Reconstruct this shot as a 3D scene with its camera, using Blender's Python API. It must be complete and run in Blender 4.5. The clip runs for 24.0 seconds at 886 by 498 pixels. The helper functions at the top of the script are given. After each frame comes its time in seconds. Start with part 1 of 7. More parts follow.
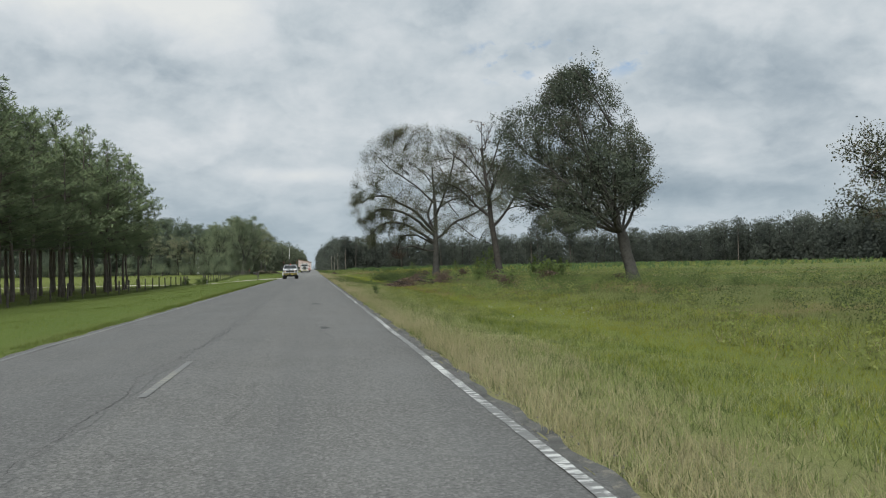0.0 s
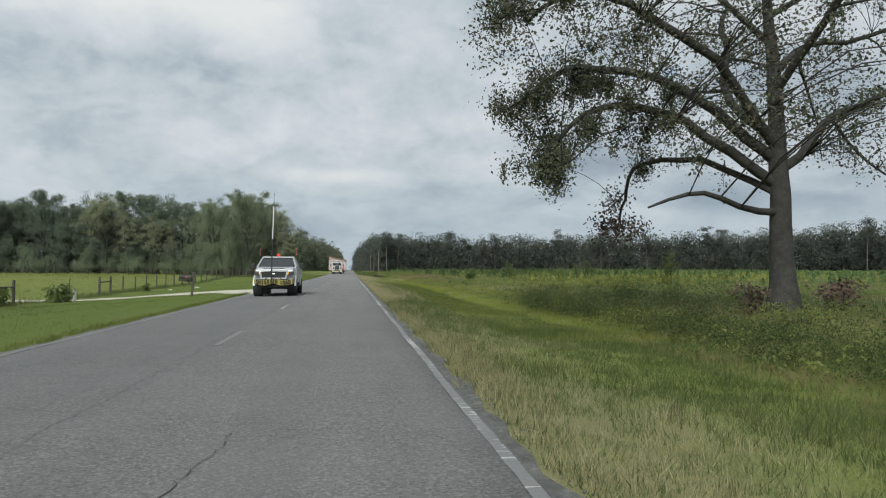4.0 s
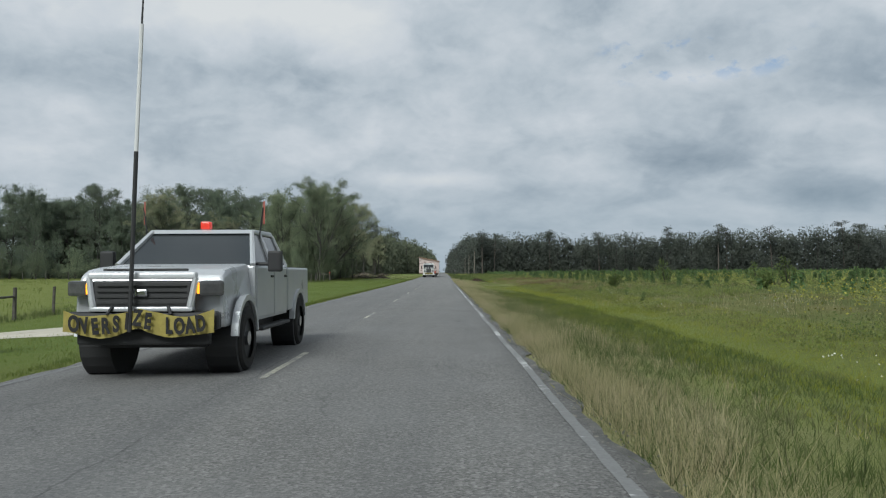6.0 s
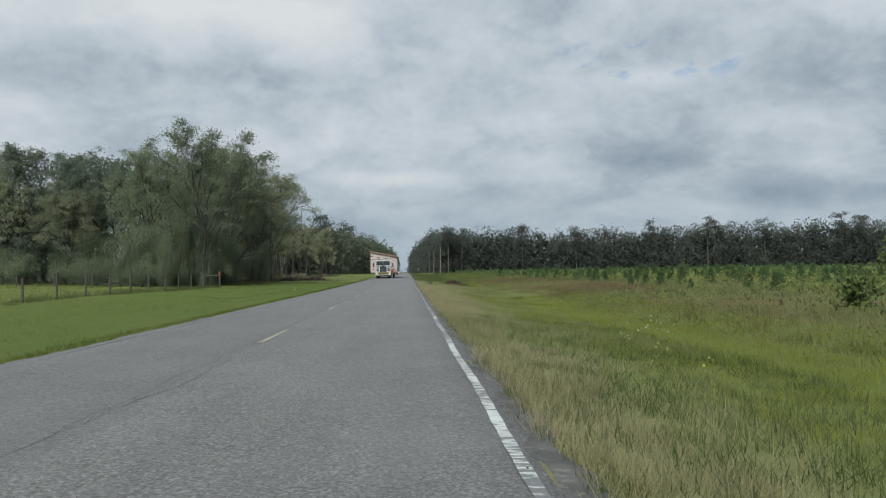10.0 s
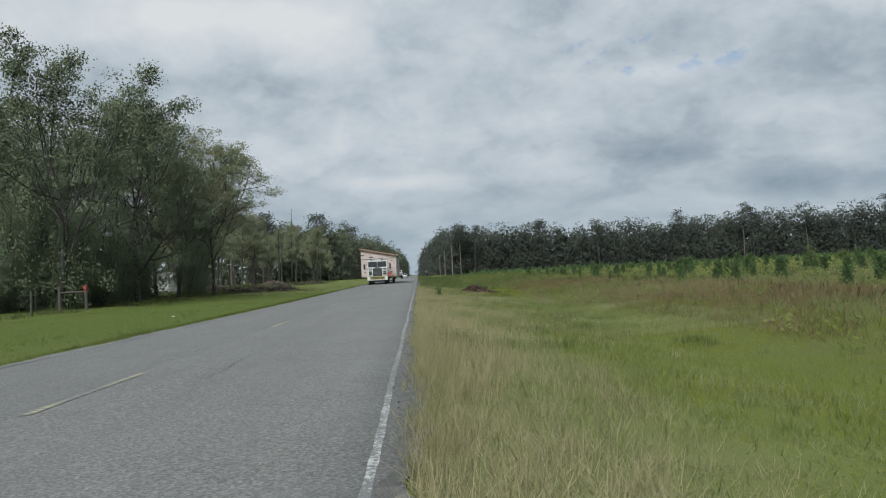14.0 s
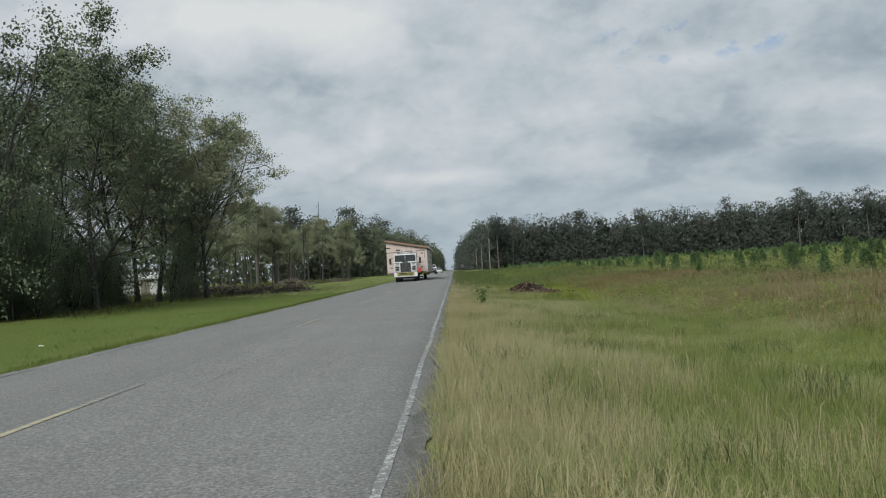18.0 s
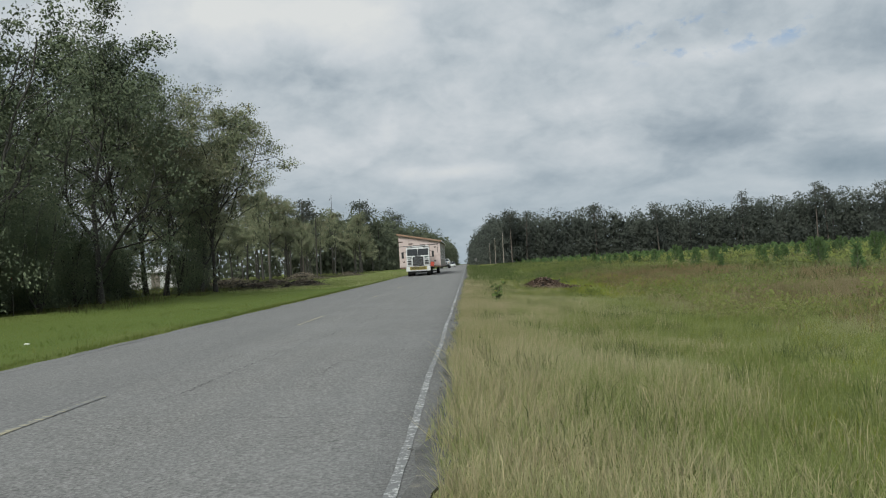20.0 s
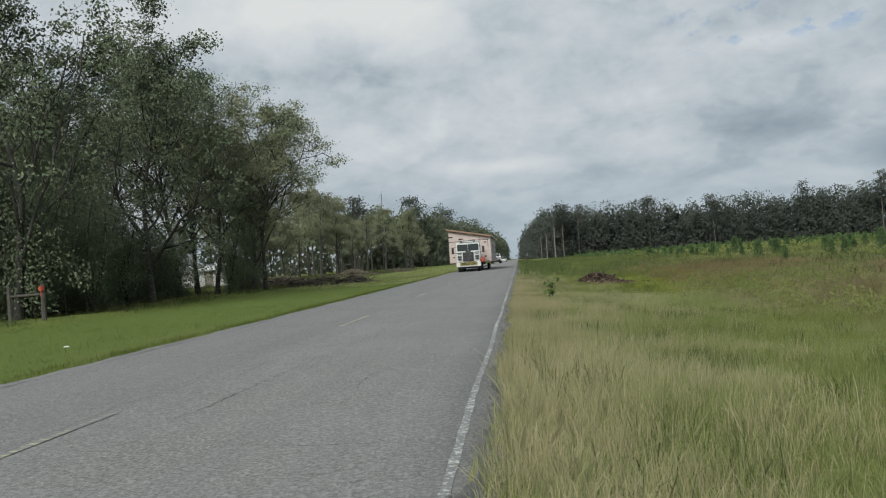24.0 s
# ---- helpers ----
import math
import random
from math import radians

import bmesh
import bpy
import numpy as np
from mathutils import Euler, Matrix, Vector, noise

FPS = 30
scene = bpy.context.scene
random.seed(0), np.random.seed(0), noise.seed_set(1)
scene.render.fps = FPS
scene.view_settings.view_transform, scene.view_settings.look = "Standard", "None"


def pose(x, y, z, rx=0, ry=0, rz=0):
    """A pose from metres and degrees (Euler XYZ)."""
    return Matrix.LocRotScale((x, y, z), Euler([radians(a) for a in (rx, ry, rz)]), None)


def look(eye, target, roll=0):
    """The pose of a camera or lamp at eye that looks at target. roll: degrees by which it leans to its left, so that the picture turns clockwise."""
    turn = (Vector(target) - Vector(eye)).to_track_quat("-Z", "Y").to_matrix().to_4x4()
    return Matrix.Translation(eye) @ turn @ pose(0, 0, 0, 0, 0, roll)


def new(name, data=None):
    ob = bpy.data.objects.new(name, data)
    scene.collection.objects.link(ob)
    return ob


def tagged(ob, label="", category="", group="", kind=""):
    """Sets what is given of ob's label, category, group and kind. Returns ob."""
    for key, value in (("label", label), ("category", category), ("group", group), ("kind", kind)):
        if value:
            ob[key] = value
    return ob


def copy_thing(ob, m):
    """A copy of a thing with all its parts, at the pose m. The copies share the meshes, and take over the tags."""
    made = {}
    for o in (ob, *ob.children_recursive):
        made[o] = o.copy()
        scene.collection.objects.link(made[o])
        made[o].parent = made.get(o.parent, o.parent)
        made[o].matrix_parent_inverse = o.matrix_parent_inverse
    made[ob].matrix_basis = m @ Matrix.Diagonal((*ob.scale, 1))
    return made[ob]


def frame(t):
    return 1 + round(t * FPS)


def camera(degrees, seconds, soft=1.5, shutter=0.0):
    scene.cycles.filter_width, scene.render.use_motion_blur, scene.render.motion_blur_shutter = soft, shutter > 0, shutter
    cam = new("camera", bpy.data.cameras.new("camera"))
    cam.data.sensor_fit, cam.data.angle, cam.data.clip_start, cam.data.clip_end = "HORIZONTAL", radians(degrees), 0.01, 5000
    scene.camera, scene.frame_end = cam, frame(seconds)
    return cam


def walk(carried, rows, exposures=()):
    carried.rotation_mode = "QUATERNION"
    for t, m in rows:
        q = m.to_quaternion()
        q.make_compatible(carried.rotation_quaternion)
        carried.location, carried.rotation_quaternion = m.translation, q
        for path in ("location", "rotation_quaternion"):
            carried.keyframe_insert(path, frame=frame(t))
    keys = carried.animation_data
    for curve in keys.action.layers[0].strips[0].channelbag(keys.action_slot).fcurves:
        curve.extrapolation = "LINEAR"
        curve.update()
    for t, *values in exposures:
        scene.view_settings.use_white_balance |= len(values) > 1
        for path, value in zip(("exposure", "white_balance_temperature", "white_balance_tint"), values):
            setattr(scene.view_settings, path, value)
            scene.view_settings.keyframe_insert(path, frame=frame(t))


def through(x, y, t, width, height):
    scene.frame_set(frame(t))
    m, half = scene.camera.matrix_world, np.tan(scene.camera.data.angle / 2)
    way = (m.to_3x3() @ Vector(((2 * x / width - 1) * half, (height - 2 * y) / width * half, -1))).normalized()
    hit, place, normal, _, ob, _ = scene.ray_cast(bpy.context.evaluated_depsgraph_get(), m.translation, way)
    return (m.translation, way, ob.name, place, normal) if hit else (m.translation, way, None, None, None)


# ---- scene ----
cam = camera(59.4, 24.0, 1.15)
# seconds, eye, then yaw to the left of the road, pitch and lean in degrees
PATH = [
    (0, 1.73, -10.49, 1.289, -9.50, 1.30, -1.10),
    (0.5, 1.78, -1.11, 1.290, -9.26, 1.36, -0.83),
    (1, 1.84, 8.03, 1.293, -9.33, 1.54, -0.91),
    (1.5, 1.91, 17.10, 1.290, -8.95, 1.62, -0.60),
    (3.5, 2.17, 51.61, 1.303, -8.59, 1.82, 0.25),
    (4, 2.22, 59.79, 1.302, -6.78, 1.54, 0.23),
    (4.5, 2.24, 67.61, 1.301, -4.63, 1.69, 0.59),
    (5, 2.24, 74.95, 1.298, -1.13, 1.67, 0.84),
    (5.5, 2.22, 81.80, 1.295, -0.20, 1.62, 0.70),
    (6, 2.20, 88.23, 1.293, 0.08, 1.71, -0.21),
    (6.5, 2.18, 94.37, 1.291, -0.36, 1.62, -0.32),
    (7, 2.17, 100.34, 1.286, -0.93, 1.61, -0.39),
    (7.5, 2.18, 106.22, 1.280, -1.42, 1.41, -0.64),
    (8, 2.22, 112.01, 1.272, -1.80, 1.52, -0.68),
    (8.5, 2.28, 117.62, 1.264, -2.08, 1.56, -0.80),
    (9, 2.36, 122.96, 1.255, -2.33, 1.64, -0.78),
    (9.5, 2.46, 127.96, 1.247, -2.53, 1.62, -0.72),
    (10, 2.58, 132.68, 1.238, -2.69, 1.64, -0.67),
    (10.5, 2.71, 137.23, 1.228, -3.03, 1.78, -0.95),
    (11, 2.86, 141.61, 1.216, -3.31, 1.83, -1.04),
    (11.5, 3.00, 145.81, 1.203, -3.56, 1.88, -0.73),
    (13.5, 3.57, 160.46, 1.153, -2.89, 1.68, -1.90),
    (14, 3.67, 163.51, 1.147, -1.91, 1.81, -2.65),
    (14.5, 3.74, 166.30, 1.143, -1.17, 1.94, -3.00),
    (15, 3.79, 168.81, 1.142, -0.73, 1.78, -3.29),
    (15.5, 3.81, 171.02, 1.144, -0.65, 1.86, -3.64),
    (16, 3.82, 172.88, 1.148, -0.53, 1.88, -3.73),
    (16.5, 3.82, 174.34, 1.152, -0.14, 1.81, -3.69),
    (17, 3.82, 175.43, 1.156, 0.28, 1.67, -3.67),
    (17.5, 3.82, 176.22, 1.159, 0.56, 1.59, -3.58),
    (19.5, 3.81, 177.84, 1.163, 1.40, 1.35, -3.43),
    (20, 3.81, 178.17, 1.164, 1.76, 1.18, -3.35),
    (20.5, 3.81, 178.51, 1.166, 2.42, 1.05, -3.29),
    (21, 3.81, 178.81, 1.169, 4.51, 0.98, -3.28),
    (21.5, 3.82, 179.03, 1.173, 5.85, 0.98, -3.36),
    (22, 3.82, 179.16, 1.177, 6.46, 0.96, -3.43),
    (22.5, 3.82, 179.21, 1.182, 6.54, 0.98, -3.48),
    (23, 3.82, 179.22, 1.187, 6.41, 0.98, -3.66),
    (23.5, 3.82, 179.21, 1.192, 5.91, 1.05, -3.89),
    (24, 3.82, 179.18, 1.198, 5.53, 1.06, -3.92),
]


def heading(x, y, z, yaw, pitch, lean):
    a, b = radians(yaw), radians(pitch)
    way = Vector((-math.sin(a) * math.cos(b), math.cos(a) * math.cos(b), math.sin(b)))
    return look((x, y, z), Vector((x, y, z)) + way, lean)


walk(cam, [(t, heading(*row)) for t, *row in PATH],
     [(0.0, 0.13, 6470, 10), (4.0, 0.13, 6430, 10), (5.0, -0.08, 6230, 10), (6.0, -0.02, 6240, 10), (7.0, 0.04, 6270, 10), (9.0, 0.0, 6270, 10), (14.0, 0.0, 6280, 10), (17.0, -0.01, 6400, 10), (24.0, 0.02, 6450, 10)])


# ---- world, sun ----
def node(nt, kind, ins=None):
    """A node with its inputs set or linked, by name or number."""
    nd = nt.nodes.new(kind)
    for key, value in (ins or {}).items():
        if isinstance(value, bpy.types.NodeSocket):
            nt.links.new(value, nd.inputs[key])
        else:
            nd.inputs[key].default_value = value
    return nd


def calc(nt, op, a, b=0.0, clamp=False):
    nd = node(nt, "ShaderNodeMath", {0: a, 1: b})
    nd.operation, nd.use_clamp = op, clamp
    return nd.outputs[0]


def blend(nt, fac, a, b, how="MIX"):
    nd = nt.nodes.new("ShaderNodeMix")
    nd.data_type, nd.blend_type = "RGBA", how
    for socket, value in ((nd.inputs[0], fac), (nd.inputs[6], a), (nd.inputs[7], b)):
        if isinstance(value, bpy.types.NodeSocket):
            nt.links.new(value, socket)
        else:
            socket.default_value = (*value, 1) if isinstance(value, tuple) and len(value) == 3 else value
    return nd.outputs[2]


def ramp(nt, fac, stops):
    nd = nt.nodes.new("ShaderNodeValToRGB")
    nt.links.new(fac, nd.inputs[0])
    els = nd.color_ramp.elements
    while len(els) < len(stops):
        els.new(0.5)
    for el, (at, col) in zip(els, stops):
        el.position = at
        el.color = (col, col, col, 1) if isinstance(col, (int, float)) else (*col, 1)
    return nd.outputs[0]


def noise_of(nt, vec, scale, detail=4.0, rough=0.55, warp=0.0):
    return node(nt, "ShaderNodeTexNoise", {"Vector": vec, "Scale": scale, "Detail": detail, "Roughness": rough, "Distortion": warp}).outputs[0]


SUN_TURN, SUN_HEIGHT = radians(-158), radians(42)

world = bpy.data.worlds.new("overcast_sky")
scene.world = world
world.use_nodes = True
wt = world.node_tree
wt.nodes.clear()
sky = wt.nodes.new("ShaderNodeTexSky")
sky.sky_type, sky.sun_disc, sky.sun_elevation, sky.sun_rotation = "NISHITA", False, SUN_HEIGHT, SUN_TURN
way = wt.nodes.new("ShaderNodeTexCoord").outputs["Generated"]
axis = node(wt, "ShaderNodeSeparateXYZ", {0: way})
# degrees to the east of the road, and above the level
side_way = calc(wt, "MULTIPLY", calc(wt, "ARCTAN2", axis.outputs[0], axis.outputs[1]), 57.2958)
rise_way = calc(wt, "MULTIPLY", calc(wt, "ARCSINE", axis.outputs[2]), 57.2958)
# the cover thins out into long banks low down
flat_rise = calc(wt, "MULTIPLY", calc(wt, "POWER", calc(wt, "MAXIMUM", rise_way, 0.0), 0.72), 0.46)
layer = node(wt, "ShaderNodeCombineXYZ", {0: calc(wt, "MULTIPLY", side_way, 0.1), 1: flat_rise, 2: 0.0}).outputs[0]
big = noise_of(wt, layer, 0.55, 5.0, 0.5, 0.6)
mid = noise_of(wt, layer, 1.6, 6.0, 0.5, 0.5)
fine = noise_of(wt, layer, 6.0, 6.0, 0.6, 0.3)
mass = calc(wt, "ADD", calc(wt, "ADD", calc(wt, "MULTIPLY", big, 0.38), calc(wt, "MULTIPLY", mid, 0.30)), calc(wt, "MULTIPLY", fine, 0.13))
# rounded heads with a clear edge
puffs = ramp(wt, noise_of(wt, layer, 1.15, 6.0, 0.5, 0.4), [(0.50, 0.0), (0.57, 1.0)])
mass = calc(wt, "ADD", calc(wt, "ADD", mass, 0.158), calc(wt, "MULTIPLY", puffs, 0.045))


def bank(east, up, wide, tall, amount):
    """A bright (+) or dark (-) cloud bank, at degrees east of the road and above the level."""
    global mass
    a = calc(wt, "POWER", calc(wt, "DIVIDE", calc(wt, "ABSOLUTE", calc(wt, "SUBTRACT", side_way, east)), wide), 2.0)
    b = calc(wt, "POWER", calc(wt, "DIVIDE", calc(wt, "ABSOLUTE", calc(wt, "SUBTRACT", rise_way, up)), tall), 2.0)
    soft = calc(wt, "EXPONENT", calc(wt, "MULTIPLY", calc(wt, "ADD", a, b), -1.0))
    mass = calc(wt, "ADD", mass, calc(wt, "MULTIPLY", soft, amount))


for row in ((-13, 18.4, 9, 2.2, 0.26), (-25, 17.0, 6, 2.0, 0.14), (-13, 14.2, 8, 1.0, -0.07), (-28, 13.4, 5, 1.2, -0.06), (-25, 11.0, 6, 1.2, 0.09), (-1, 6.8, 5, 0.55, 0.15), (-5, 9.6, 3, 0.9, 0.06),
            (33, 12.5, 7, 2.2, -0.13), (18, 7.6, 6, 0.9, -0.10), (26, 5.0, 12, 1.1, -0.11), (7, 5.9, 3, 0.7, -0.08), (26, 10.0, 3.5, 0.8, 0.12), (18, 13.6, 4, 0.8, 0.13), (9, 10.7, 4, 0.8, 0.07), (-3, 3.2, 6, 1.2, -0.10), (6, 15.5, 6, 1.5, 0.05)):
    bank(*row)
cloud = ramp(wt, mass, [(0.36, (0.235, 0.295, 0.345)), (0.47, (0.345, 0.405, 0.45)), (0.56, (0.465, 0.52, 0.555)), (0.66, (0.575, 0.615, 0.64)), (0.80, (0.68, 0.70, 0.69))])
low = ramp(wt, calc(wt, "DIVIDE", rise_way, 30.0), [(0.0, 1.0), (0.12, 0.65), (0.26, 0.0)])
cloud = blend(wt, calc(wt, "MULTIPLY", low, 0.6), cloud, (0.345, 0.425, 0.475))
holes = noise_of(wt, layer, 3.2, 6.0, 0.6)
gaps = calc(wt, "MULTIPLY", ramp(wt, holes, [(0.55, 0.0), (0.65, 0.75)]), calc(wt, "MULTIPLY", ramp(wt, calc(wt, "DIVIDE", rise_way, 30.0), [(0.43, 0.0), (0.47, 1.0), (0.52, 1.0), (0.56, 0.0)]), ramp(wt, calc(wt, "DIVIDE", side_way, 40.0), [(0.27, 0.0), (0.33, 1.0), (0.58, 1.0), (0.66, 0.0)])))
clear = blend(wt, 1.0, sky.outputs[0], (0.10, 0.10, 0.10), "MULTIPLY")
back = node(wt, "ShaderNodeBackground", {0: blend(wt, gaps, cloud, clear), 1: 1.03})
wt.links.new(back.outputs[0], wt.nodes.new("ShaderNodeOutputWorld").inputs[0])

lamp = bpy.data.lights.new("sun", "SUN")
lamp.energy, lamp.angle, lamp.color = 3.1, radians(28), (0.95, 0.98, 0.93)
sun = new("sun", lamp)
sun.matrix_world = look((0, 0, 80), (-80 * math.sin(SUN_TURN) * math.cos(SUN_HEIGHT), -80 * math.cos(SUN_TURN) * math.cos(SUN_HEIGHT), 80 - 80 * math.sin(SUN_HEIGHT)))


# ---- materials ----
def material(name, rough=0.8, metal=0.0, spec=0.3):
    m = bpy.data.materials.new(name)
    m.use_nodes = True
    nt = m.node_tree
    shade = nt.nodes["Principled BSDF"]
    shade.inputs["Roughness"].default_value, shade.inputs["Metallic"].default_value = rough, metal
    shade.inputs["Specular IOR Level"].default_value = spec
    where = nt.nodes.new("ShaderNodeTexCoord").outputs["Object"]
    return m, nt, shade, where


def put(nt, shade, name, socket):
    nt.links.new(socket, shade.inputs[name])


def bump(nt, shade, height, strength=0.4, distance=0.01):
    nd = node(nt, "ShaderNodeBump", {"Strength": strength, "Distance": distance, "Height": height})
    nt.links.new(nd.outputs[0], shade.inputs["Normal"])


def surface(name, light, dark, scale=2.0, fine_scale=40.0, rough=0.8, metal=0.0, spec=0.3, relief=0.3, depth=0.005, patches=None):
    """A surface of two near colours at two scales, with grain, and stains of a third colour."""
    m, nt, shade, where = material(name, rough, metal, spec)
    broad, grain = noise_of(nt, where, scale, 5.0, 0.6), noise_of(nt, where, fine_scale, 3.0, 0.6)
    col = blend(nt, ramp(nt, broad, [(0.3, 0.0), (0.7, 1.0)]), light, dark)
    col = blend(nt, calc(nt, "MULTIPLY", ramp(nt, grain, [(0.35, 0.0), (0.7, 1.0)]), 0.45), col, dark)
    if patches:
        col = blend(nt, ramp(nt, noise_of(nt, where, scale * 2.7, 6.0, 0.65), [(0.56, 0.0), (0.66, 0.8)]), col, patches)
    put(nt, shade, "Base Color", col)
    put(nt, shade, "Roughness", ramp(nt, broad, [(0.2, max(rough - 0.12, 0.02)), (0.8, min(rough + 0.1, 1.0))]))
    if relief:
        bump(nt, shade, grain, relief, depth)
    return m


def leaf_material(name, cols, through=0.3, rough=0.55, spec=0.25, upright=0.0, single=0.55, broad_scale=0.35):
    """Leaves or blades: each a shade of its own, some light passing through."""
    m, nt, shade, where = material(name, rough, 0.0, spec)
    own = nt.nodes.new("ShaderNodeNewGeometry").outputs["Random Per Island"]
    tree = nt.nodes.new("ShaderNodeObjectInfo").outputs["Random"]
    broad = noise_of(nt, where, broad_scale, 3.0)
    mix = calc(nt, "ADD", calc(nt, "MULTIPLY", own, single), calc(nt, "MULTIPLY", ramp(nt, broad, [(0.35, 0.0), (0.65, 1.0)]), 1.0 - single))
    n = len(cols)
    col = ramp(nt, mix, [(0.08 + 0.84 * i / (n - 1), c) for i, c in enumerate(cols)])
    col = blend(nt, 1.0, col, ramp(nt, tree, [(0.0, 0.78), (1.0, 1.15)]), "MULTIPLY")
    put(nt, shade, "Base Color", col)
    trans = node(nt, "ShaderNodeBsdfTranslucent", {0: col})
    if upright:
        # a blade stands among thousands: its shading follows the sward more than its own face
        own_way = nt.nodes.new("ShaderNodeNewGeometry").outputs["Normal"]
        mean = node(nt, "ShaderNodeMix", {0: upright})
        mean.data_type = "VECTOR"
        nt.links.new(own_way, mean.inputs[4])
        mean.inputs[5].default_value = (0.0, 0.0, 1.0)
        level = node(nt, "ShaderNodeVectorMath", {0: mean.outputs[1]})
        level.operation = "NORMALIZE"
        nt.links.new(level.outputs[0], shade.inputs["Normal"])
        under = node(nt, "ShaderNodeVectorMath", {0: level.outputs[0]})
        under.operation = "SCALE"
        under.inputs["Scale"].default_value = -1.0
        nt.links.new(under.outputs[0], trans.inputs["Normal"])
    both = node(nt, "ShaderNodeMixShader", {0: through, 1: shade.outputs[0], 2: trans.outputs[0]})
    nt.links.new(both.outputs[0], nt.nodes["Material Output"].inputs[0])
    return m


# the ground: mown verge, ditch, rough field and pasture by where they lie
def ground_material():
    m, nt, shade, where = material("ground_cover", 0.95, 0.0, 0.1)
    ax = node(nt, "ShaderNodeSeparateXYZ", {0: where})
    edge = noise_of(nt, where, 0.16, 4.0, 0.6)
    x = calc(nt, "ADD", ax.outputs[0], calc(nt, "MULTIPLY", calc(nt, "SUBTRACT", edge, 0.5), 5.0))
    small, grain = noise_of(nt, where, 1.3, 6.0, 0.65), noise_of(nt, where, 14.0, 4.0, 0.7)
    east = ramp(nt, calc(nt, "DIVIDE", x, 40.0), [(0.10, (0.235, 0.22, 0.115)), (0.15, (0.18, 0.205, 0.065)), (0.21, (0.14, 0.175, 0.036)), (0.29, (0.14, 0.16, 0.046)), (0.45, (0.115, 0.13, 0.046)), (0.9, (0.11, 0.145, 0.046))])
    rough_patch = ramp(nt, noise_of(nt, where, 0.07, 5.0, 0.6, 0.4), [(0.50, 0.0), (0.62, 1.0)])
    far = ramp(nt, calc(nt, "DIVIDE", x, 40.0), [(0.25, 0.0), (0.42, 1.0)])
    east = blend(nt, calc(nt, "MULTIPLY", calc(nt, "MULTIPLY", rough_patch, far), 0.75), east, (0.19, 0.145, 0.07))
    west = ramp(nt, calc(nt, "DIVIDE", x, -40.0), [(0.07, (0.13, 0.16, 0.045)), (0.12, (0.10, 0.15, 0.032)), (0.36, (0.11, 0.155, 0.034)), (0.42, (0.155, 0.188, 0.05)), (0.95, (0.17, 0.198, 0.055))])
    side = ramp(nt, ax.outputs[0], [(0.0, 0.0), (0.001, 1.0)])
    col = blend(nt, side, west, east)
    col = blend(nt, ramp(nt, small, [(0.3, 0.0), (0.75, 0.45)]), col, (0.10, 0.125, 0.03))
    col = blend(nt, ramp(nt, grain, [(0.4, 0.0), (0.8, 0.4)]), col, (0.22, 0.205, 0.085))
    put(nt, shade, "Base Color", col)
    bump(nt, shade, grain, 0.8, 0.08)
    return m


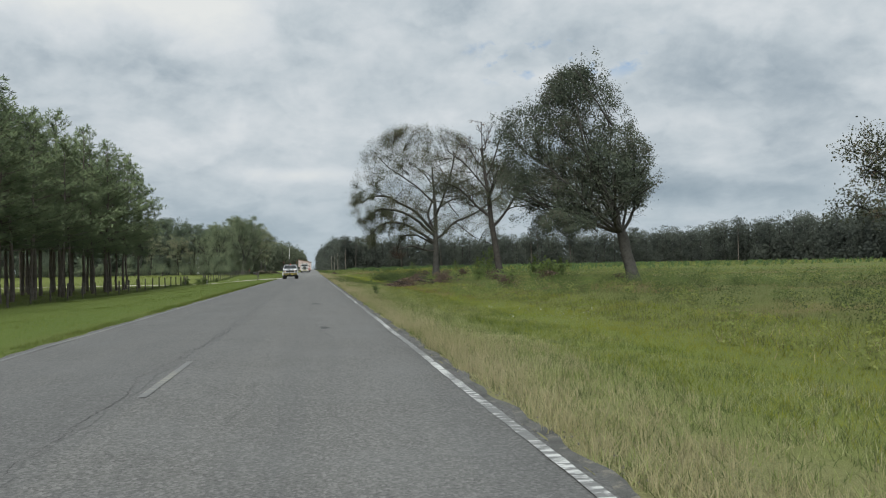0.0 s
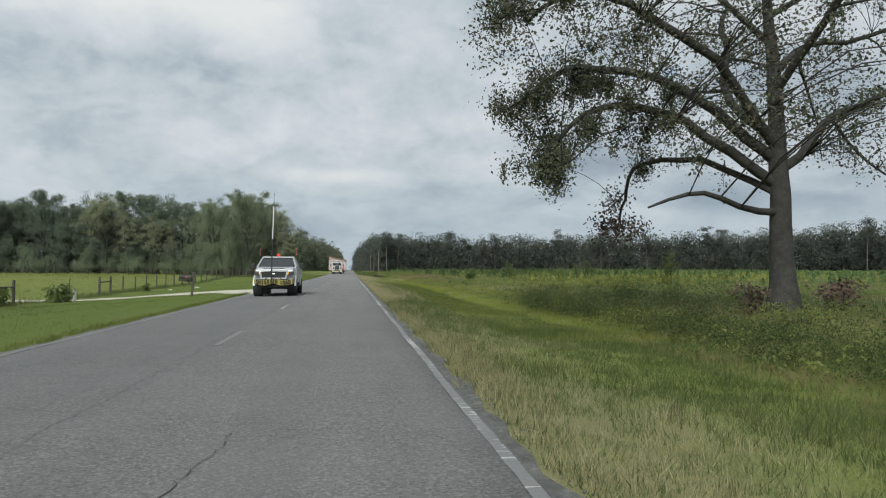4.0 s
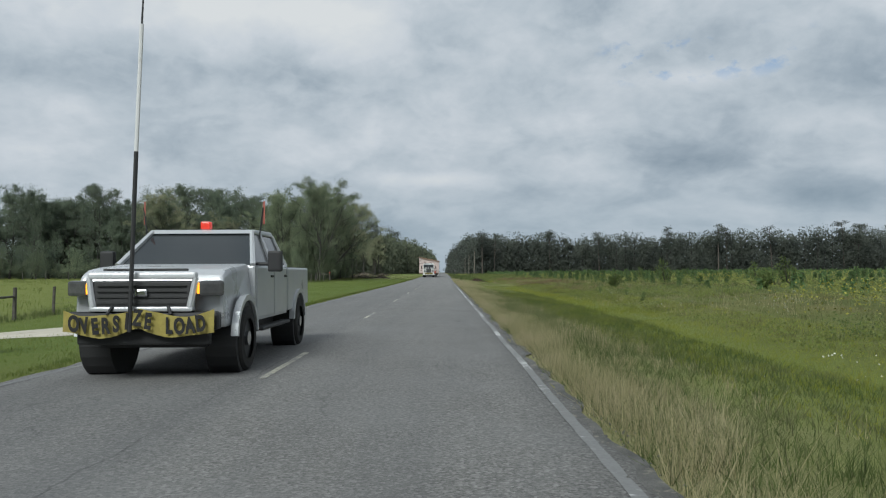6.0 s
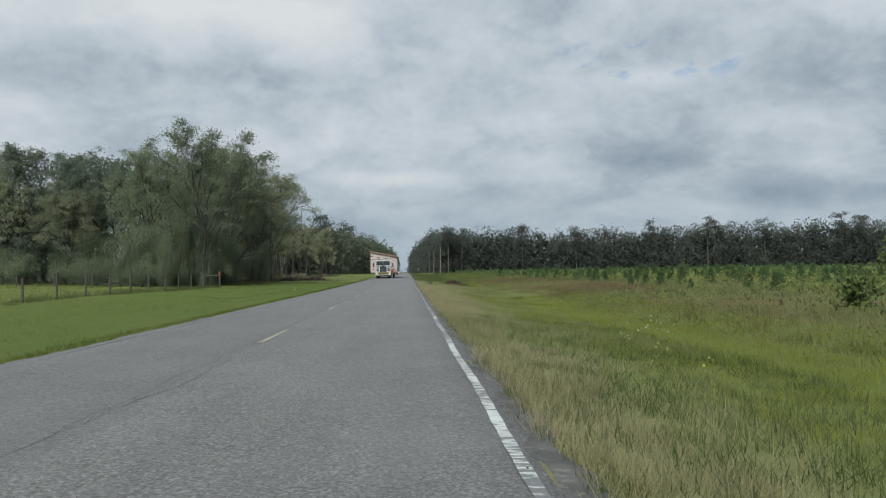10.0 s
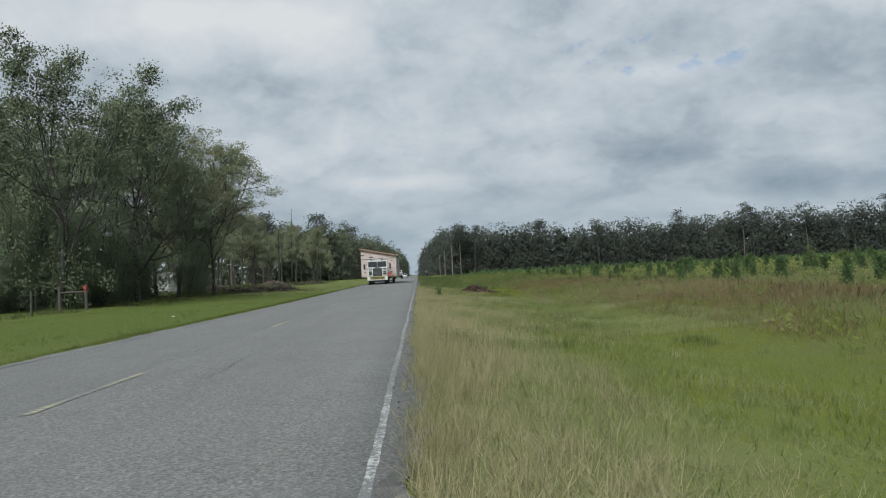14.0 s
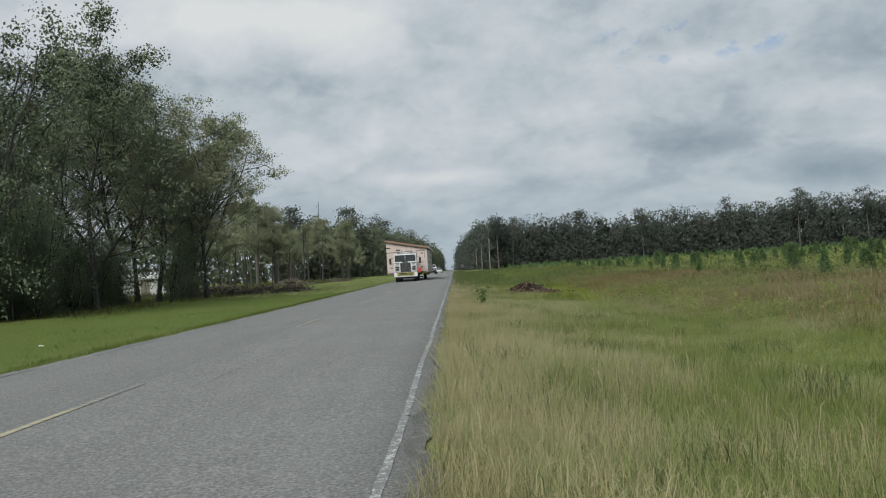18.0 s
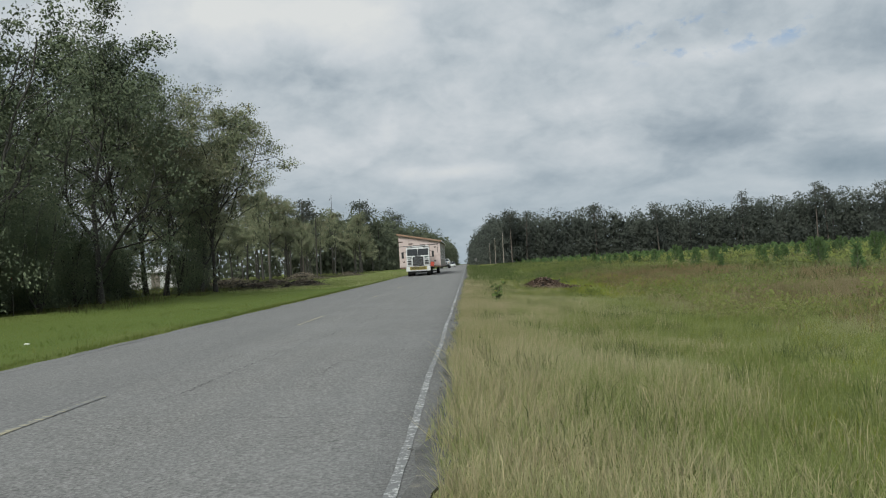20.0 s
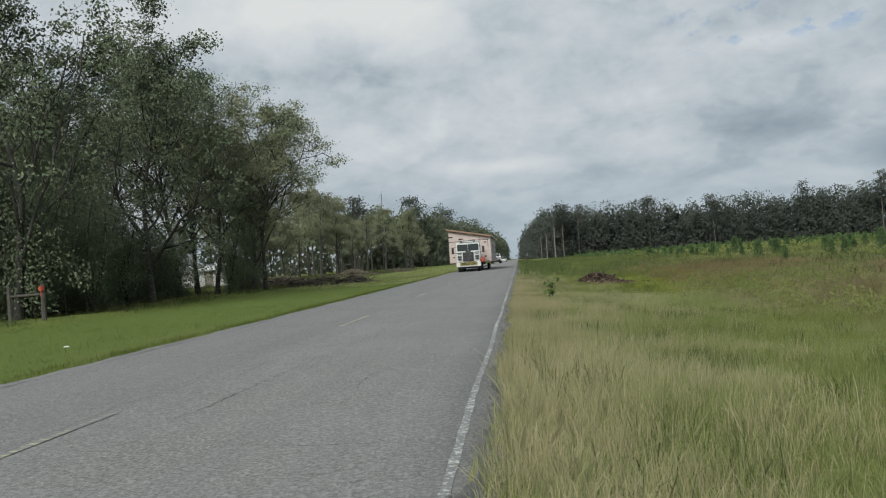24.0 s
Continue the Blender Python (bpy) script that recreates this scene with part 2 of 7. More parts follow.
def asphalt_material():
    m, nt, shade, where = material("worn_asphalt", 0.86, 0.0, 0.25)
    ax = node(nt, "ShaderNodeSeparateXYZ", {0: where})
    x, y = ax.outputs[0], ax.outputs[1]
    stone = node(nt, "ShaderNodeTexVoronoi", {"Vector": where, "Scale": 46.0})
    grain, broad = noise_of(nt, where, 34.0, 4.0, 0.8), noise_of(nt, where, 0.5, 5.0, 0.6)
    long = node(nt, "ShaderNodeCombineXYZ", {0: calc(nt, "MULTIPLY", x, 1.6), 1: calc(nt, "MULTIPLY", y, 0.06), 2: 0.0}).outputs[0]
    tracks = noise_of(nt, long, 1.0, 4.0, 0.6)
    col = blend(nt, ramp(nt, grain, [(0.36, 0.0), (0.64, 1.0)]), (0.080, 0.077, 0.073), (0.235, 0.228, 0.214))
    col = blend(nt, calc(nt, "MULTIPLY", ramp(nt, stone.outputs["Color"], [(0.6, 0.0), (0.85, 1.0)]), 0.5), col, (0.38, 0.372, 0.355))
    col = blend(nt, ramp(nt, tracks, [(0.38, 0.26), (0.62, 0.0)]), col, (0.095, 0.097, 0.10))
    col = blend(nt, ramp(nt, broad, [(0.42, 0.0), (0.72, 0.35)]), col, (0.235, 0.235, 0.23))
    # cracks: a net of them in patches, and the open joint down the middle
    bent = node(nt, "ShaderNodeVectorMath", {0: where, 1: node(nt, "ShaderNodeTexNoise", {"Vector": where, "Scale": 1.7, "Detail": 5.0}).outputs[1]}).outputs[0]
    net = node(nt, "ShaderNodeTexVoronoi", {"Vector": bent, "Scale": 0.62})
    net.feature = "DISTANCE_TO_EDGE"
    hair = node(nt, "ShaderNodeTexVoronoi", {"Vector": bent, "Scale": 2.4})
    hair.feature = "DISTANCE_TO_EDGE"
    region = ramp(nt, noise_of(nt, where, 0.22, 3.0), [(0.60, 0.0), (0.68, 1.0)])
    region2 = ramp(nt, noise_of(nt, where, 0.33, 3.0, 0.5, 0.6), [(0.60, 0.0), (0.66, 1.0)])
    cracks = calc(nt, "MULTIPLY", ramp(nt, net.outputs[0], [(0.002, 0.8), (0.009, 0.0)]), region)
    cracks2 = calc(nt, "MULTIPLY", ramp(nt, hair.outputs[0], [(0.004, 0.7), (0.022, 0.0)]), region2)
    wobble = calc(nt, "MULTIPLY", calc(nt, "SUBTRACT", noise_of(nt, where, 0.7, 5.0, 0.65), 0.5), 0.5)
    joint = calc(nt, "ABSOLUTE", calc(nt, "ADD", calc(nt, "ADD", x, 0.16), wobble))
    seam = calc(nt, "MULTIPLY", ramp(nt, joint, [(0.006, 0.65), (0.022, 0.0)]), ramp(nt, noise_of(nt, where, 0.5, 3.0), [(0.36, 0.0), (0.5, 0.9)]))
    rut = calc(nt, "ABSOLUTE", calc(nt, "ADD", calc(nt, "SUBTRACT", x, 1.05), calc(nt, "MULTIPLY", wobble, 1.6)))
    seam2 = calc(nt, "MULTIPLY", ramp(nt, rut, [(0.008, 0.9), (0.03, 0.0)]), ramp(nt, noise_of(nt, where, 0.18, 3.0), [(0.55, 0.0), (0.65, 0.55)]))
    dark = calc(nt, "MAXIMUM", calc(nt, "MAXIMUM", cracks, cracks2), calc(nt, "MAXIMUM", seam, seam2))
    col = blend(nt, calc(nt, "MULTIPLY", dark, 0.6), col, (0.025, 0.025, 0.025))
    # a paler eastbound overlay meets a darker one west of the joint
    col = blend(nt, calc(nt, "MULTIPLY", ramp(nt, calc(nt, "ADD", x, wobble), [(-0.001, 1.0), (0.001, 0.0)]), 0.16), col, (0.10, 0.102, 0.108))
    # the surface grows paler and stonier towards the clearing
    col = blend(nt, ramp(nt, calc(nt, "DIVIDE", y, 300.0), [(0.45, 0.0), (0.62, 0.20)]), col, blend(nt, ramp(nt, grain, [(0.36, 0.0), (0.64, 1.0)]), (0.16, 0.157, 0.15), (0.42, 0.41, 0.39)))
    # and is darker before the driveway
    col = blend(nt, ramp(nt, calc(nt, "DIVIDE", y, 200.0), [(0.35, 0.26), (0.66, 0.04)]), col, (0.07, 0.07, 0.071))
    put(nt, shade, "Base Color", col)
    bump(nt, shade, calc(nt, "SUBTRACT", calc(nt, "ADD", grain, calc(nt, "MULTIPLY", stone.outputs[0], 0.5)), calc(nt, "MULTIPLY", dark, 1.2)), 0.55, 0.012)
    return m


def road_paint(name, paint, worn, across=4.5, speckle=0.0):
    """Road paint, flaked off down to the asphalt in places."""
    m, nt, shade, where = material(name, 0.75, 0.0, 0.3)
    ax = node(nt, "ShaderNodeSeparateXYZ", {0: where})
    bars = node(nt, "ShaderNodeCombineXYZ", {0: calc(nt, "MULTIPLY", ax.outputs[0], 1.1), 1: calc(nt, "MULTIPLY", ax.outputs[1], across), 2: 0.0}).outputs[0]
    flake = calc(nt, "ADD", calc(nt, "MULTIPLY", noise_of(nt, bars, 3.0, 5.0, 0.7), 0.6), calc(nt, "MULTIPLY", noise_of(nt, where, 0.45, 3.0), 0.4))
    flake = calc(nt, "ADD", calc(nt, "MULTIPLY", flake, 1.0 - speckle), calc(nt, "MULTIPLY", noise_of(nt, where, 28.0, 4.0, 0.7), speckle))
    mask = ramp(nt, flake, [(worn, 0.0), (worn + 0.05, 1.0)])
    bare = blend(nt, noise_of(nt, where, 30.0, 4.0, 0.7), (0.12, 0.12, 0.12), (0.24, 0.24, 0.235))
    col = blend(nt, mask, bare, blend(nt, noise_of(nt, where, 9.0, 4.0), paint, tuple(0.7 * c for c in paint)))
    put(nt, shade, "Base Color", col)
    bump(nt, shade, calc(nt, "ADD", mask, noise_of(nt, where, 30.0, 3.0)), 0.4, 0.004)
    return m


GROUND, ASPHALT = ground_material(), asphalt_material()
WHITE_LINE = road_paint("white_road_paint", (0.68, 0.68, 0.66), 0.515)
RAGGED_LINE = road_paint("ragged_white_paint", (0.56, 0.56, 0.54), 0.515, 1.2, 0.55)
YELLOW_LINE = road_paint("faded_yellow_paint", (0.47, 0.45, 0.36), 0.475)
OLD_YELLOW_LINE = road_paint("worn_yellow_paint", (0.44, 0.40, 0.27), 0.47)
FAINT_LINE = road_paint("ghost_of_paint", (0.30, 0.30, 0.26), 0.56)
FADED_LINE = road_paint("worn_off_paint", (0.33, 0.32, 0.27), 0.53)
GRAVEL = surface("crumbled_edge", (0.17, 0.165, 0.155), (0.07, 0.07, 0.066), 3.0, 45.0, 0.95, relief=0.9, depth=0.02, patches=(0.24, 0.22, 0.18))
SAND = surface("pale_sand_drive", (0.56, 0.52, 0.44), (0.42, 0.385, 0.31), 0.8, 25.0, 0.95, relief=0.5, depth=0.02, patches=(0.33, 0.29, 0.21))
BARK = surface("grey_bark", (0.088, 0.083, 0.075), (0.042, 0.039, 0.035), 3.0, 18.0, 0.92, relief=0.9, depth=0.03, patches=(0.085, 0.083, 0.076))
DEADWOOD = surface("bare_limb_bark", (0.072, 0.065, 0.058), (0.035, 0.030, 0.027), 3.0, 18.0, 0.92, relief=0.8, depth=0.02)
PINE_BARK = surface("pine_bark", (0.17, 0.145, 0.125), (0.085, 0.07, 0.06), 2.0, 12.0, 0.92, relief=0.9, depth=0.03)
POST_WOOD = surface("weathered_post", (0.125, 0.115, 0.10), (0.06, 0.053, 0.046), 4.0, 30.0, 0.9, relief=0.6, depth=0.01)
POLE_WOOD = surface("utility_pole_wood", (0.30, 0.27, 0.23), (0.18, 0.155, 0.13), 1.5, 20.0, 0.9, relief=0.4)
WIRE = surface("galvanised_wire", (0.16, 0.16, 0.16), (0.09, 0.085, 0.08), 5.0, 30.0, 0.6, 0.6, 0.5, 0.0)
OAK_LEAF = leaf_material("oak_leaves", [(0.044, 0.052, 0.036), (0.068, 0.077, 0.047), (0.092, 0.098, 0.058), (0.105, 0.082, 0.062)], 0.4, spec=0.1, upright=0.2)
DARK_LEAF = leaf_material("dark_evergreen_leaves", [(0.060, 0.074, 0.058), (0.082, 0.099, 0.070), (0.104, 0.122, 0.084), (0.12, 0.108, 0.088)], 0.4, rough=0.5, spec=0.12, upright=0.45)
BROWN_LEAF = leaf_material("withered_leaves", [(0.072, 0.050, 0.038), (0.105, 0.074, 0.054), (0.14, 0.10, 0.07)], 0.25, upright=0.3)
WOOD_LEAF = leaf_material("woodland_leaves", [(0.090, 0.120, 0.076), (0.130, 0.164, 0.098), (0.175, 0.210, 0.122), (0.215, 0.242, 0.145)], 0.5, rough=0.5, spec=0.2, upright=0.38)
# darker copy of the woodland leaves, with the far row's shade in its colour
SHADED_LEAF = leaf_material("shaded_pasture_wood_leaves", [(0.066, 0.090, 0.066), (0.094, 0.122, 0.086), (0.128, 0.158, 0.106), (0.155, 0.185, 0.122)], 0.42, rough=0.55, spec=0.15, upright=0.35)
PALE_LEAF = leaf_material("thin_woodland_leaves", [(0.120, 0.142, 0.088), (0.170, 0.195, 0.114), (0.22, 0.236, 0.136), (0.255, 0.23, 0.155)], 0.5, rough=0.5, spec=0.2, upright=0.4)
# the far woods' leaves are paler, with distance haze put into their colour
HAZED_FAR_LEAF = leaf_material("hazed_far_leaves", [(0.132, 0.156, 0.104), (0.162, 0.184, 0.120), (0.195, 0.214, 0.136)], 0.5, spec=0.05, upright=0.55, single=0.25, broad_scale=0.12)
HAZED_DEEP_LEAF = leaf_material("hazed_deep_leaves", [(0.118, 0.134, 0.116), (0.134, 0.150, 0.124), (0.150, 0.166, 0.134)], 0.5, spec=0.03, upright=0.75, single=0.15, broad_scale=0.10)
NEEDLES = leaf_material("pine_needles", [(0.135, 0.180, 0.100), (0.185, 0.235, 0.124), (0.24, 0.285, 0.15)], 0.5, spec=0.15, upright=0.45)
YOUNG_NEEDLES = leaf_material("young_pine_needles", [(0.062, 0.115, 0.040), (0.100, 0.165, 0.055), (0.145, 0.21, 0.072)], 0.35, upright=0.6)
DRY_GRASS = leaf_material("dry_seed_grass", [(0.40, 0.375, 0.18), (0.56, 0.49, 0.27), (0.72, 0.63, 0.38)], 0.48, 0.7, 0.1, 0.85)
GREEN_GRASS = leaf_material("green_verge_grass", [(0.090, 0.142, 0.038), (0.135, 0.190, 0.056), (0.195, 0.235, 0.084), (0.285, 0.285, 0.14)], 0.48, 0.6, 0.1, 0.85)
LAWN_GRASS = leaf_material("mown_grass", [(0.130, 0.190, 0.040), (0.188, 0.242, 0.052), (0.265, 0.288, 0.088)], 0.48, 0.65, 0.1, 0.85)
FIELD_GRASS = leaf_material("rough_field_grass", [(0.085, 0.125, 0.036), (0.13, 0.16, 0.05), (0.165, 0.17, 0.068), (0.185, 0.15, 0.085)], 0.4, 0.7, 0.1, 0.85)
PALE_GRASS = leaf_material("pale_verge_grass", [(0.20, 0.255, 0.066), (0.30, 0.355, 0.11), (0.42, 0.445, 0.19), (0.58, 0.555, 0.31)], 0.48, 0.6, 0.1, 0.85)
DITCH_GRASS = leaf_material("short_ditch_grass", [(0.205, 0.25, 0.034), (0.29, 0.318, 0.046), (0.37, 0.365, 0.078)], 0.48, 0.65, 0.1, 0.88)
WEED_LEAF = leaf_material("field_weed_leaves", [(0.085, 0.125, 0.040), (0.125, 0.17, 0.052), (0.18, 0.215, 0.072)], 0.5, 0.6, 0.2, 0.5)
DARK_WEED = leaf_material("dark_weed_leaves", [(0.05, 0.078, 0.030), (0.078, 0.112, 0.040), (0.115, 0.148, 0.052)], 0.45, 0.6, 0.1, 0.75)
LIGHT_WEED = leaf_material("light_field_weed_leaves", [(0.16, 0.20, 0.055), (0.225, 0.26, 0.075), (0.29, 0.305, 0.105)], 0.5, 0.6, 0.15, 0.6, 0.35, 0.12)
YELLOW_FLOWER = surface("goldenrod_yellow", (0.36, 0.33, 0.06), (0.24, 0.24, 0.05), 6.0, 40.0, 0.8, relief=0.0)
WHITE_FLOWER = surface("white_petals", (0.72, 0.72, 0.64), (0.55, 0.56, 0.44), 6.0, 40.0, 0.8, relief=0.0)


# ---- building helpers ----
def part(name, bm, mat, parent=None, label=""):
    """Links a bmesh as one mesh under a thing or a part."""
    bmesh.ops.recalc_face_normals(bm, faces=bm.faces[:])
    me = bpy.data.meshes.new(name)
    bm.to_mesh(me)
    bm.free()
    for mm in mat if isinstance(mat, (list, tuple)) else (mat,):
        me.materials.append(mm)
    ob = new(name, me)
    ob.parent = parent
    return tagged(ob, label)


def thing(name, m, label, category, group=""):
    ob = new(name)
    ob.matrix_basis = m
    return tagged(ob, label, category, group)


def shell(name, verts, faces, mat, parent=None, label="", smooth=False):
    """One mesh from arrays of corners and faces; all faces have the same number of corners."""
    verts, faces = np.asarray(verts, np.float32), np.asarray(faces, np.int32)
    me = bpy.data.meshes.new(name)
    n, k = faces.shape
    me.vertices.add(len(verts))
    me.vertices.foreach_set("co", verts.ravel())
    me.loops.add(n * k)
    me.loops.foreach_set("vertex_index", faces.ravel())
    me.polygons.add(n)
    me.polygons.foreach_set("loop_start", np.arange(0, n * k, k, dtype=np.int32))
    me.polygons.foreach_set("use_smooth", np.full(n, smooth))
    me.update()
    me.validate()
    me.materials.append(mat)
    ob = new(name, me)
    ob.parent = parent
    return tagged(ob, label)


def block(bm, centre, size, bevel=0.0, turn=None):
    made = bmesh.ops.create_cube(bm, size=1)["verts"]
    for v in made:
        v.co = Vector(v.co[i] * size[i] for i in range(3))
    if bevel:
        edges = list({e for v in made for e in v.link_edges})
        made = bmesh.ops.bevel(bm, geom=edges, offset=bevel, segments=2, affect="EDGES", profile=0.6)["verts"]
    spin = Euler([radians(a) for a in turn]).to_matrix() if turn else None
    for v in made:
        v.co = (spin @ v.co if spin else v.co) + Vector(centre)
    return made


def rod(bm, a, b, r0, r1=None, n=8):
    a, b = Vector(a), Vector(b)
    made = bmesh.ops.create_cone(bm, cap_ends=True, segments=n, radius1=r0, radius2=r0 if r1 is None else r1, depth=(b - a).length)["verts"]
    spin = (b - a).to_track_quat("Z", "Y").to_matrix()
    for v in made:
        v.co = spin @ v.co + (a + b) / 2
    return made


def prism(bm, outline, x0, x1, bevel=0.0, taper=None):
    """A side outline of (y, z) points drawn out from x0 to x1; taper(x, y, z) may move each corner."""
    rings = []
    for x in (x0, x1):
        rings.append([bm.verts.new(taper(x, y, z) if taper else (x, y, z)) for y, z in outline])
    n = len(outline)
    faces = [bm.faces.new(rings[0]), bm.faces.new(rings[1][::-1])]
    faces += [bm.faces.new((rings[0][i], rings[1][i], rings[1][(i + 1) % n], rings[0][(i + 1) % n])) for i in range(n)]
    bmesh.ops.recalc_face_normals(bm, faces=faces)
    if bevel:
        edges = list({e for f in faces for e in f.edges})
        bmesh.ops.bevel(bm, geom=edges, offset=bevel, segments=2, affect="EDGES", profile=0.6)


def made(fill, *args):
    bm = bmesh.new()
    fill(bm, *args)
    return bm


def letters(name, text, size, mat, parent, m, label="", bold=0.0):
    cu = bpy.data.curves.new(name, "FONT")
    cu.body, cu.size, cu.align_x, cu.align_y, cu.extrude = text, size, "CENTER", "CENTER", 0.002
    cu.offset = bold
    tmp = bpy.data.objects.new(name, cu)
    me = bpy.data.meshes.new_from_object(tmp)
    bpy.data.objects.remove(tmp)
    me.materials.append(mat)
    ob = new(name, me)
    ob.parent, ob.matrix_basis = parent, m
    return tagged(ob, label)


# ---- the lie of the land ----
EDGE_W, EDGE_E = -3.22, 3.49


def step(a, b, t):
    s = np.clip((np.asarray(t, float) - a) / (b - a), 0, 1)
    return s * s * (3 - 2 * s)


def road_z(y):
    return 0.45 * step(185, 340, y)


def land_z(x, y):
    """Height of the ground beside the road; works on arrays."""
    x, y = np.asarray(x, float), np.asarray(y, float)
    east = np.interp(x, [3.4, 3.7, 5, 7, 9, 11, 13, 18, 40, 100, 220, 900], [-0.03, -0.05, -0.13, -0.36, -0.50, -0.42, -0.18, -0.05, 0.05, 0.35, 0.8, 1.2])
    west = np.interp(-x, [3.0, 3.3, 6, 9, 14, 20, 60, 300, 900], [-0.03, -0.05, -0.14, -0.32, -0.60, -0.68, -0.55, -0.2, 0.4])
    lift = step(130, 178, y)
    west = west * (1 - lift) + lift * np.interp(-x, [3.0, 3.3, 8, 16, 60, 900], [-0.03, -0.05, -0.16, 0.0, 0.25, 0.8])
    lumps = 0.035 * np.sin(0.9 * x + 0.31 * y) * np.sin(0.47 * y - 0.6 * x) + 0.06 * np.sin(0.21 * x + 1.7) * np.sin(0.13 * y)
    off = step(4.2, 8.0, np.abs(x))
    return np.where(x > 0, east, west) + lumps * off + road_z(y)


def bare(x, y):
    return float(land_z(x, y))


# ---- ground, road ----
def sheet(name, xs, ys, height, mat, label="", kind="structure"):
    gx, gy = np.meshgrid(xs, ys)
    verts = np.stack([gx, gy, height(gx, gy)], -1).reshape(-1, 3)
    nx, ny = len(xs), len(ys)
    i = np.arange(nx - 1)[None] + nx * np.arange(ny - 1)[:, None]
    faces = np.stack([i, i + 1, i + nx + 1, i + nx], -1).reshape(-1, 4)
    return tagged(shell(name, verts, faces, mat, smooth=True), label, "", "", kind)


gx = np.unique(np.r_[np.linspace(-2600, -320, 9), np.linspace(-320, -60, 27), np.linspace(-60, -20, 21), np.linspace(-20, -3.3, 25), np.linspace(-3.3, 3.45, 8), np.linspace(3.45, 22, 41), np.linspace(22, 80, 30), np.linspace(80, 320, 25), np.linspace(320, 2600, 9)])
gy = np.unique(np.r_[np.linspace(-900, -60, 8), np.linspace(-60, 290, 201), np.linspace(290, 640, 71), np.linspace(640, 3200, 14)])
tagged(sheet("ground", gx, gy, lambda x, y: land_z(x, y) - np.where((x > -3.25) & (x < 3.4), 0.25, 0.0), GROUND), "grassy flat ground of verges, ditch, pasture and rough field", "ground")

ragged_e = lambda y: EDGE_E + 0.05 * np.sin(1.9 * y) * np.sin(0.61 * y) + 0.04 * np.sin(5.3 * y + 1)
ragged_w = lambda y: EDGE_W - 0.04 * np.sin(1.3 * y + 2) - 0.03 * np.sin(4.1 * y)


def road_sheet():
    ys = np.r_[np.arange(-60, 300, 0.25), np.arange(300, 700, 2.0), np.linspace(700, 2200, 40)]
    us = np.array([-0.012, 0, 0.1, 0.25, 0.4, 0.487, 0.5, 0.513, 0.6, 0.75, 0.9, 1, 1.012])
    gy2, gu = np.meshgrid(ys, us, indexing="ij")
    lo, hi = ragged_w(gy2), ragged_e(gy2)
    gx2 = lo + gu * (hi - lo)
    crown = -0.012 * np.abs(gx2) ** 1.15 + 0.02
    gz = road_z(gy2) + crown - np.where((gu < 0) | (gu > 1), 0.2, 0.0) + 0.006 * np.sin(1.1 * gy2 + 2 * gx2) * np.sin(3 * gx2)
    verts = np.stack([gx2, gy2, gz], -1).reshape(-1, 3)
    nx = len(us)
    i = np.arange(nx - 1)[None] + nx * np.arange(len(ys) - 1)[:, None]
    faces = np.stack([i, i + 1, i + nx + 1, i + nx], -1).reshape(-1, 4)
    return shell("road", verts, faces, ASPHALT, smooth=True)


tagged(road_sheet(), "worn grey two-lane asphalt road with cracks and patches", "road", "", "structure")


def top_z(x, y):
    return road_z(y) + 0.02 - 0.012 * np.abs(x) ** 1.15 + 0.006 * np.sin(1.1 * y + 2 * x) * np.sin(3 * x)


def strip(name, x0, x1, ys, mat, label, rise=0.005, wander=0.0):
    """A painted strip lying on the road."""
    ys = np.asarray(ys, float)
    us = np.linspace(0, 1, 4)
    gy2, gu = np.meshgrid(ys, us, indexing="ij")
    gx2 = x0 + gu * (x1 - x0) + wander * (np.sin(0.9 * gy2) * 0.5 + np.sin(7.3 * gy2 + 9 * gu) * 0.25)
    verts = np.stack([gx2, gy2, top_z(gx2, gy2) + rise], -1).reshape(-1, 3)
    i = np.arange(3)[None] + 4 * np.arange(len(ys) - 1)[:, None]
    return tagged(shell(name, verts, np.stack([i, i + 1, i + 5, i + 4], -1).reshape(-1, 4), mat, smooth=True), label, "road marking", "", "structure")


strip("edge_line_east", 3.28, 3.38, np.arange(-60, 160.1, 0.3), WHITE_LINE, "worn white edge line flaking off the asphalt", 0.005, 0.02)
strip("edge_line_east", 3.295, 3.36, np.arange(160, 900, 0.25), RAGGED_LINE, "ragged white edge line worn thin on the asphalt", 0.005, 0.018)
strip("edge_line_west", -3.06, -2.97, np.arange(-60, 900, 0.5), FADED_LINE, "almost worn-off pale edge line", 0.005, 0.02)
strip("centre_dash", -0.045, 0.045, np.linspace(-2.2, 0.9, 14), FADED_LINE, "faded pale centre dash almost worn off the asphalt", 0.006, 0.008)
for k in range(4, 40):
    strip("centre_dash", -0.045, 0.045, np.linspace(12.2 * k, 12.2 * k + 3.05, 14), OLD_YELLOW_LINE if k >= 12 else YELLOW_LINE if k >= 7 else FAINT_LINE, "faded pale yellow centre dash on grey asphalt", 0.006, 0.008)


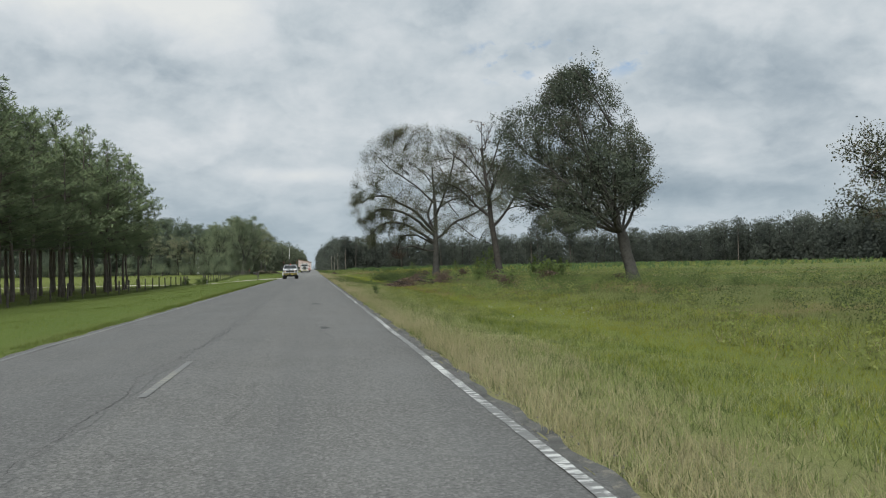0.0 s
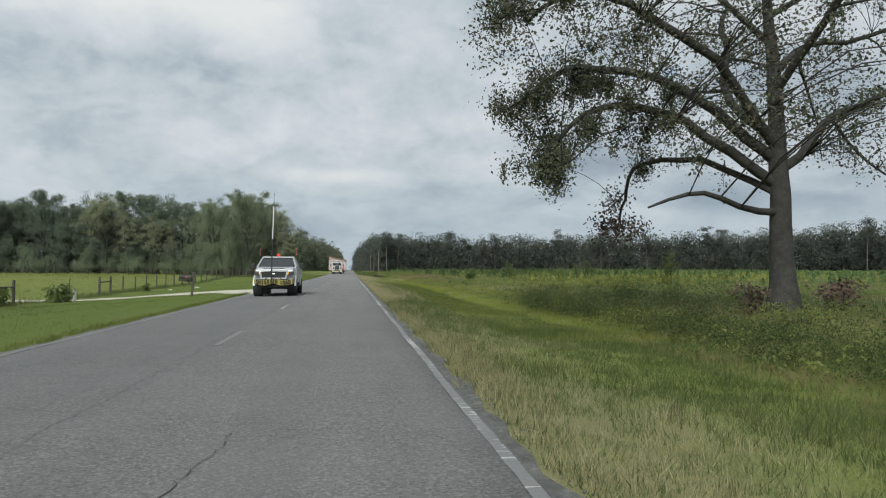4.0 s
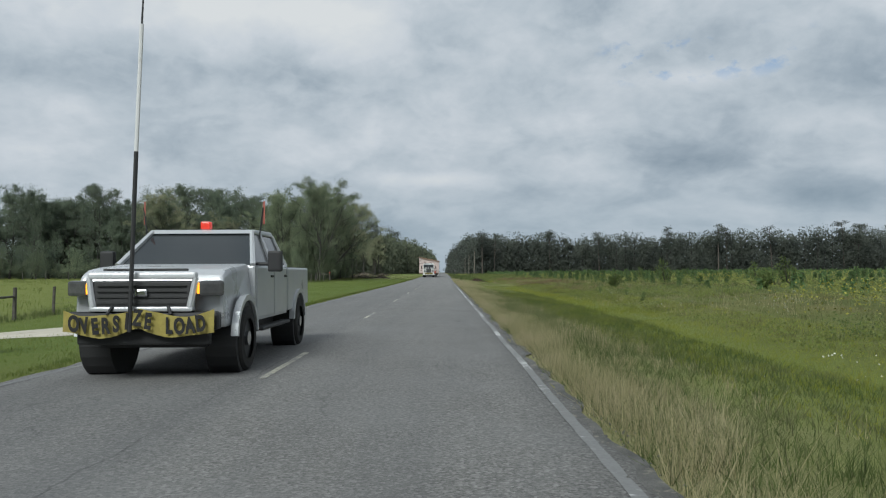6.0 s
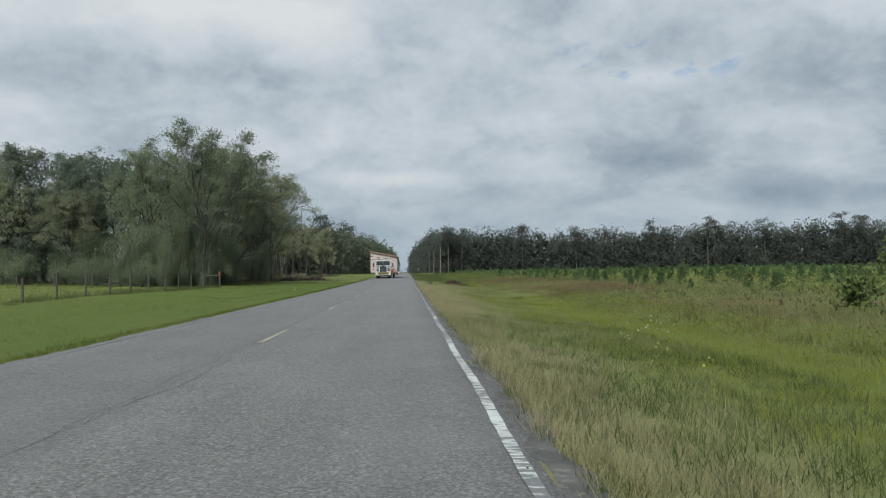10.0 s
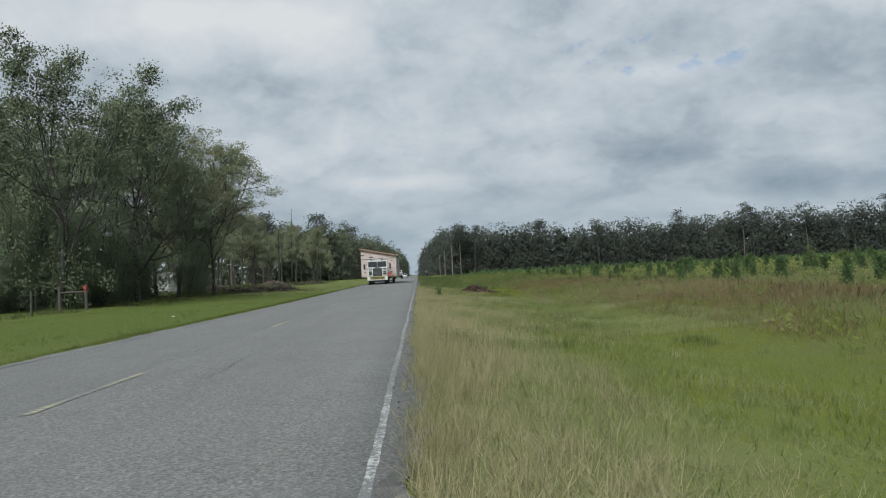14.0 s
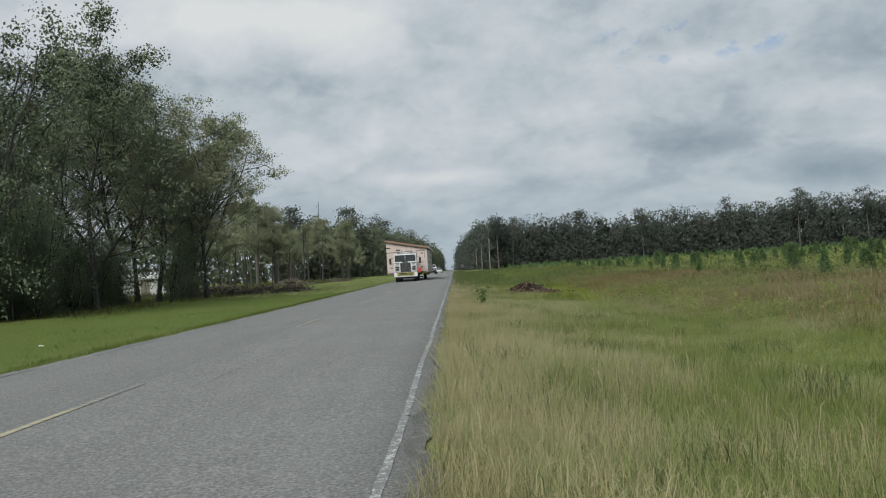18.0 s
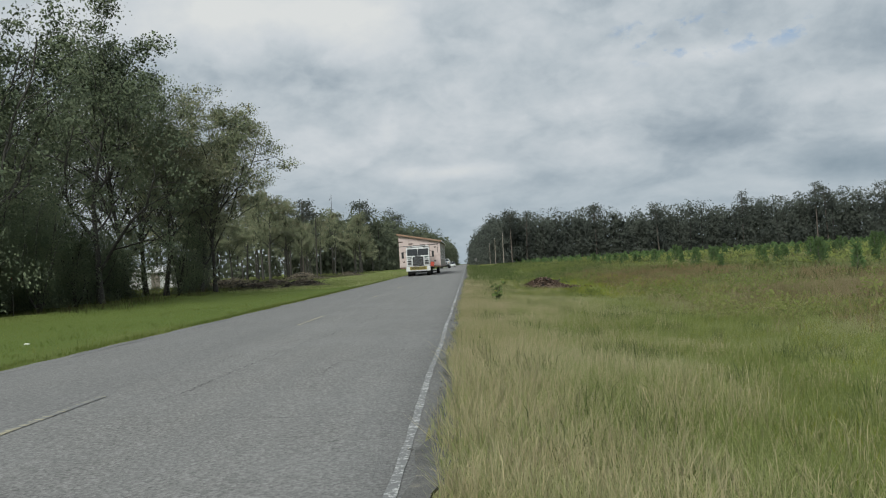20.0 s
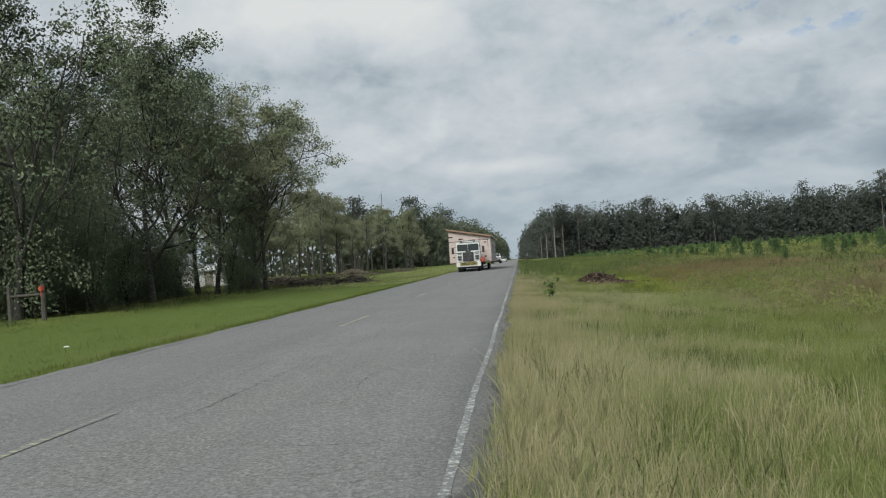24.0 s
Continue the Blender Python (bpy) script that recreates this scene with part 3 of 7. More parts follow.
def crumbs(x_of, spread, n, y0, y1, seed):
    """Loose stones along a road edge."""
    rng = np.random.default_rng(seed)
    y = rng.uniform(y0, y1, n)
    x = x_of(y) + rng.normal(0, spread, n)
    s = rng.uniform(0.006, 0.018, n)
    z = np.where((x > EDGE_W) & (x < EDGE_E), top_z(x, y), land_z(x, y)) + 0.25 * s
    base = np.array([[1, 0, 0], [-1, 0, 0], [0, 1, 0], [0, -1, 0], [0, 0, 0.8], [0, 0, -0.8]], float)
    turn = rng.uniform(0, 6.28, n)
    c, sn = np.cos(turn)[:, None], np.sin(turn)[:, None]
    bx, by = base[:, 0] * rng.uniform(0.7, 1.5, (n, 6)), base[:, 1] * rng.uniform(0.7, 1.3, (n, 6))
    v = np.stack([bx * c - by * sn, bx * sn + by * c, base[:, 2] + 0 * bx], -1) * s[:, None, None] + np.stack([x, y, z], -1)[:, None]
    tri = np.array([[0, 2, 4], [2, 1, 4], [1, 3, 4], [3, 0, 4], [2, 0, 5], [1, 2, 5], [3, 1, 5], [0, 3, 5]])
    return v.reshape(-1, 3), (tri[None] + 6 * np.arange(n)[:, None, None]).reshape(-1, 3)


def shoulder():
    """The strip of crumbled asphalt past the edge line."""
    ys = np.arange(-60, 420, 0.25)
    us = np.linspace(0, 1, 5)
    gy2, gu = np.meshgrid(ys, us, indexing="ij")
    lo = ragged_e(gy2) - 0.10
    wide = 0.06 + 0.05 * np.sin(0.37 * gy2) + 0.05 * np.sin(2.3 * gy2 + 1) + 0.16 * step(88, 125, gy2)
    gx2 = lo + gu * (0.08 + np.maximum(wide, 0.06))
    gz = (top_z(lo, gy2) - 0.012) * (1 - gu) ** 1.5 + (land_z(gx2, gy2) + 0.018) * (1 - (1 - gu) ** 1.5)
    verts = np.stack([gx2, gy2, gz], -1).reshape(-1, 3)
    i = np.arange(4)[None] + 5 * np.arange(len(ys) - 1)[:, None]
    return shell("road_shoulder", verts, np.stack([i, i + 1, i + 6, i + 5], -1).reshape(-1, 4), GRAVEL, smooth=True)


tagged(shoulder(), "crumbled dark asphalt and grit along the road's edge", "road shoulder", "", "structure")
v, fcs = crumbs(lambda y: EDGE_E + 0.12, 0.10, 3200, -6, 200, 5)
tagged(shell("loose_gravel", v, fcs, GRAVEL), "loose grey grit along the edge of the road", "gravel", "", "stuff")


# dark repairs and spots on the road
TAR = surface("tar_patch", (0.065, 0.064, 0.064), (0.045, 0.045, 0.045), 5.0, 40.0, 0.8, relief=0.5)


def road_spot(x, y, rx, ry, seed, name, label):
    rng = np.random.default_rng(seed)
    a = np.linspace(0, 2 * np.pi, 28, endpoint=False)
    r = 1 + 0.22 * np.sin(3 * a + rng.uniform(0, 6)) + 0.15 * np.sin(5 * a + rng.uniform(0, 6)) + rng.uniform(-0.12, 0.12, 28)
    px, py = x + rx * r * np.cos(a), y + ry * r * np.sin(a)
    px, py = np.r_[x, px], np.r_[y, py]
    verts = np.stack([px, py, top_z(px, py) + np.r_[0.007, np.full(28, 0.003)]], -1)
    faces = np.stack([np.zeros(28, int), 1 + np.arange(28), 1 + (np.arange(28) + 1) % 28], -1)
    return tagged(shell(name, verts, faces, TAR), label, "road patch", "", "structure")


road_spot(1.8, 18.7, 0.17, 0.55, 1, "road_patch", "dark tar spot on the grey asphalt")
road_spot(1.96, 6.8, 0.10, 0.35, 2, "road_patch", "small dark crack patch on the asphalt")
road_spot(2.55, 109.0, 0.16, 0.16, 3, "road_patch", "dark patch by the wheel track of the asphalt")
road_spot(1.2, 62.0, 0.12, 0.3, 4, "road_patch", "small dark patch on the asphalt")


def crack_line(x0, y0, x1, y1, wide, seed):
    """An open crack that wanders from one place on the road to another."""
    rng = np.random.default_rng(seed)
    n = max(8, int(math.hypot(x1 - x0, y1 - y0) / 0.07))
    s = np.linspace(0, 1, n)
    along_x = abs(x1 - x0) > abs(y1 - y0)
    stray = np.cumsum(rng.normal(0, 0.016, n)) + rng.normal(0, 0.010, n)
    x = x0 + (x1 - x0) * s + (0 if along_x else 1) * stray
    y = y0 + (y1 - y0) * s + (1 if along_x else 0) * stray
    w = wide * np.abs(np.sin(3.14 * s)) ** 0.4 * rng.uniform(0.1, 1.2, n)
    dx, dy = (0, 1) if along_x else (1, 0)
    verts = np.stack([np.r_[x - w * dx, x + w * dx], np.r_[y - w * dy, y + w * dy], np.r_[top_z(x, y), top_z(x, y)] + 0.004], -1)
    i = np.arange(n - 1)
    ob = shell("road_crack", verts, np.stack([i, i + n, i + n + 1, i + 1], -1), TAR)
    return tagged(ob, "dark open crack in the grey asphalt", "crack", "", "structure")


for seed, (x0, y0, x1, y1, wide) in enumerate([(-0.16, -6, -0.1, 18, 0.011), (-0.12, 20, -0.2, 44, 0.008), (1.0, 62, 1.3, 67, 0.008), (2.1, 4, 1.9, 6.5, 0.009), (1.45, 104, 2.1, 108.5, 0.010), (2.0, 106, 1.6, 108, 0.008), (0.5, 117, 0.9, 119.5, 0.011), (0.9, 119.5, 1.5, 120.3, 0.008),
                                               (-0.2, 138, -0.1, 147, 0.008), (0.6, 150, 1.4, 156, 0.009), (1.2, 171, 1.1, 179, 0.008), (0.75, 185, 1.1, 191, 0.010), (1.1, 191, 1.6, 199, 0.011), (1.55, 199, 1.75, 222, 0.009), (1.9, 186.5, 2.2, 189, 0.007), (-1.7, 178, -1.4, 184, 0.007), (0.2, 188, 0.6, 192, 0.008)]):
    crack_line(x0, y0, x1, y1, 0.65 * wide, 40 + seed)
rng = np.random.default_rng(77)
for k in range(46):
    x0, y0, L = rng.uniform(-2.6, 2.6), rng.uniform(0, 200), rng.uniform(0.35, 1.3)
    crack_line(x0, y0, min(x0 + L, 3.1), y0 + rng.normal(0, 0.06), rng.uniform(0.003, 0.006), 400 + k)


# the sandy drive into the pasture
def drive():
    ys = np.linspace(0, 1, 60)
    xs = -2.95 - 42 * ys ** 1.5
    lo = np.interp(xs, [-45, -16, -9, -6, -4.2, -2.9], [105.5, 108.2, 107.6, 106.6, 104.2, 102.4])
    hi = np.interp(xs, [-45, -16, -9, -6, -4.2, -2.9], [108.5, 111.2, 111.3, 112.2, 113.9, 116.5])
    lo, hi = lo + 0.18 * np.sin(3 * xs), hi + 0.22 * np.sin(2.3 * xs + 1)
    us = np.linspace(0, 1, 9)
    X, U = np.meshgrid(xs, us, indexing="ij")
    Y = lo[:, None] + U * (hi - lo)[:, None]
    Z = np.where(X > -3.4, top_z(X, Y) + 0.006, land_z(X, Y) + 0.035 * np.sin(np.pi * U) ** 0.5 + 0.012)
    verts = np.stack([X, Y, Z], -1).reshape(-1, 3)
    i = np.arange(8)[None] + 9 * np.arange(59)[:, None]
    return shell("sandy_driveway", verts, np.stack([i, i + 9, i + 10, i + 1], -1).reshape(-1, 4), SAND, smooth=True)


tagged(drive(), "pale sandy driveway leading off the road through a fence gap", "driveway", "", "structure")


# ---- trees ----
def tube(pts, radii, sides):
    """A tapered tube along a line of points, as arrays."""
    pts, radii = np.asarray(pts), np.asarray(radii)
    n = len(pts)
    d = np.gradient(pts, axis=0)
    d /= np.linalg.norm(d, axis=1, keepdims=True) + 1e-9
    side = np.cross(d, np.array([0.31, 0.95, 0.05]))
    side /= np.linalg.norm(side, axis=1, keepdims=True) + 1e-9
    up = np.cross(d, side)
    a = np.linspace(0, 2 * np.pi, sides, endpoint=False)
    ring = side[:, None] * np.cos(a)[None, :, None] + up[:, None] * np.sin(a)[None, :, None]
    verts = (pts[:, None] + ring * radii[:, None, None]).reshape(-1, 3)
    i = (np.arange(n - 1)[:, None] * sides + np.arange(sides)[None])
    j = (np.arange(n - 1)[:, None] * sides + (np.arange(sides)[None] + 1) % sides)
    return verts, np.stack([i, j, j + sides, i + sides], -1).reshape(-1, 4)


def gather(pieces):
    verts, faces, base = [], [], 0
    for v, f in pieces:
        verts.append(v)
        faces.append(f + base)
        base += len(v)
    return np.concatenate(verts), np.concatenate(faces)


def leaves(rng, at, size, long=1.7, flat=0.0, hang=0.0):
    """Lozenge leaves round the given places."""
    n = len(at)
    d = rng.normal(size=(n, 3))
    d[:, 2] = d[:, 2] * (1 - flat) - hang
    d /= np.linalg.norm(d, axis=1, keepdims=True)
    s = np.cross(d, rng.normal(size=(n, 3)))
    s /= np.linalg.norm(s, axis=1, keepdims=True) + 1e-9
    L = (size * rng.uniform(0.6, 1.35, n))[:, None]
    w = L / long * 0.5
    v = np.stack([at - d * L * 0.5, at + s * w, at + d * L * 0.5, at - s * w], 1).reshape(-1, 3)
    return v, np.arange(4 * n).reshape(-1, 4)


def facing(rng, at, out, size, long=1.5, loose=0.75):
    """Lozenge leaves whose faces turn more or less outwards from their clump."""
    n = len(at)
    out = out / (np.linalg.norm(out, axis=1, keepdims=True) + 1e-9) + rng.normal(0, loose, (n, 3))
    out /= np.linalg.norm(out, axis=1, keepdims=True) + 1e-9
    d = np.cross(out, rng.normal(size=(n, 3)))
    d /= np.linalg.norm(d, axis=1, keepdims=True) + 1e-9
    s = np.cross(out, d)
    L = (size * rng.uniform(0.6, 1.35, n))[:, None]
    w = L / long * 0.5
    v = np.stack([at - d * L * 0.5, at + s * w, at + d * L * 0.5, at - s * w], 1).reshape(-1, 3)
    return v, np.arange(4 * n).reshape(-1, 4)


class Sprout:
    """Grows the limbs of one tree and notes where its twigs end."""

    def __init__(self, seed, wob=0.16, up=(0.0, 0.02, 0.03, 0.0), kids=(9, 6, 5), angle=(55, 48, 45), ratio=(0.6, 0.55, 0.5), start=(0.35, 0.3, 0.25), levels=3, shape=None):
        self.rng = np.random.default_rng(seed)
        self.wob, self.up, self.kids, self.angle, self.ratio, self.start, self.levels, self.shape = wob, up, kids, angle, ratio, start, levels, shape
        self.wood, self.tips, self.mids, self.ends = [], [], [], []

    def grow(self, p, d, length, r, level=0, end=0.4):
        rng = self.rng
        n = max(4, int(length / (0.9 if level < 2 else 0.45)))
        n = min(n, 14)
        pts, dirs = [np.array(p, float)], []
        d = np.array(d, float)
        for _ in range(n):
            d = d + rng.normal(0, self.wob, 3) * (0.3 if level == 0 else 1.0)
            d[2] += self.up[min(level, len(self.up) - 1)]
            d /= np.linalg.norm(d)
            dirs.append(d.copy())
            pts.append(pts[-1] + d * length / n)
        pts = np.array(pts)
        radii = r * np.linspace(1, end if level < self.levels else 0.25, n + 1)
        if level == 0:
            radii[0] *= 1.45
            radii[1] *= 1.08
        self.wood.append(tube(pts, radii, (9, 6, 4, 3)[min(level, 3)]))
        if level >= self.levels:
            self.tips.extend(pts[1:])
            self.ends.append(pts[-1])
            return pts
        if level == self.levels - 1:
            self.mids.extend(pts[2:])
        k = self.kids[level]
        for c in range(k):
            t = self.start[level] + (1 - self.start[level]) * (c + rng.uniform(0.2, 0.95)) / k
            f = min(int(t * n), n - 1)
            q = pts[f] + (pts[f + 1] - pts[f]) * (t * n - f)
            base = dirs[f]
            side = np.cross(base, rng.normal(size=3))
            if level == 0:
                az = 2.4 * c + rng.uniform(-0.5, 0.5)
                side = np.array([math.cos(az), math.sin(az), 0.0])
            side /= np.linalg.norm(side) + 1e-9
            a = math.radians(self.angle[level] * rng.uniform(0.75, 1.25))
            cd = base * math.cos(a) + side * math.sin(a)
            cl = length * self.ratio[level] * rng.uniform(0.75, 1.2) * (1.15 - 0.5 * t)
            if self.shape:
                cl *= self.shape(level, t)
            self.grow(q, cd, cl, max(radii[f] * rng.uniform(0.42, 0.62), 0.012), level + 1)
        return pts


def fitted(sp, height, left, right, upright=False):
    """Stretches a grown tree to its true height and to its reach on either side of the foot."""
    tips = np.array(sp.tips)
    kz = height / np.percentile(tips[:, 2], 99.7)
    lo, hi = np.percentile(tips[:, 0], 0.7), np.percentile(tips[:, 0], 99.3)
    ky = (left + right) / (hi - lo)

    def bend(p):
        p = np.asarray(p, float)
        rise = np.clip(p[:, 2:] / (0.35 * height / kz), 0, 1) ** 1.3
        shift = 0.0 if upright else (right - left) / 2 - (lo + hi) / 2 * ky
        out = p * np.array([ky, ky, kz])
        out[:, :1] += shift * rise
        return out

    sp.wood = [(bend(v), f) for v, f in sp.wood]
    sp.tips, sp.mids, sp.ends = list(bend(tips)), list(bend(sp.mids)), list(bend(sp.ends))
    return sp


def tree_parts(sp, ob, bark, sets):
    """Bark and leaf meshes under a tree. sets: (name, material, places, leaves a place, scatter, size, hang)."""
    v, f = gather(sp.wood)
    shell("trunk", v, f, bark, ob, smooth=True)
    for name, mat, places, many, scatter, size, hang in sets:
        kind = "" if name == "crown" else "stuff"
        at = np.repeat(np.asarray(places), many, axis=0)
        off = sp.rng.normal(0, 1.0, at.shape) * scatter
        v, f = facing(sp.rng, at + off, off + np.array([0, 0, 0.2]) * np.mean(scatter), size) if hang < 0.15 else leaves(sp.rng, at + off, size, hang=hang)
        tagged(shell(name, v, f, mat, ob), "", "", "", kind)


def standing(name, x, y, label, category="tree", group="", turn=0.0, scale=1.0, sink=0.08):
    m = Matrix.Translation((x, y, bare(x, y) - sink)) @ Matrix.Rotation(turn, 4, "Z") @ Matrix.Scale(scale, 4)
    return thing(name, m, label, category, group)


# three old trees in a row beside the field, and one more at the back
MOSS = leaf_material("hanging_moss", [(0.15, 0.16, 0.125), (0.21, 0.22, 0.17), (0.27, 0.27, 0.21)], 0.2, 0.9, 0.05)


def bough(sp, line, r, twigs, length, fall, end=0.25):
    """A limb along a given bent line, with twigs hanging from its outer half."""
    line = np.asarray(line, float)
    s = np.linspace(0, 1, len(line))
    u = np.linspace(0, 1, 14)
    pts = np.stack([np.interp(u, s, line[:, i]) for i in range(3)], -1)
    pts[1:-1] = (pts[:-2] + 2 * pts[1:-1] + pts[2:]) / 4
    pts[1:-1] += sp.rng.normal(0, 0.06, (12, 3))
    sp.wood.append(tube(pts, r * np.linspace(1, end, 14), 6))
    for _ in range(twigs):
        q = pts[sp.rng.integers(4, 14)]
        d = np.array([sp.rng.normal(-0.2, 0.6), sp.rng.normal(0, 0.7), sp.rng.normal(0.1 - fall, 0.35)])
        sp.grow(q, d / np.linalg.norm(d), length * sp.rng.uniform(0.6, 1.2), 0.03, 2)


def clustered(sp, many, left, right, low, high, depth, holes, limbs, twig=0.009, farthest=9.0):
    """Leaf clusters that fill an uneven crown outline, each on a twig from the nearest limb; gives their places."""
    rg = sp.rng
    z = rg.uniform(low, high, many * 3)
    a, b = left(z), right(z)
    u = rg.uniform(-1, 1, len(z))
    x = (a + b) / 2 + u * (b - a) / 2
    y = rg.uniform(-1, 1, len(z)) * depth * (b - a) / 2 * np.sqrt(np.clip(1 - u ** 2, 0.05, 1))
    at = np.stack([x, y, z], -1)
    keep = np.sin(1.15 * x + 0.6 * y + 1.0) + np.sin(1.35 * z - 0.5 * x) + np.sin(0.9 * y + 0.7 * z + 2) + 0.7 * rg.normal(size=len(z)) > holes
    at = at[keep][:many]
    limbs = np.asarray(limbs)
    ends = []
    for p in at:
        lower = limbs - np.array([0, 0, 0.0])
        d = np.linalg.norm(lower - p, axis=1) + 1.5 * np.maximum(0, lower[:, 2] - p[2])
        q = limbs[np.argmin(d)]
        if np.linalg.norm(p - q) > farthest:
            continue
        s = np.linspace(0, 1, 5)[:, None]
        line = q + (p - q) * s + np.array([0, 0, 0.12]) * np.sin(3.14 * s) * np.linalg.norm(p - q)
        line[1:] += rg.normal(0, 0.05, (4, 3))
        sp.wood.append(tube(line, (twig + 0.004 * np.linalg.norm(p - q)) * np.linspace(1, 0.35, 5), 3))
        ends.append(line[-1])
        ends.append(line[-2])
    return np.array(ends)


def limb_points(sp):
    return np.concatenate([v.reshape(-1, 3)[::4] for v, f in sp.wood[1:]])


def spreading_oak():
    ob = standing("oak_tree", 16.7, 84.4, "old spreading oak with grey-green leaves and moss on drooping limbs")
    sp = Sprout(12, 0.15, (0.0, 0.0, 0.0, -0.04), (9, 5, 4), (60, 50, 52), (0.66, 0.5, 0.34), (0.32, 0.2, 0.12), 2, lambda lv, t: 1.0 if lv else (1.2 if t < 0.75 else 0.95))
    sp.grow((0, 0, 0), (0, 0, 1), 13.0, 0.37, 0, 0.22)
    fitted(sp, 17.6, 9.0, 9.0, True)
    sp.levels = 3
    rings = sp.wood[0][0].reshape(-1, 9, 3).mean(1)
    stem = lambda z: (float(np.interp(z, rings[:, 2], rings[:, 0])), float(np.interp(z, rings[:, 2], rings[:, 1])), z)
    sp.tips = []
    # limbs that arch out over the verge and hang down at their ends
    bough(sp, [stem(4.3), (-2.6, 0.6, 6.2), (-5.2, 0.8, 7.2), (-7.2, 0.6, 6.4), (-8.2, 0.4, 4.9)], 0.20, 22, 1.5, 0.55)
    bough(sp, [stem(5.2), (-3.0, 1.6, 8.0), (-6.2, 2.8, 9.0), (-7.8, 3.2, 8.2), (-8.5, 3.2, 7.0)], 0.20, 18, 1.4, 0.45)
    bough(sp, [stem(5.6), (-3.0, -0.8, 8.6), (-6.2, -1.0, 10.2), (-8.2, -1.0, 10.0), (-9.0, -0.8, 9.2)], 0.19, 10, 1.7, 0.1)
    bough(sp, [stem(4.0), (-2.2, 2.0, 5.6), (-3.9, 3.4, 5.4), (-4.3, 3.8, 4.2), (-4.3, 3.8, 3.0)], 0.13, 5, 0.9, 0.6)
    broken = [stem(3.4), (-0.9, 0.0, 3.42), (-1.6, -0.1, 3.55), (-2.3, -0.15, 3.82), (-2.9, -0.2, 3.98), (-3.5, -0.28, 3.92), (-4.2, -0.34, 3.72), (-4.9, -0.4, 3.45)]
    sp.wood.append(tube(np.array(broken), np.array([0.14, 0.12, 0.105, 0.095, 0.085, 0.075, 0.06, 0.035]), 7))
    sp.wood = [(v, f) for v, f in sp.wood if v[-1, 0] > -9.4 or v[-1, 2] > 7.6]
    hanging = np.array(sp.tips)
    hanging = hanging[(hanging[:, 0] > -9.4) | (hanging[:, 2] > 7.6)]
    left = lambda z: np.interp(z, [4.4, 6, 8, 13, 16.3, 18.8], [-8.6, -9.6, -10.3, -9.9, -8.4, -4.6])
    right = lambda z: np.interp(z, [4.4, 6, 8, 13, 16.3, 18.8], [6.5, 8.6, 9.4, 8.6, 5.6, 0.6])
    ends = clustered(sp, 860, left, right, 5.0, 18.4, 0.9, -0.9, limb_points(sp))
    ends = ends[(ends[:, 2] > 6.2) | (ends[:, 0] > -6)]
    dead = np.linalg.norm(hanging - np.array([-4.3, 3.8, 2.9]), axis=1) < 1.15
    fresh = hanging[~dead & (hanging[:, 2] > 3.0)]
    mids = np.array(sp.mids)
    moss = mids[(mids[:, 0] < 2) & (mids[:, 2] < 10) & (mids[:, 2] > 4.5)][::7]
    hung = np.concatenate([moss - np.array([0, 0, k * 0.16]) for k in range(4)])
    brown = np.concatenate([ends[::23], hanging[dead]])
    tree_parts(sp, ob, BARK, [("crown", OAK_LEAF, ends, 40, 0.29, 0.12, 0.25), ("hanging_leaves", OAK_LEAF, fresh, 26, 0.22, 0.11, 0.4), ("withered_leaves", BROWN_LEAF, brown, 16, 0.24, 0.13, 0.5), ("hanging_moss", MOSS, hung, 12, 0.07, 0.13, 2.2)])


def bare_topped_oak():
    ob = standing("oak_tree", 19.5, 62.6, "half-dead oak with bare upper limbs and tufted lower leaves")
    sp = Sprout(23, 0.15, (0.0, 0.03, 0.02, 0.0), (9, 7, 6), (50, 44, 46), (0.52, 0.48, 0.38), (0.34, 0.2, 0.15), 3)
    sp.grow((0, 0, 0), (0, 0, 1), 14.2, 0.46, 0, 0.3)
    fitted(sp, 16.3, 5.6, 5.0)
    tips = np.array(sp.tips)
    keep = tips[(tips[:, 2] < 11.4) & (tips[:, 2] > 3.6) & (np.sin(1.3 * tips[:, 2] + 0.8 * tips[:, 0]) > -0.45)]
    tree_parts(sp, ob, DEADWOOD, [("crown", OAK_LEAF, keep, 22, 0.34, 0.15, 0.2), ("withered_leaves", BROWN_LEAF, tips[::31], 6, 0.2, 0.17, 0.4)])


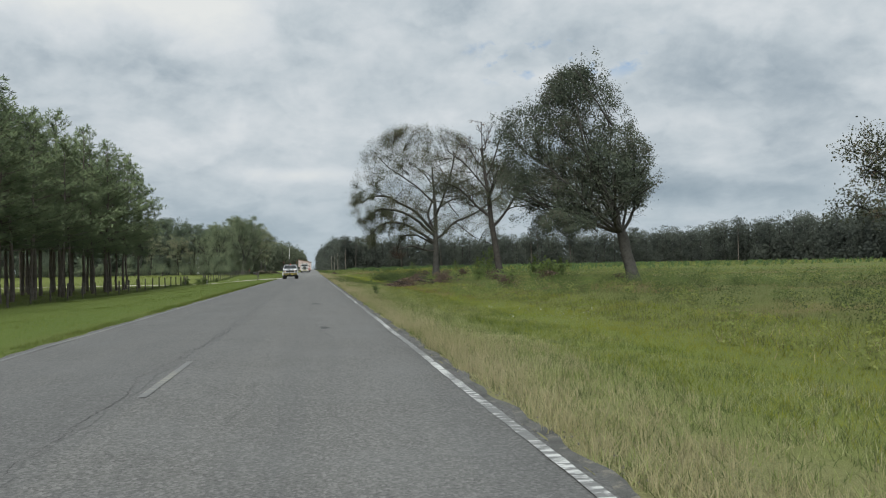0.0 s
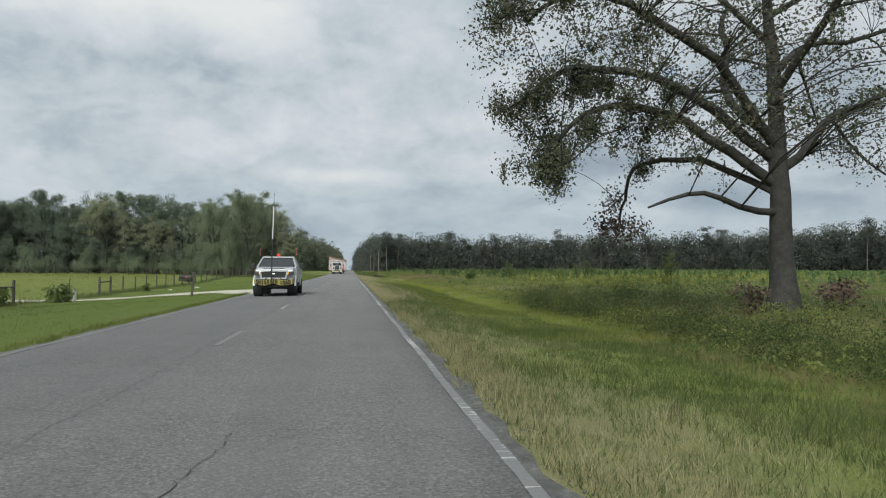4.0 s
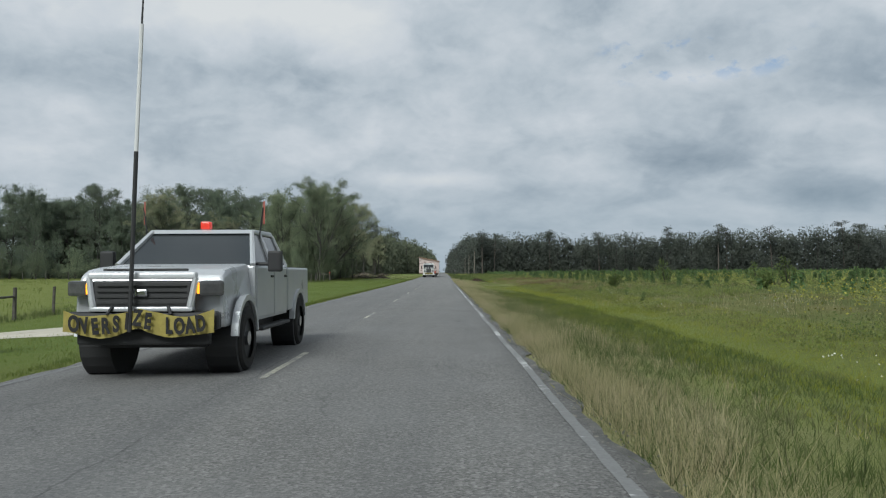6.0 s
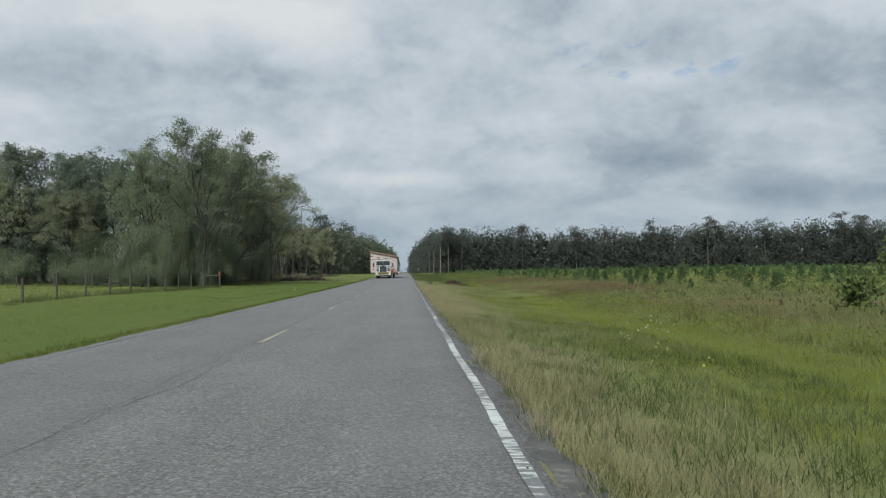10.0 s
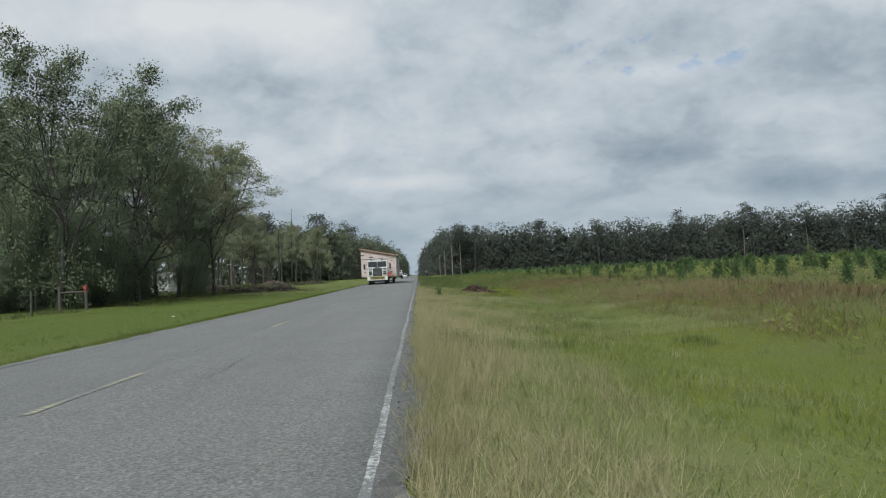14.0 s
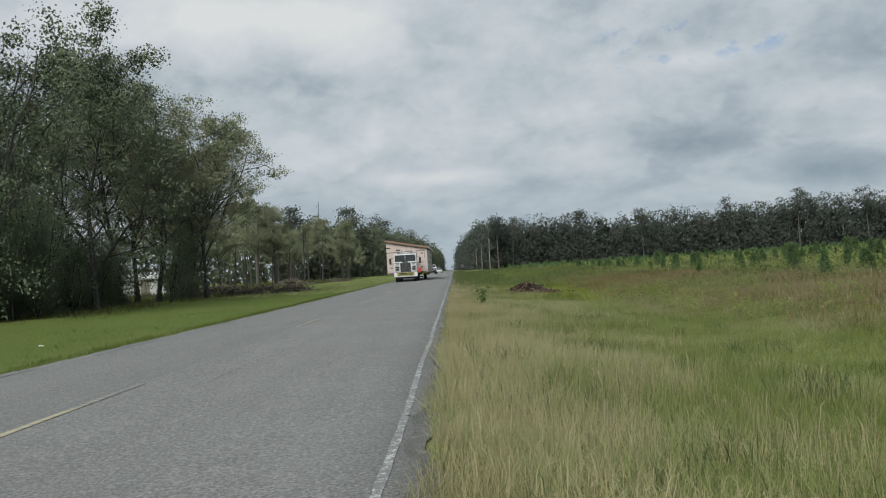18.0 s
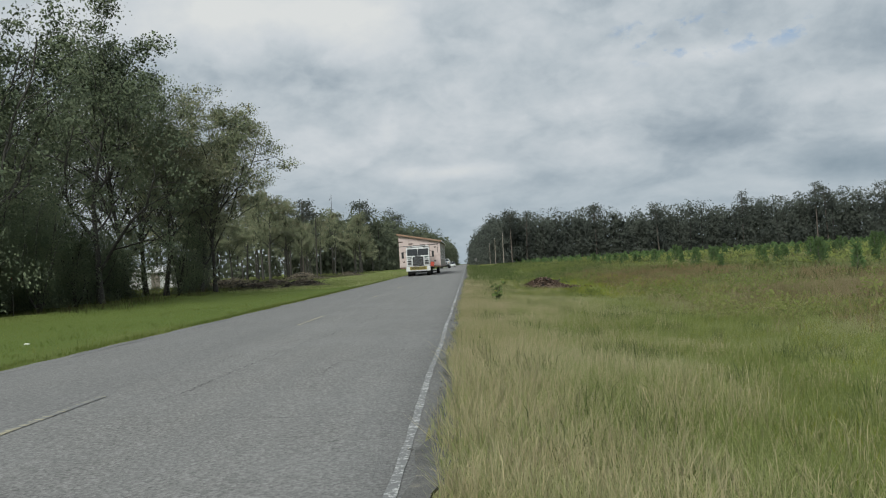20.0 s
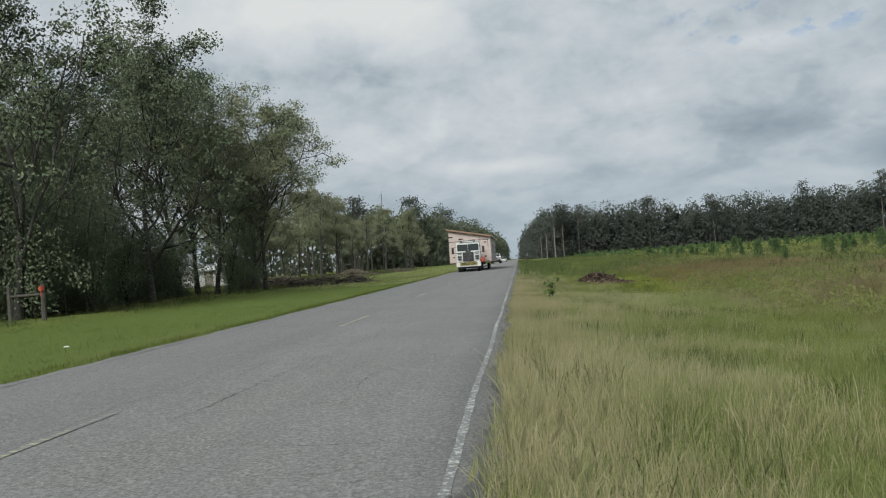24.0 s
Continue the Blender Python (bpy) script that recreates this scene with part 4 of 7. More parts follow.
def leaning_evergreen():
    ob = standing("evergreen_oak_tree", 24.4, 42.3, "tall dark evergreen tree leaning over the rough field", turn=radians(-28))
    sp = Sprout(37, 0.13, (0.02, 0.05, 0.05, 0.03), (9, 11, 6), (50, 40, 44), (0.46, 0.34, 0.36), (0.20, 0.22, 0.15), 3)
    foot, fork = np.array([0, 0, 0.0]), np.array([-0.75, 0.0, 3.6])
    sp.wood.append(tube(np.linspace(foot, fork, 6) + np.array([[0, 0, 0], [0.05, 0, 0], [0.02, 0.04, 0], [-0.04, 0, 0], [0, 0, 0], [0, 0, 0]]), np.array([0.62, 0.45, 0.42, 0.40, 0.40, 0.36]), 10))
    # stems and limbs that fan out of the fork: where each one ends, and how thick it starts
    ends = [(-3.3, 0.2, 16.0, 0.27), (-4.2, -0.8, 15.4, 0.20), (-2.0, 1.2, 12.4, 0.20), (0.2, -0.6, 10.0, 0.17), (1.2, 0.6, 7.4, 0.15), (0.9, -0.9, 5.4, 0.10), (-5.9, 0.6, 13.0, 0.18), (-9.6, -0.4, 11.2, 0.19), (-8.8, 1.4, 8.6, 0.17), (-8.6, 0.4, 12.8, 0.15), (-8.2, -1.0, 5.4, 0.13), (-7.2, -1.6, 6.4, 0.15), (-6.6, 0.6, 4.4, 0.13),
            (-3.6, -4.0, 11.2, 0.17), (-3.4, 4.2, 10.8, 0.17), (-2.4, -4.2, 7.6, 0.14), (-2.6, 4.2, 7.2, 0.14), (-5.6, -3.4, 8.4, 0.14), (-5.4, 3.6, 8.2, 0.14), (-0.2, 3.0, 8.4, 0.12), (-0.2, -3.0, 8.6, 0.12), (-4.8, -2.0, 5.0, 0.10), (-4.8, 2.4, 5.2, 0.10), (-3.6, -0.4, 8.4, 0.14), (-5.4, 0.0, 10.6, 0.14)]
    for x, y, z, r in ends:
        go = np.array([x, y, z]) - fork
        far = np.linalg.norm(go)
        sp.grow(fork, go / far - np.array([0, 0, 0.10]), far * 1.16, r, 1, 0.2)
    left = lambda z: np.interp(z, [2.8, 4, 7.9, 11.2, 12.6, 13.4, 14.6, 15.4, 16.6], [-6.4, -8.2, -9.6, -10.4, -9.8, -7.4, -6.6, -5.8, -4.9])
    right = lambda z: np.interp(z, [3.4, 4.4, 6.7, 8.75, 10.4, 13.3, 16.5], [0.6, 1.7, 2.1, 1.3, 0.2, -0.9, -2.6])
    inside = lambda p, more=0.0: (p[:, 0] > left(p[:, 2]) - more) & (p[:, 0] < right(p[:, 2]) + more) & (p[:, 2] > 2.9 - more) & (p[:, 2] < 16.6)
    # the crown hangs low on the lee side and is open under the stems
    under = lambda x: np.interp(x, [-8, -5, -2, 0, 2], [3.7, 3.3, 4.3, 5.4, 5.8])
    sp.wood = [(v, f) for k, (v, f) in enumerate(sp.wood) if k == 0 or v[-1, 2] > under(v[-1, 0]) and inside(v[-1:], 0.2 if v[-1, 2] < 9 else -0.5)[0] and inside(v, 0.4)[v[:, 2] > 5].mean() > 0.93 and not (v[:, 0] > right(v[:, 2])).any()]
    tips = np.array(sp.tips)
    tips = tips[inside(tips, 0.5) & (tips[:, 2] > under(tips[:, 0]))]
    fill = clustered(sp, 900, lambda z: left(z) + 0.5, lambda z: right(z) - 0.7, 3.8, 15.8, 0.75, -1.2, limb_points(sp), 0.009, 3.2)
    fill = fill[fill[:, 2] > under(fill[:, 0])]
    tree_parts(sp, ob, BARK, [("crown", DARK_LEAF, tips, 12, 0.19, 0.125, 0.1), ("inner_leaves", DARK_LEAF, fill, 24, 0.26, 0.13, 0.1), ("withered_leaves", BROWN_LEAF, tips[tips[:, 0] < -3][::170], 10, 0.28, 0.12, 0.4)])


def field_oak():
    ob = standing("oak_tree", 28.0, 19.5, "broad oak with brownish thin crown by the field")
    sp = Sprout(51, 0.17, (0.0, 0.0, 0.0, -0.03), (9, 7, 6), (62, 46, 48), (0.62, 0.46, 0.36), (0.36, 0.2, 0.15), 3)
    sp.grow((0, 0, 0), (0, 0, 1), 9.0, 0.34, 0, 0.25)
    fitted(sp, 7.4, 3.3, 4.6)
    tips = np.array(sp.tips)
    tree_parts(sp, ob, BARK, [("crown", OAK_LEAF, tips[tips[:, 2] > 3], 7, 0.26, 0.13, 0.2), ("withered_leaves", BROWN_LEAF, tips[::24], 5, 0.25, 0.13, 0.3)])


spreading_oak()
bare_topped_oak()
leaning_evergreen()
field_oak()


# ---- the planted pines west of the road ----
def pine_model(seed, height, spread=2.5, first=0.40):
    ob = standing("pine_tree", -18.5, 86.0, "slender plantation pine with a bare trunk and green top", "pine tree", "planted pines by the road")
    rng = np.random.default_rng(seed)
    n = 12
    z = np.linspace(0, height, n)
    line = np.stack([np.cumsum(rng.normal(0, 0.05, n)), np.cumsum(rng.normal(0, 0.05, n)), z], -1)
    line[0, :2] = 0
    wood = [tube(line, np.interp(z, [0, 0.6, height], [0.17, 0.135, 0.025]), 8)]
    clumps, outward = [], []
    levels = np.linspace(height * rng.uniform(first - 0.04, first + 0.04), height * 0.985, 17)
    for k, h in enumerate(levels):
        t = (h - levels[0]) / (height - levels[0])
        for c in range(rng.integers(3, 6)):
            az = rng.uniform(0, 6.28)
            reach = (spread * (1 - t) ** 0.8 + 0.35) * rng.uniform(0.55, 1.1) * (0.7 if t < 0.12 else 1.0)
            o = np.array([np.interp(h, z, line[:, 0]), np.interp(h, z, line[:, 1]), h])
            m = 5
            s = np.linspace(0, 1, m)
            pts = o + np.stack([np.cos(az) * reach * s, np.sin(az) * reach * s, reach * (0.10 + 0.5 * t) * s + 0.25 * s ** 2], -1)
            wood.append(tube(pts, 0.03 * np.linspace(1, 0.3, m), 3))
            for q in np.linspace(0.40, 1.0, 2 + int(1.9 * reach)):
                clumps.append(pts[0] + (pts[-1] - pts[0]) * q + rng.normal(0, 0.13, 3))
                outward.append([math.cos(az), math.sin(az), 0.7])
    v, f = gather(wood)
    shell("trunk", v, f, PINE_BARK, ob, smooth=True)
    clumps, outward = np.array(clumps), np.array(outward)
    at, d = np.repeat(clumps, 11, 0), np.repeat(outward, 11, 0)
    d = d * 0.6 + rng.normal(0, 0.75, d.shape)
    d /= np.linalg.norm(d, axis=1, keepdims=True)
    L = rng.uniform(0.30, 0.56, (len(at), 1))
    sd = np.cross(d, rng.normal(size=d.shape))
    sd /= np.linalg.norm(sd, axis=1, keepdims=True)
    v = np.stack([at, at + d * L * 0.6 + sd * 0.036, at + d * L, at + d * L * 0.6 - sd * 0.036], 1).reshape(-1, 3)
    shell("crown", v, np.arange(len(v)).reshape(-1, 4), NEEDLES, ob)
    return ob


def planted(models, spots, seed, big=0.14, size=1.0):
    """Copies of the models at the spots, turned and sized at random."""
    rng = np.random.default_rng(seed)
    for k, (x, y) in enumerate(spots):
        ob = models[k % len(models)]
        if k < len(models):
            ob.matrix_basis = Matrix.Translation((x, y, bare(x, y) - 0.08))
            continue
        s = size * (1 + rng.uniform(-big, big))
        base = ob.matrix_basis
        got = copy_thing(ob, Matrix.Translation((x, y, bare(x, y) - 0.08)) @ Matrix.Rotation(rng.uniform(0, 6.28), 4, "Z"))
        got.scale = (s, s, s * rng.uniform(0.94, 1.06))


rng = np.random.default_rng(3)
row_of = lambda i: [(-19.6 - 3.1 * i + rng.uniform(-0.7, 0.7), 88.5 - 3.0 * j + 1.2 * (i % 2) + rng.uniform(-0.9, 0.9)) for j in range(27)]
planted([pine_model(s, h, 2.6, 0.35) for s, h in ((1, 14.4), (2, 13.2), (3, 15.2), (4, 13.8))], [p for i in range(1, 5) for p in row_of(i)], 9, 0.09)
# the trees of the outer row carry long boughs on the open side
planted([pine_model(s, h, 4.0, 0.30) for s, h in ((5, 13.4), (6, 14.4))], row_of(0) + [(-23.5, 91.0)], 10, 0.07)


# ---- the wood at the end of the pasture ----
def wood_model(seed, height, leaf, wide, label, many=44, size=0.16, keep=1.0, first=0.22, kids=(15, 7, 5), spread=0.42):
    """A broadleaf tree: ascending limbs that end in clumps of small leaves, with gaps between them."""
    ob = standing("woodland_tree", -20, 236, label, "tree", "trees at the edge of the wood")
    sp = Sprout(seed, 0.15, (0.0, 0.05, 0.05, 0.0), kids, (46, 46, 48), (wide, 0.46, 0.40), (first, 0.18, 0.2), 3, lambda lv, t: 1.0 if lv else 1.2 - 0.6 * max(0.0, t - 0.45))
    sp.grow((0, 0, 0), (sp.rng.uniform(-0.06, 0.06), sp.rng.uniform(-0.06, 0.06), 1), height, height * 0.016, 0, 0.15)
    reach = height * wide * 0.62
    fitted(sp, height, reach, reach)
    ends = np.array(sp.ends)
    ends = ends[sp.rng.random(len(ends)) < keep]
    flat = spread * height / 16 * np.array([1.0, 1.0, 0.62])
    tree_parts(sp, ob, BARK, [("crown", leaf, ends, many, flat, size, 0.1)])
    return ob


def thicket_model(seed, height, wide, leaf, name, label, category, group, n=1500, size=0.24, stems=7):
    """A bush: thin stems and a ragged dome of leaves."""
    ob = standing(name, -30, 225, label, category, group)
    rg = np.random.default_rng(seed)
    wood, ends = [], []
    for _ in range(stems):
        az, lean = rg.uniform(0, 6.28), rg.uniform(0.1, 0.7)
        s = np.linspace(0, 1, 5)[:, None]
        tip = np.array([math.cos(az) * lean * wide, math.sin(az) * lean * wide, height * rg.uniform(0.6, 1.0)])
        pts = s * tip + np.sin(s * 3) * rg.normal(0, 0.06 * height, 3)
        wood.append(tube(pts, 0.022 * height ** 0.5 * np.linspace(1, 0.3, 5), 4))
        ends.extend(pts[1:])
    v, f = gather(wood)
    tagged(shell("stem", v, f, BARK, ob), "", "", "", "stuff")
    ends = np.array(ends)
    heads = np.concatenate([ends, ends[rg.integers(0, len(ends), 3 * stems)] + rg.normal(0, 1, (3 * stems, 3)) * np.array([0.26 * wide, 0.26 * wide, 0.14 * height])])
    off = rg.normal(0, 1, (n, 3)) * np.array([0.13 * wide, 0.13 * wide, 0.07 * height])
    at = heads[rg.integers(0, len(heads), n)] + off
    at[:, 2] = np.maximum(at[:, 2], 0.05 * height)
    v, f = facing(rg, at, off + np.array([0, 0, 0.03 * height]), size)
    shell("foliage", v, f, leaf, ob)
    return ob


dense = "tall broadleaf tree with a dense dark green crown"
thin = "thin broadleaf tree with pale grey-green leaves showing its limbs"
tall = [wood_model(s, h, WOOD_LEAF, w, dense, 60, 0.155, 0.66, 0.13, (16, 7, 5), 0.33) for s, h, w in ((101, 16.6, 0.50), (102, 17.4, 0.46), (103, 16.0, 0.56))]
airy = [wood_model(104, 15.4, PALE_LEAF, 0.54, thin, 56, 0.145, 0.78, 0.22, (15, 7, 5), 0.34), wood_model(105, 12.4, PALE_LEAF, 0.60, thin, 52, 0.145, 0.78, 0.22, (15, 7, 5), 0.34)]
rng = np.random.default_rng(17)
spots = [(-17.0, 221.5), (-19.0, 229.5), (-18.0, 211.0), (-25.5, 226.0), (-23.5, 215.5), (-24.5, 232), (-28.5, 226), (-20.5, 236), (-30, 233)]
planted(tall, spots, 18, 0.08, 0.91)
dusky = [wood_model(s, h, SHADED_LEAF, w, "tall shade-dark tree at the end of the pasture", 52, 0.19, 0.75, 0.10, (15, 6, 5), 0.36) for s, h, w in ((111, 16.2, 0.50), (112, 15.2, 0.46), (113, 17.0, 0.42))]
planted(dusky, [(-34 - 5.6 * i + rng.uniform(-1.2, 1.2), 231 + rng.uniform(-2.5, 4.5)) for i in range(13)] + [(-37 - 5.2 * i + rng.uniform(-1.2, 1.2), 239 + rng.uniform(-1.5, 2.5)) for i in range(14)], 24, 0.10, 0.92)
inner = [wood_model(107, 18.0, SHADED_LEAF, 0.46, dense, 20, 0.28, 0.95, 0.22, (13, 6, 4), 0.5), wood_model(108, 16.5, SHADED_LEAF, 0.5, dense, 20, 0.28, 0.95, 0.22, (13, 6, 4), 0.5)]
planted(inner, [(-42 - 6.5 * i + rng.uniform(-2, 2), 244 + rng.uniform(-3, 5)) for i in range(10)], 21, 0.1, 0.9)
planted(airy, [(-15.2, 236), (-17.8, 240.5), (-20, 247), (-37, 226), (-48, 227.5), (-17.0, 231.0)], 19, 0.08)
bush = [thicket_model(s, h, w, WOOD_LEAF, "undergrowth_bush", "dense green undergrowth bush at the foot of the wood", "bush", "undergrowth along the wood", 6000, 0.105) for s, h, w in ((201, 4.6, 2.6), (202, 3.2, 2.4))]
spots = [(-19 - 3.1 * i + rng.uniform(-1, 1), 222 + 0.03 * i + rng.uniform(-1.5, 3)) for i in range(26)] + [(-18.5, 214), (-20.5, 211.5), (-23, 213.5), (-26, 215.5), (-17.2, 219), (-22, 218), (-16.3, 233.5), (-17.6, 236.5), (-16.0, 230.5), (-18.5, 241)] + [(-19.5 - 2.3 * i + rng.uniform(-0.8, 0.8), 227 + rng.uniform(-2, 2)) for i in range(9)] + [(-18.4 + rng.uniform(-0.6, 0.6), 212 + 2.6 * i) for i in range(7)] + [(-19.8 + rng.uniform(-0.9, 0.9), 207 + 2.9 * i) for i in range(10)]
planted(bush, spots + [(-20.4, 208.2), (-22.8, 208.6), (-25.4, 210), (-28, 211), (-18.9, 216.0)], 20, 0.3)
small_tree = [thicket_model(s, h, w, WOOD_LEAF, "understorey_tree", "low dense understorey tree at the edge of the wood", "tree", "understorey trees of the wood", 9500, 0.115, 9) for s, h, w in ((203, 7.4, 2.9), (204, 6.2, 2.5))]
planted(small_tree, [(-20.3, 211.2), (-22.4, 214.6), (-18.6, 218.8), (-21.8, 222.5), (-26.5, 217.5), (-24.6, 211.6), (-29.5, 218), (-27, 229), (-33, 224), (-17.6, 211.6), (-19.6, 213.6), (-16.9, 215.0)], 23, 0.15)
dark_shrub = [thicket_model(205, 6.0, 2.8, SHADED_LEAF, "understorey_tree", "low dark understorey tree at the end of the pasture", "tree", "understorey trees of the wood", 4200, 0.2, 9)]
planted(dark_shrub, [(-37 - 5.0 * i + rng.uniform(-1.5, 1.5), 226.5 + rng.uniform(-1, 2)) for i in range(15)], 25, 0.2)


def woods(name, seed, spots, heights, leaf, per, size, label, trunks=True, wide=0.30, inner=130, bulk=2.6):
    """Woodland that nobody could count: trunks and leaves of many trees whose crowns run into one another."""
    rg = np.random.default_rng(seed)
    pieces, at, out, deep = [], [], [], []
    for (x, y), h in zip(spots, heights):
        z = bare(x, y)
        if trunks:
            top = np.array([x + rg.normal(0, 0.5), y, z + h * 0.8])
            s = np.linspace(0, 1, 4)[:, None]
            v, f = tube(np.array([x, y, z - 0.3]) * (1 - s) + top * s, h * 0.011 * np.array([1, 0.8, 0.6, 0.25]), 4)
            pieces.append((v, f))
        w = h * wide * rg.uniform(0.8, 1.2)
        # heads of leaves: rounded, the upper ones towards the middle of the tree
        k = 15
        up = np.r_[rg.uniform(0.04, 0.34, 5), rg.uniform(0.34, 0.88, 9), 0.88]
        r, az = w * np.sqrt(rg.random(k)) * (1.25 - 0.95 * up), rg.uniform(0, 6.28, k)
        heart = np.stack([x + np.cos(az) * r, y + np.sin(az) * r, z + h * up], -1)
        bulk_r = h * rg.uniform(0.095, 0.145, k)
        pick = rg.integers(0, k, per)
        d = rg.normal(size=(per, 3))
        d[:, 2] += 0.35
        d /= np.linalg.norm(d, axis=1, keepdims=True)
        at.append(heart[pick] + d * bulk_r[pick][:, None] * rg.uniform(0.72, 1.08, (per, 1)))
        out.append(d)
        r, az, u = np.sqrt(rg.random(inner)), rg.uniform(0, 6.28, inner), rg.random(inner) ** 1.25
        deep.append(np.stack([x + np.cos(az) * r * w * 0.9, y + np.sin(az) * r * w * 0.9, z + 0.3 + 0.80 * h * u], -1))
    ob = tagged(new(name), label, "woods", "", "stuff")
    for part_name, places, big in (("foliage", at, size), ("inner_foliage", deep, size * bulk)):
        places = np.concatenate(places)
        v, f = facing(rg, places, np.concatenate(out), big, 1.35, 0.5) if part_name == "foliage" else leaves(rg, places, big, 1.35)
        tagged(shell(part_name, v, f, leaf, ob), "", "", "", "stuff")
    if trunks:
        v, f = gather(pieces)
        tagged(shell("trunk", v, f, BARK, ob), "", "", "", "stuff")
    return ob


def along(rg, line, gap, jitter):
    """Places strung along a line of corners."""
    line = np.array(line, float)
    seg = np.linalg.norm(np.diff(line, axis=0), axis=1)
    dist = np.arange(0, seg.sum(), gap)
    run = np.r_[0, np.cumsum(seg)]
    return np.stack([np.interp(dist, run, line[:, 0]), np.interp(dist, run, line[:, 1])], -1) + rg.normal(0, jitter, (len(dist), 2))


rng = np.random.default_rng(29)
# behind the edge of the west wood, then along the road far ahead
back = np.concatenate([along(rng, [(-44, 252), (-120, 246)], 4.0, 2.0), along(rng, [(-50, 266), (-120, 262)], 5.0, 2.0)])
woods("west_wood", 31, back, rng.uniform(13, 17, len(back)), SHADED_LEAF, 620, 0.55, "dark broadleaf wood behind the pasture", True, 0.24)
side = np.concatenate([along(rng, [(-120, 236), (-330, 210)], 6.0, 3.0), along(rng, [(-120, 246), (-330, 222)], 7.0, 3.0)])
woods("west_wood_far", 32, side, rng.uniform(12, 17, len(side)), HAZED_FAR_LEAF, 360, 0.9, "far dark broadleaf wood across the pasture", True)
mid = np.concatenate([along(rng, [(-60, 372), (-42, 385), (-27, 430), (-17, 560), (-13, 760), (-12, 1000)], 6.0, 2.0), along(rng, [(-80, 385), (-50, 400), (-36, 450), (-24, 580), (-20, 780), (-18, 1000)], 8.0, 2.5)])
woods("west_roadside_wood", 33, mid, rng.uniform(16.5, 21.5, len(mid)), HAZED_FAR_LEAF, 460, 0.7, "far woodland along the west side of the road", True, 0.26, 220, 2.2)
east = np.concatenate([along(rng, [(13, 1000), (14, 800), (16, 640), (22, 520), (60, 536), (134, 552), (150, 512), (212, 496), (240, 400), (236, 300), (215, 240), (240, 120), (300, -60)], 4.6, 1.8),
                       along(rng, [(19, 1000), (20, 800), (22, 660), (36, 545), (66, 556), (140, 572), (168, 530), (228, 512), (258, 400), (252, 300), (232, 235), (260, 110), (320, -60)], 5.5, 2.5)])
woods("east_wood", 34, east, rng.uniform(19.5, 25.0, len(east)), HAZED_DEEP_LEAF, 600, 0.75, "far dark broadleaf wood beyond the rough field", True, 0.28, 230, 2.0)


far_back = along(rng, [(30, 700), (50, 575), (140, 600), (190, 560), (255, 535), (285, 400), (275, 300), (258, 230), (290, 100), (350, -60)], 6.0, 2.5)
woods("east_wood_depth", 36, far_back, rng.uniform(18, 22, len(far_back)), HAZED_DEEP_LEAF, 110, 1.2, "deeper rows of the far dark wood", False, 0.32, 150)
low = np.concatenate([along(rng, [(-38, 234), (-60, 232), (-120, 240)], 2.6, 1.6), along(rng, [(-46, 247), (-60, 244), (-120, 250)], 3.0, 1.8), along(rng, [(-50, 262), (-120, 258)], 3.2, 1.8)])
woods("wood_undergrowth", 35, low, rng.uniform(4.0, 7.0, len(low)), SHADED_LEAF, 260, 0.42, "dense green undergrowth filling the wood", True, 0.4, 20)


def emergent(seed, x, y, h, label="tall pine standing above the far wood"):
    """A single tall pine whose flat-topped head stands over the wood."""
    ob = standing("tall_pine_tree", x, y, label, "pine tree", "tall pines above the wood")
    rg = np.random.default_rng(seed)
    s = np.linspace(0, 1, 7)[:, None]
    line = s * np.array([rg.normal(0, 0.8), 0, h])
    wood, at = [tube(line, 0.28 * np.linspace(1, 0.35, 7), 6)], []
    for _ in range(20):
        z, az = h * rg.uniform(0.60, 0.99), rg.uniform(0, 6.28)
        reach = rg.uniform(1.0, 3.6) * (1.3 - z / h * 0.6)
        tip = np.array([line[-1, 0] + math.cos(az) * reach, math.sin(az) * reach, z + 0.5])
        root = np.array([line[-1, 0] * z / h, 0, z - 0.6])
        wood.append(tube(np.linspace(root, tip, 4), 0.07 * np.linspace(1, 0.4, 4), 3))
        at.append(tip + rg.normal(0, 1, (60, 3)) * np.array([1.1, 1.1, 0.6]))
    v, f = gather(wood)
    shell("trunk", v, f, PINE_BARK, ob)
    v, f = leaves(rg, np.concatenate(at), 0.6, 1.6)
    shell("crown", v, f, HAZED_DEEP_LEAF, ob)


for k, (x, y, h) in enumerate([(63, 535, 26), (134, 548, 27.5), (149, 504, 26.5), (155, 508, 24.5), (210, 492, 27), (216, 490, 25), (92, 538, 24.5), (23, 512, 24), (30, 522, 23.5), (176, 500, 24.5), (230, 380, 25), (-46, 372, 21.5), (-40, 384, 20), (-29, 420, 21), (-24, 480, 22)]):
    emergent(300 + k, x, y, h - (1.6 if x > 0 else 0.0))


def snag(seed, x, y, h):
    ob = standing("dead_tree", x, y, "bare dead pine trunk among the far woods", "dead tree", "dead trunks by the wood")
    rg = np.random.default_rng(seed)
    wood = [tube(np.linspace((0, 0, 0), (rg.normal(0, 0.4), 0, h), 7), np.linspace(0.2, 0.05, 7), 6)]
    for _ in range(7):
        z, az = h * rg.uniform(0.45, 0.97), rg.uniform(0, 6.28)
        wood.append(tube(np.linspace((0, 0, z), (math.cos(az) * 1.3, math.sin(az) * 1.3, z + 0.7), 3), np.linspace(0.05, 0.015, 3), 3))
    v, f = gather(wood)
    shell("trunk", v, f, DEADWOOD, ob)


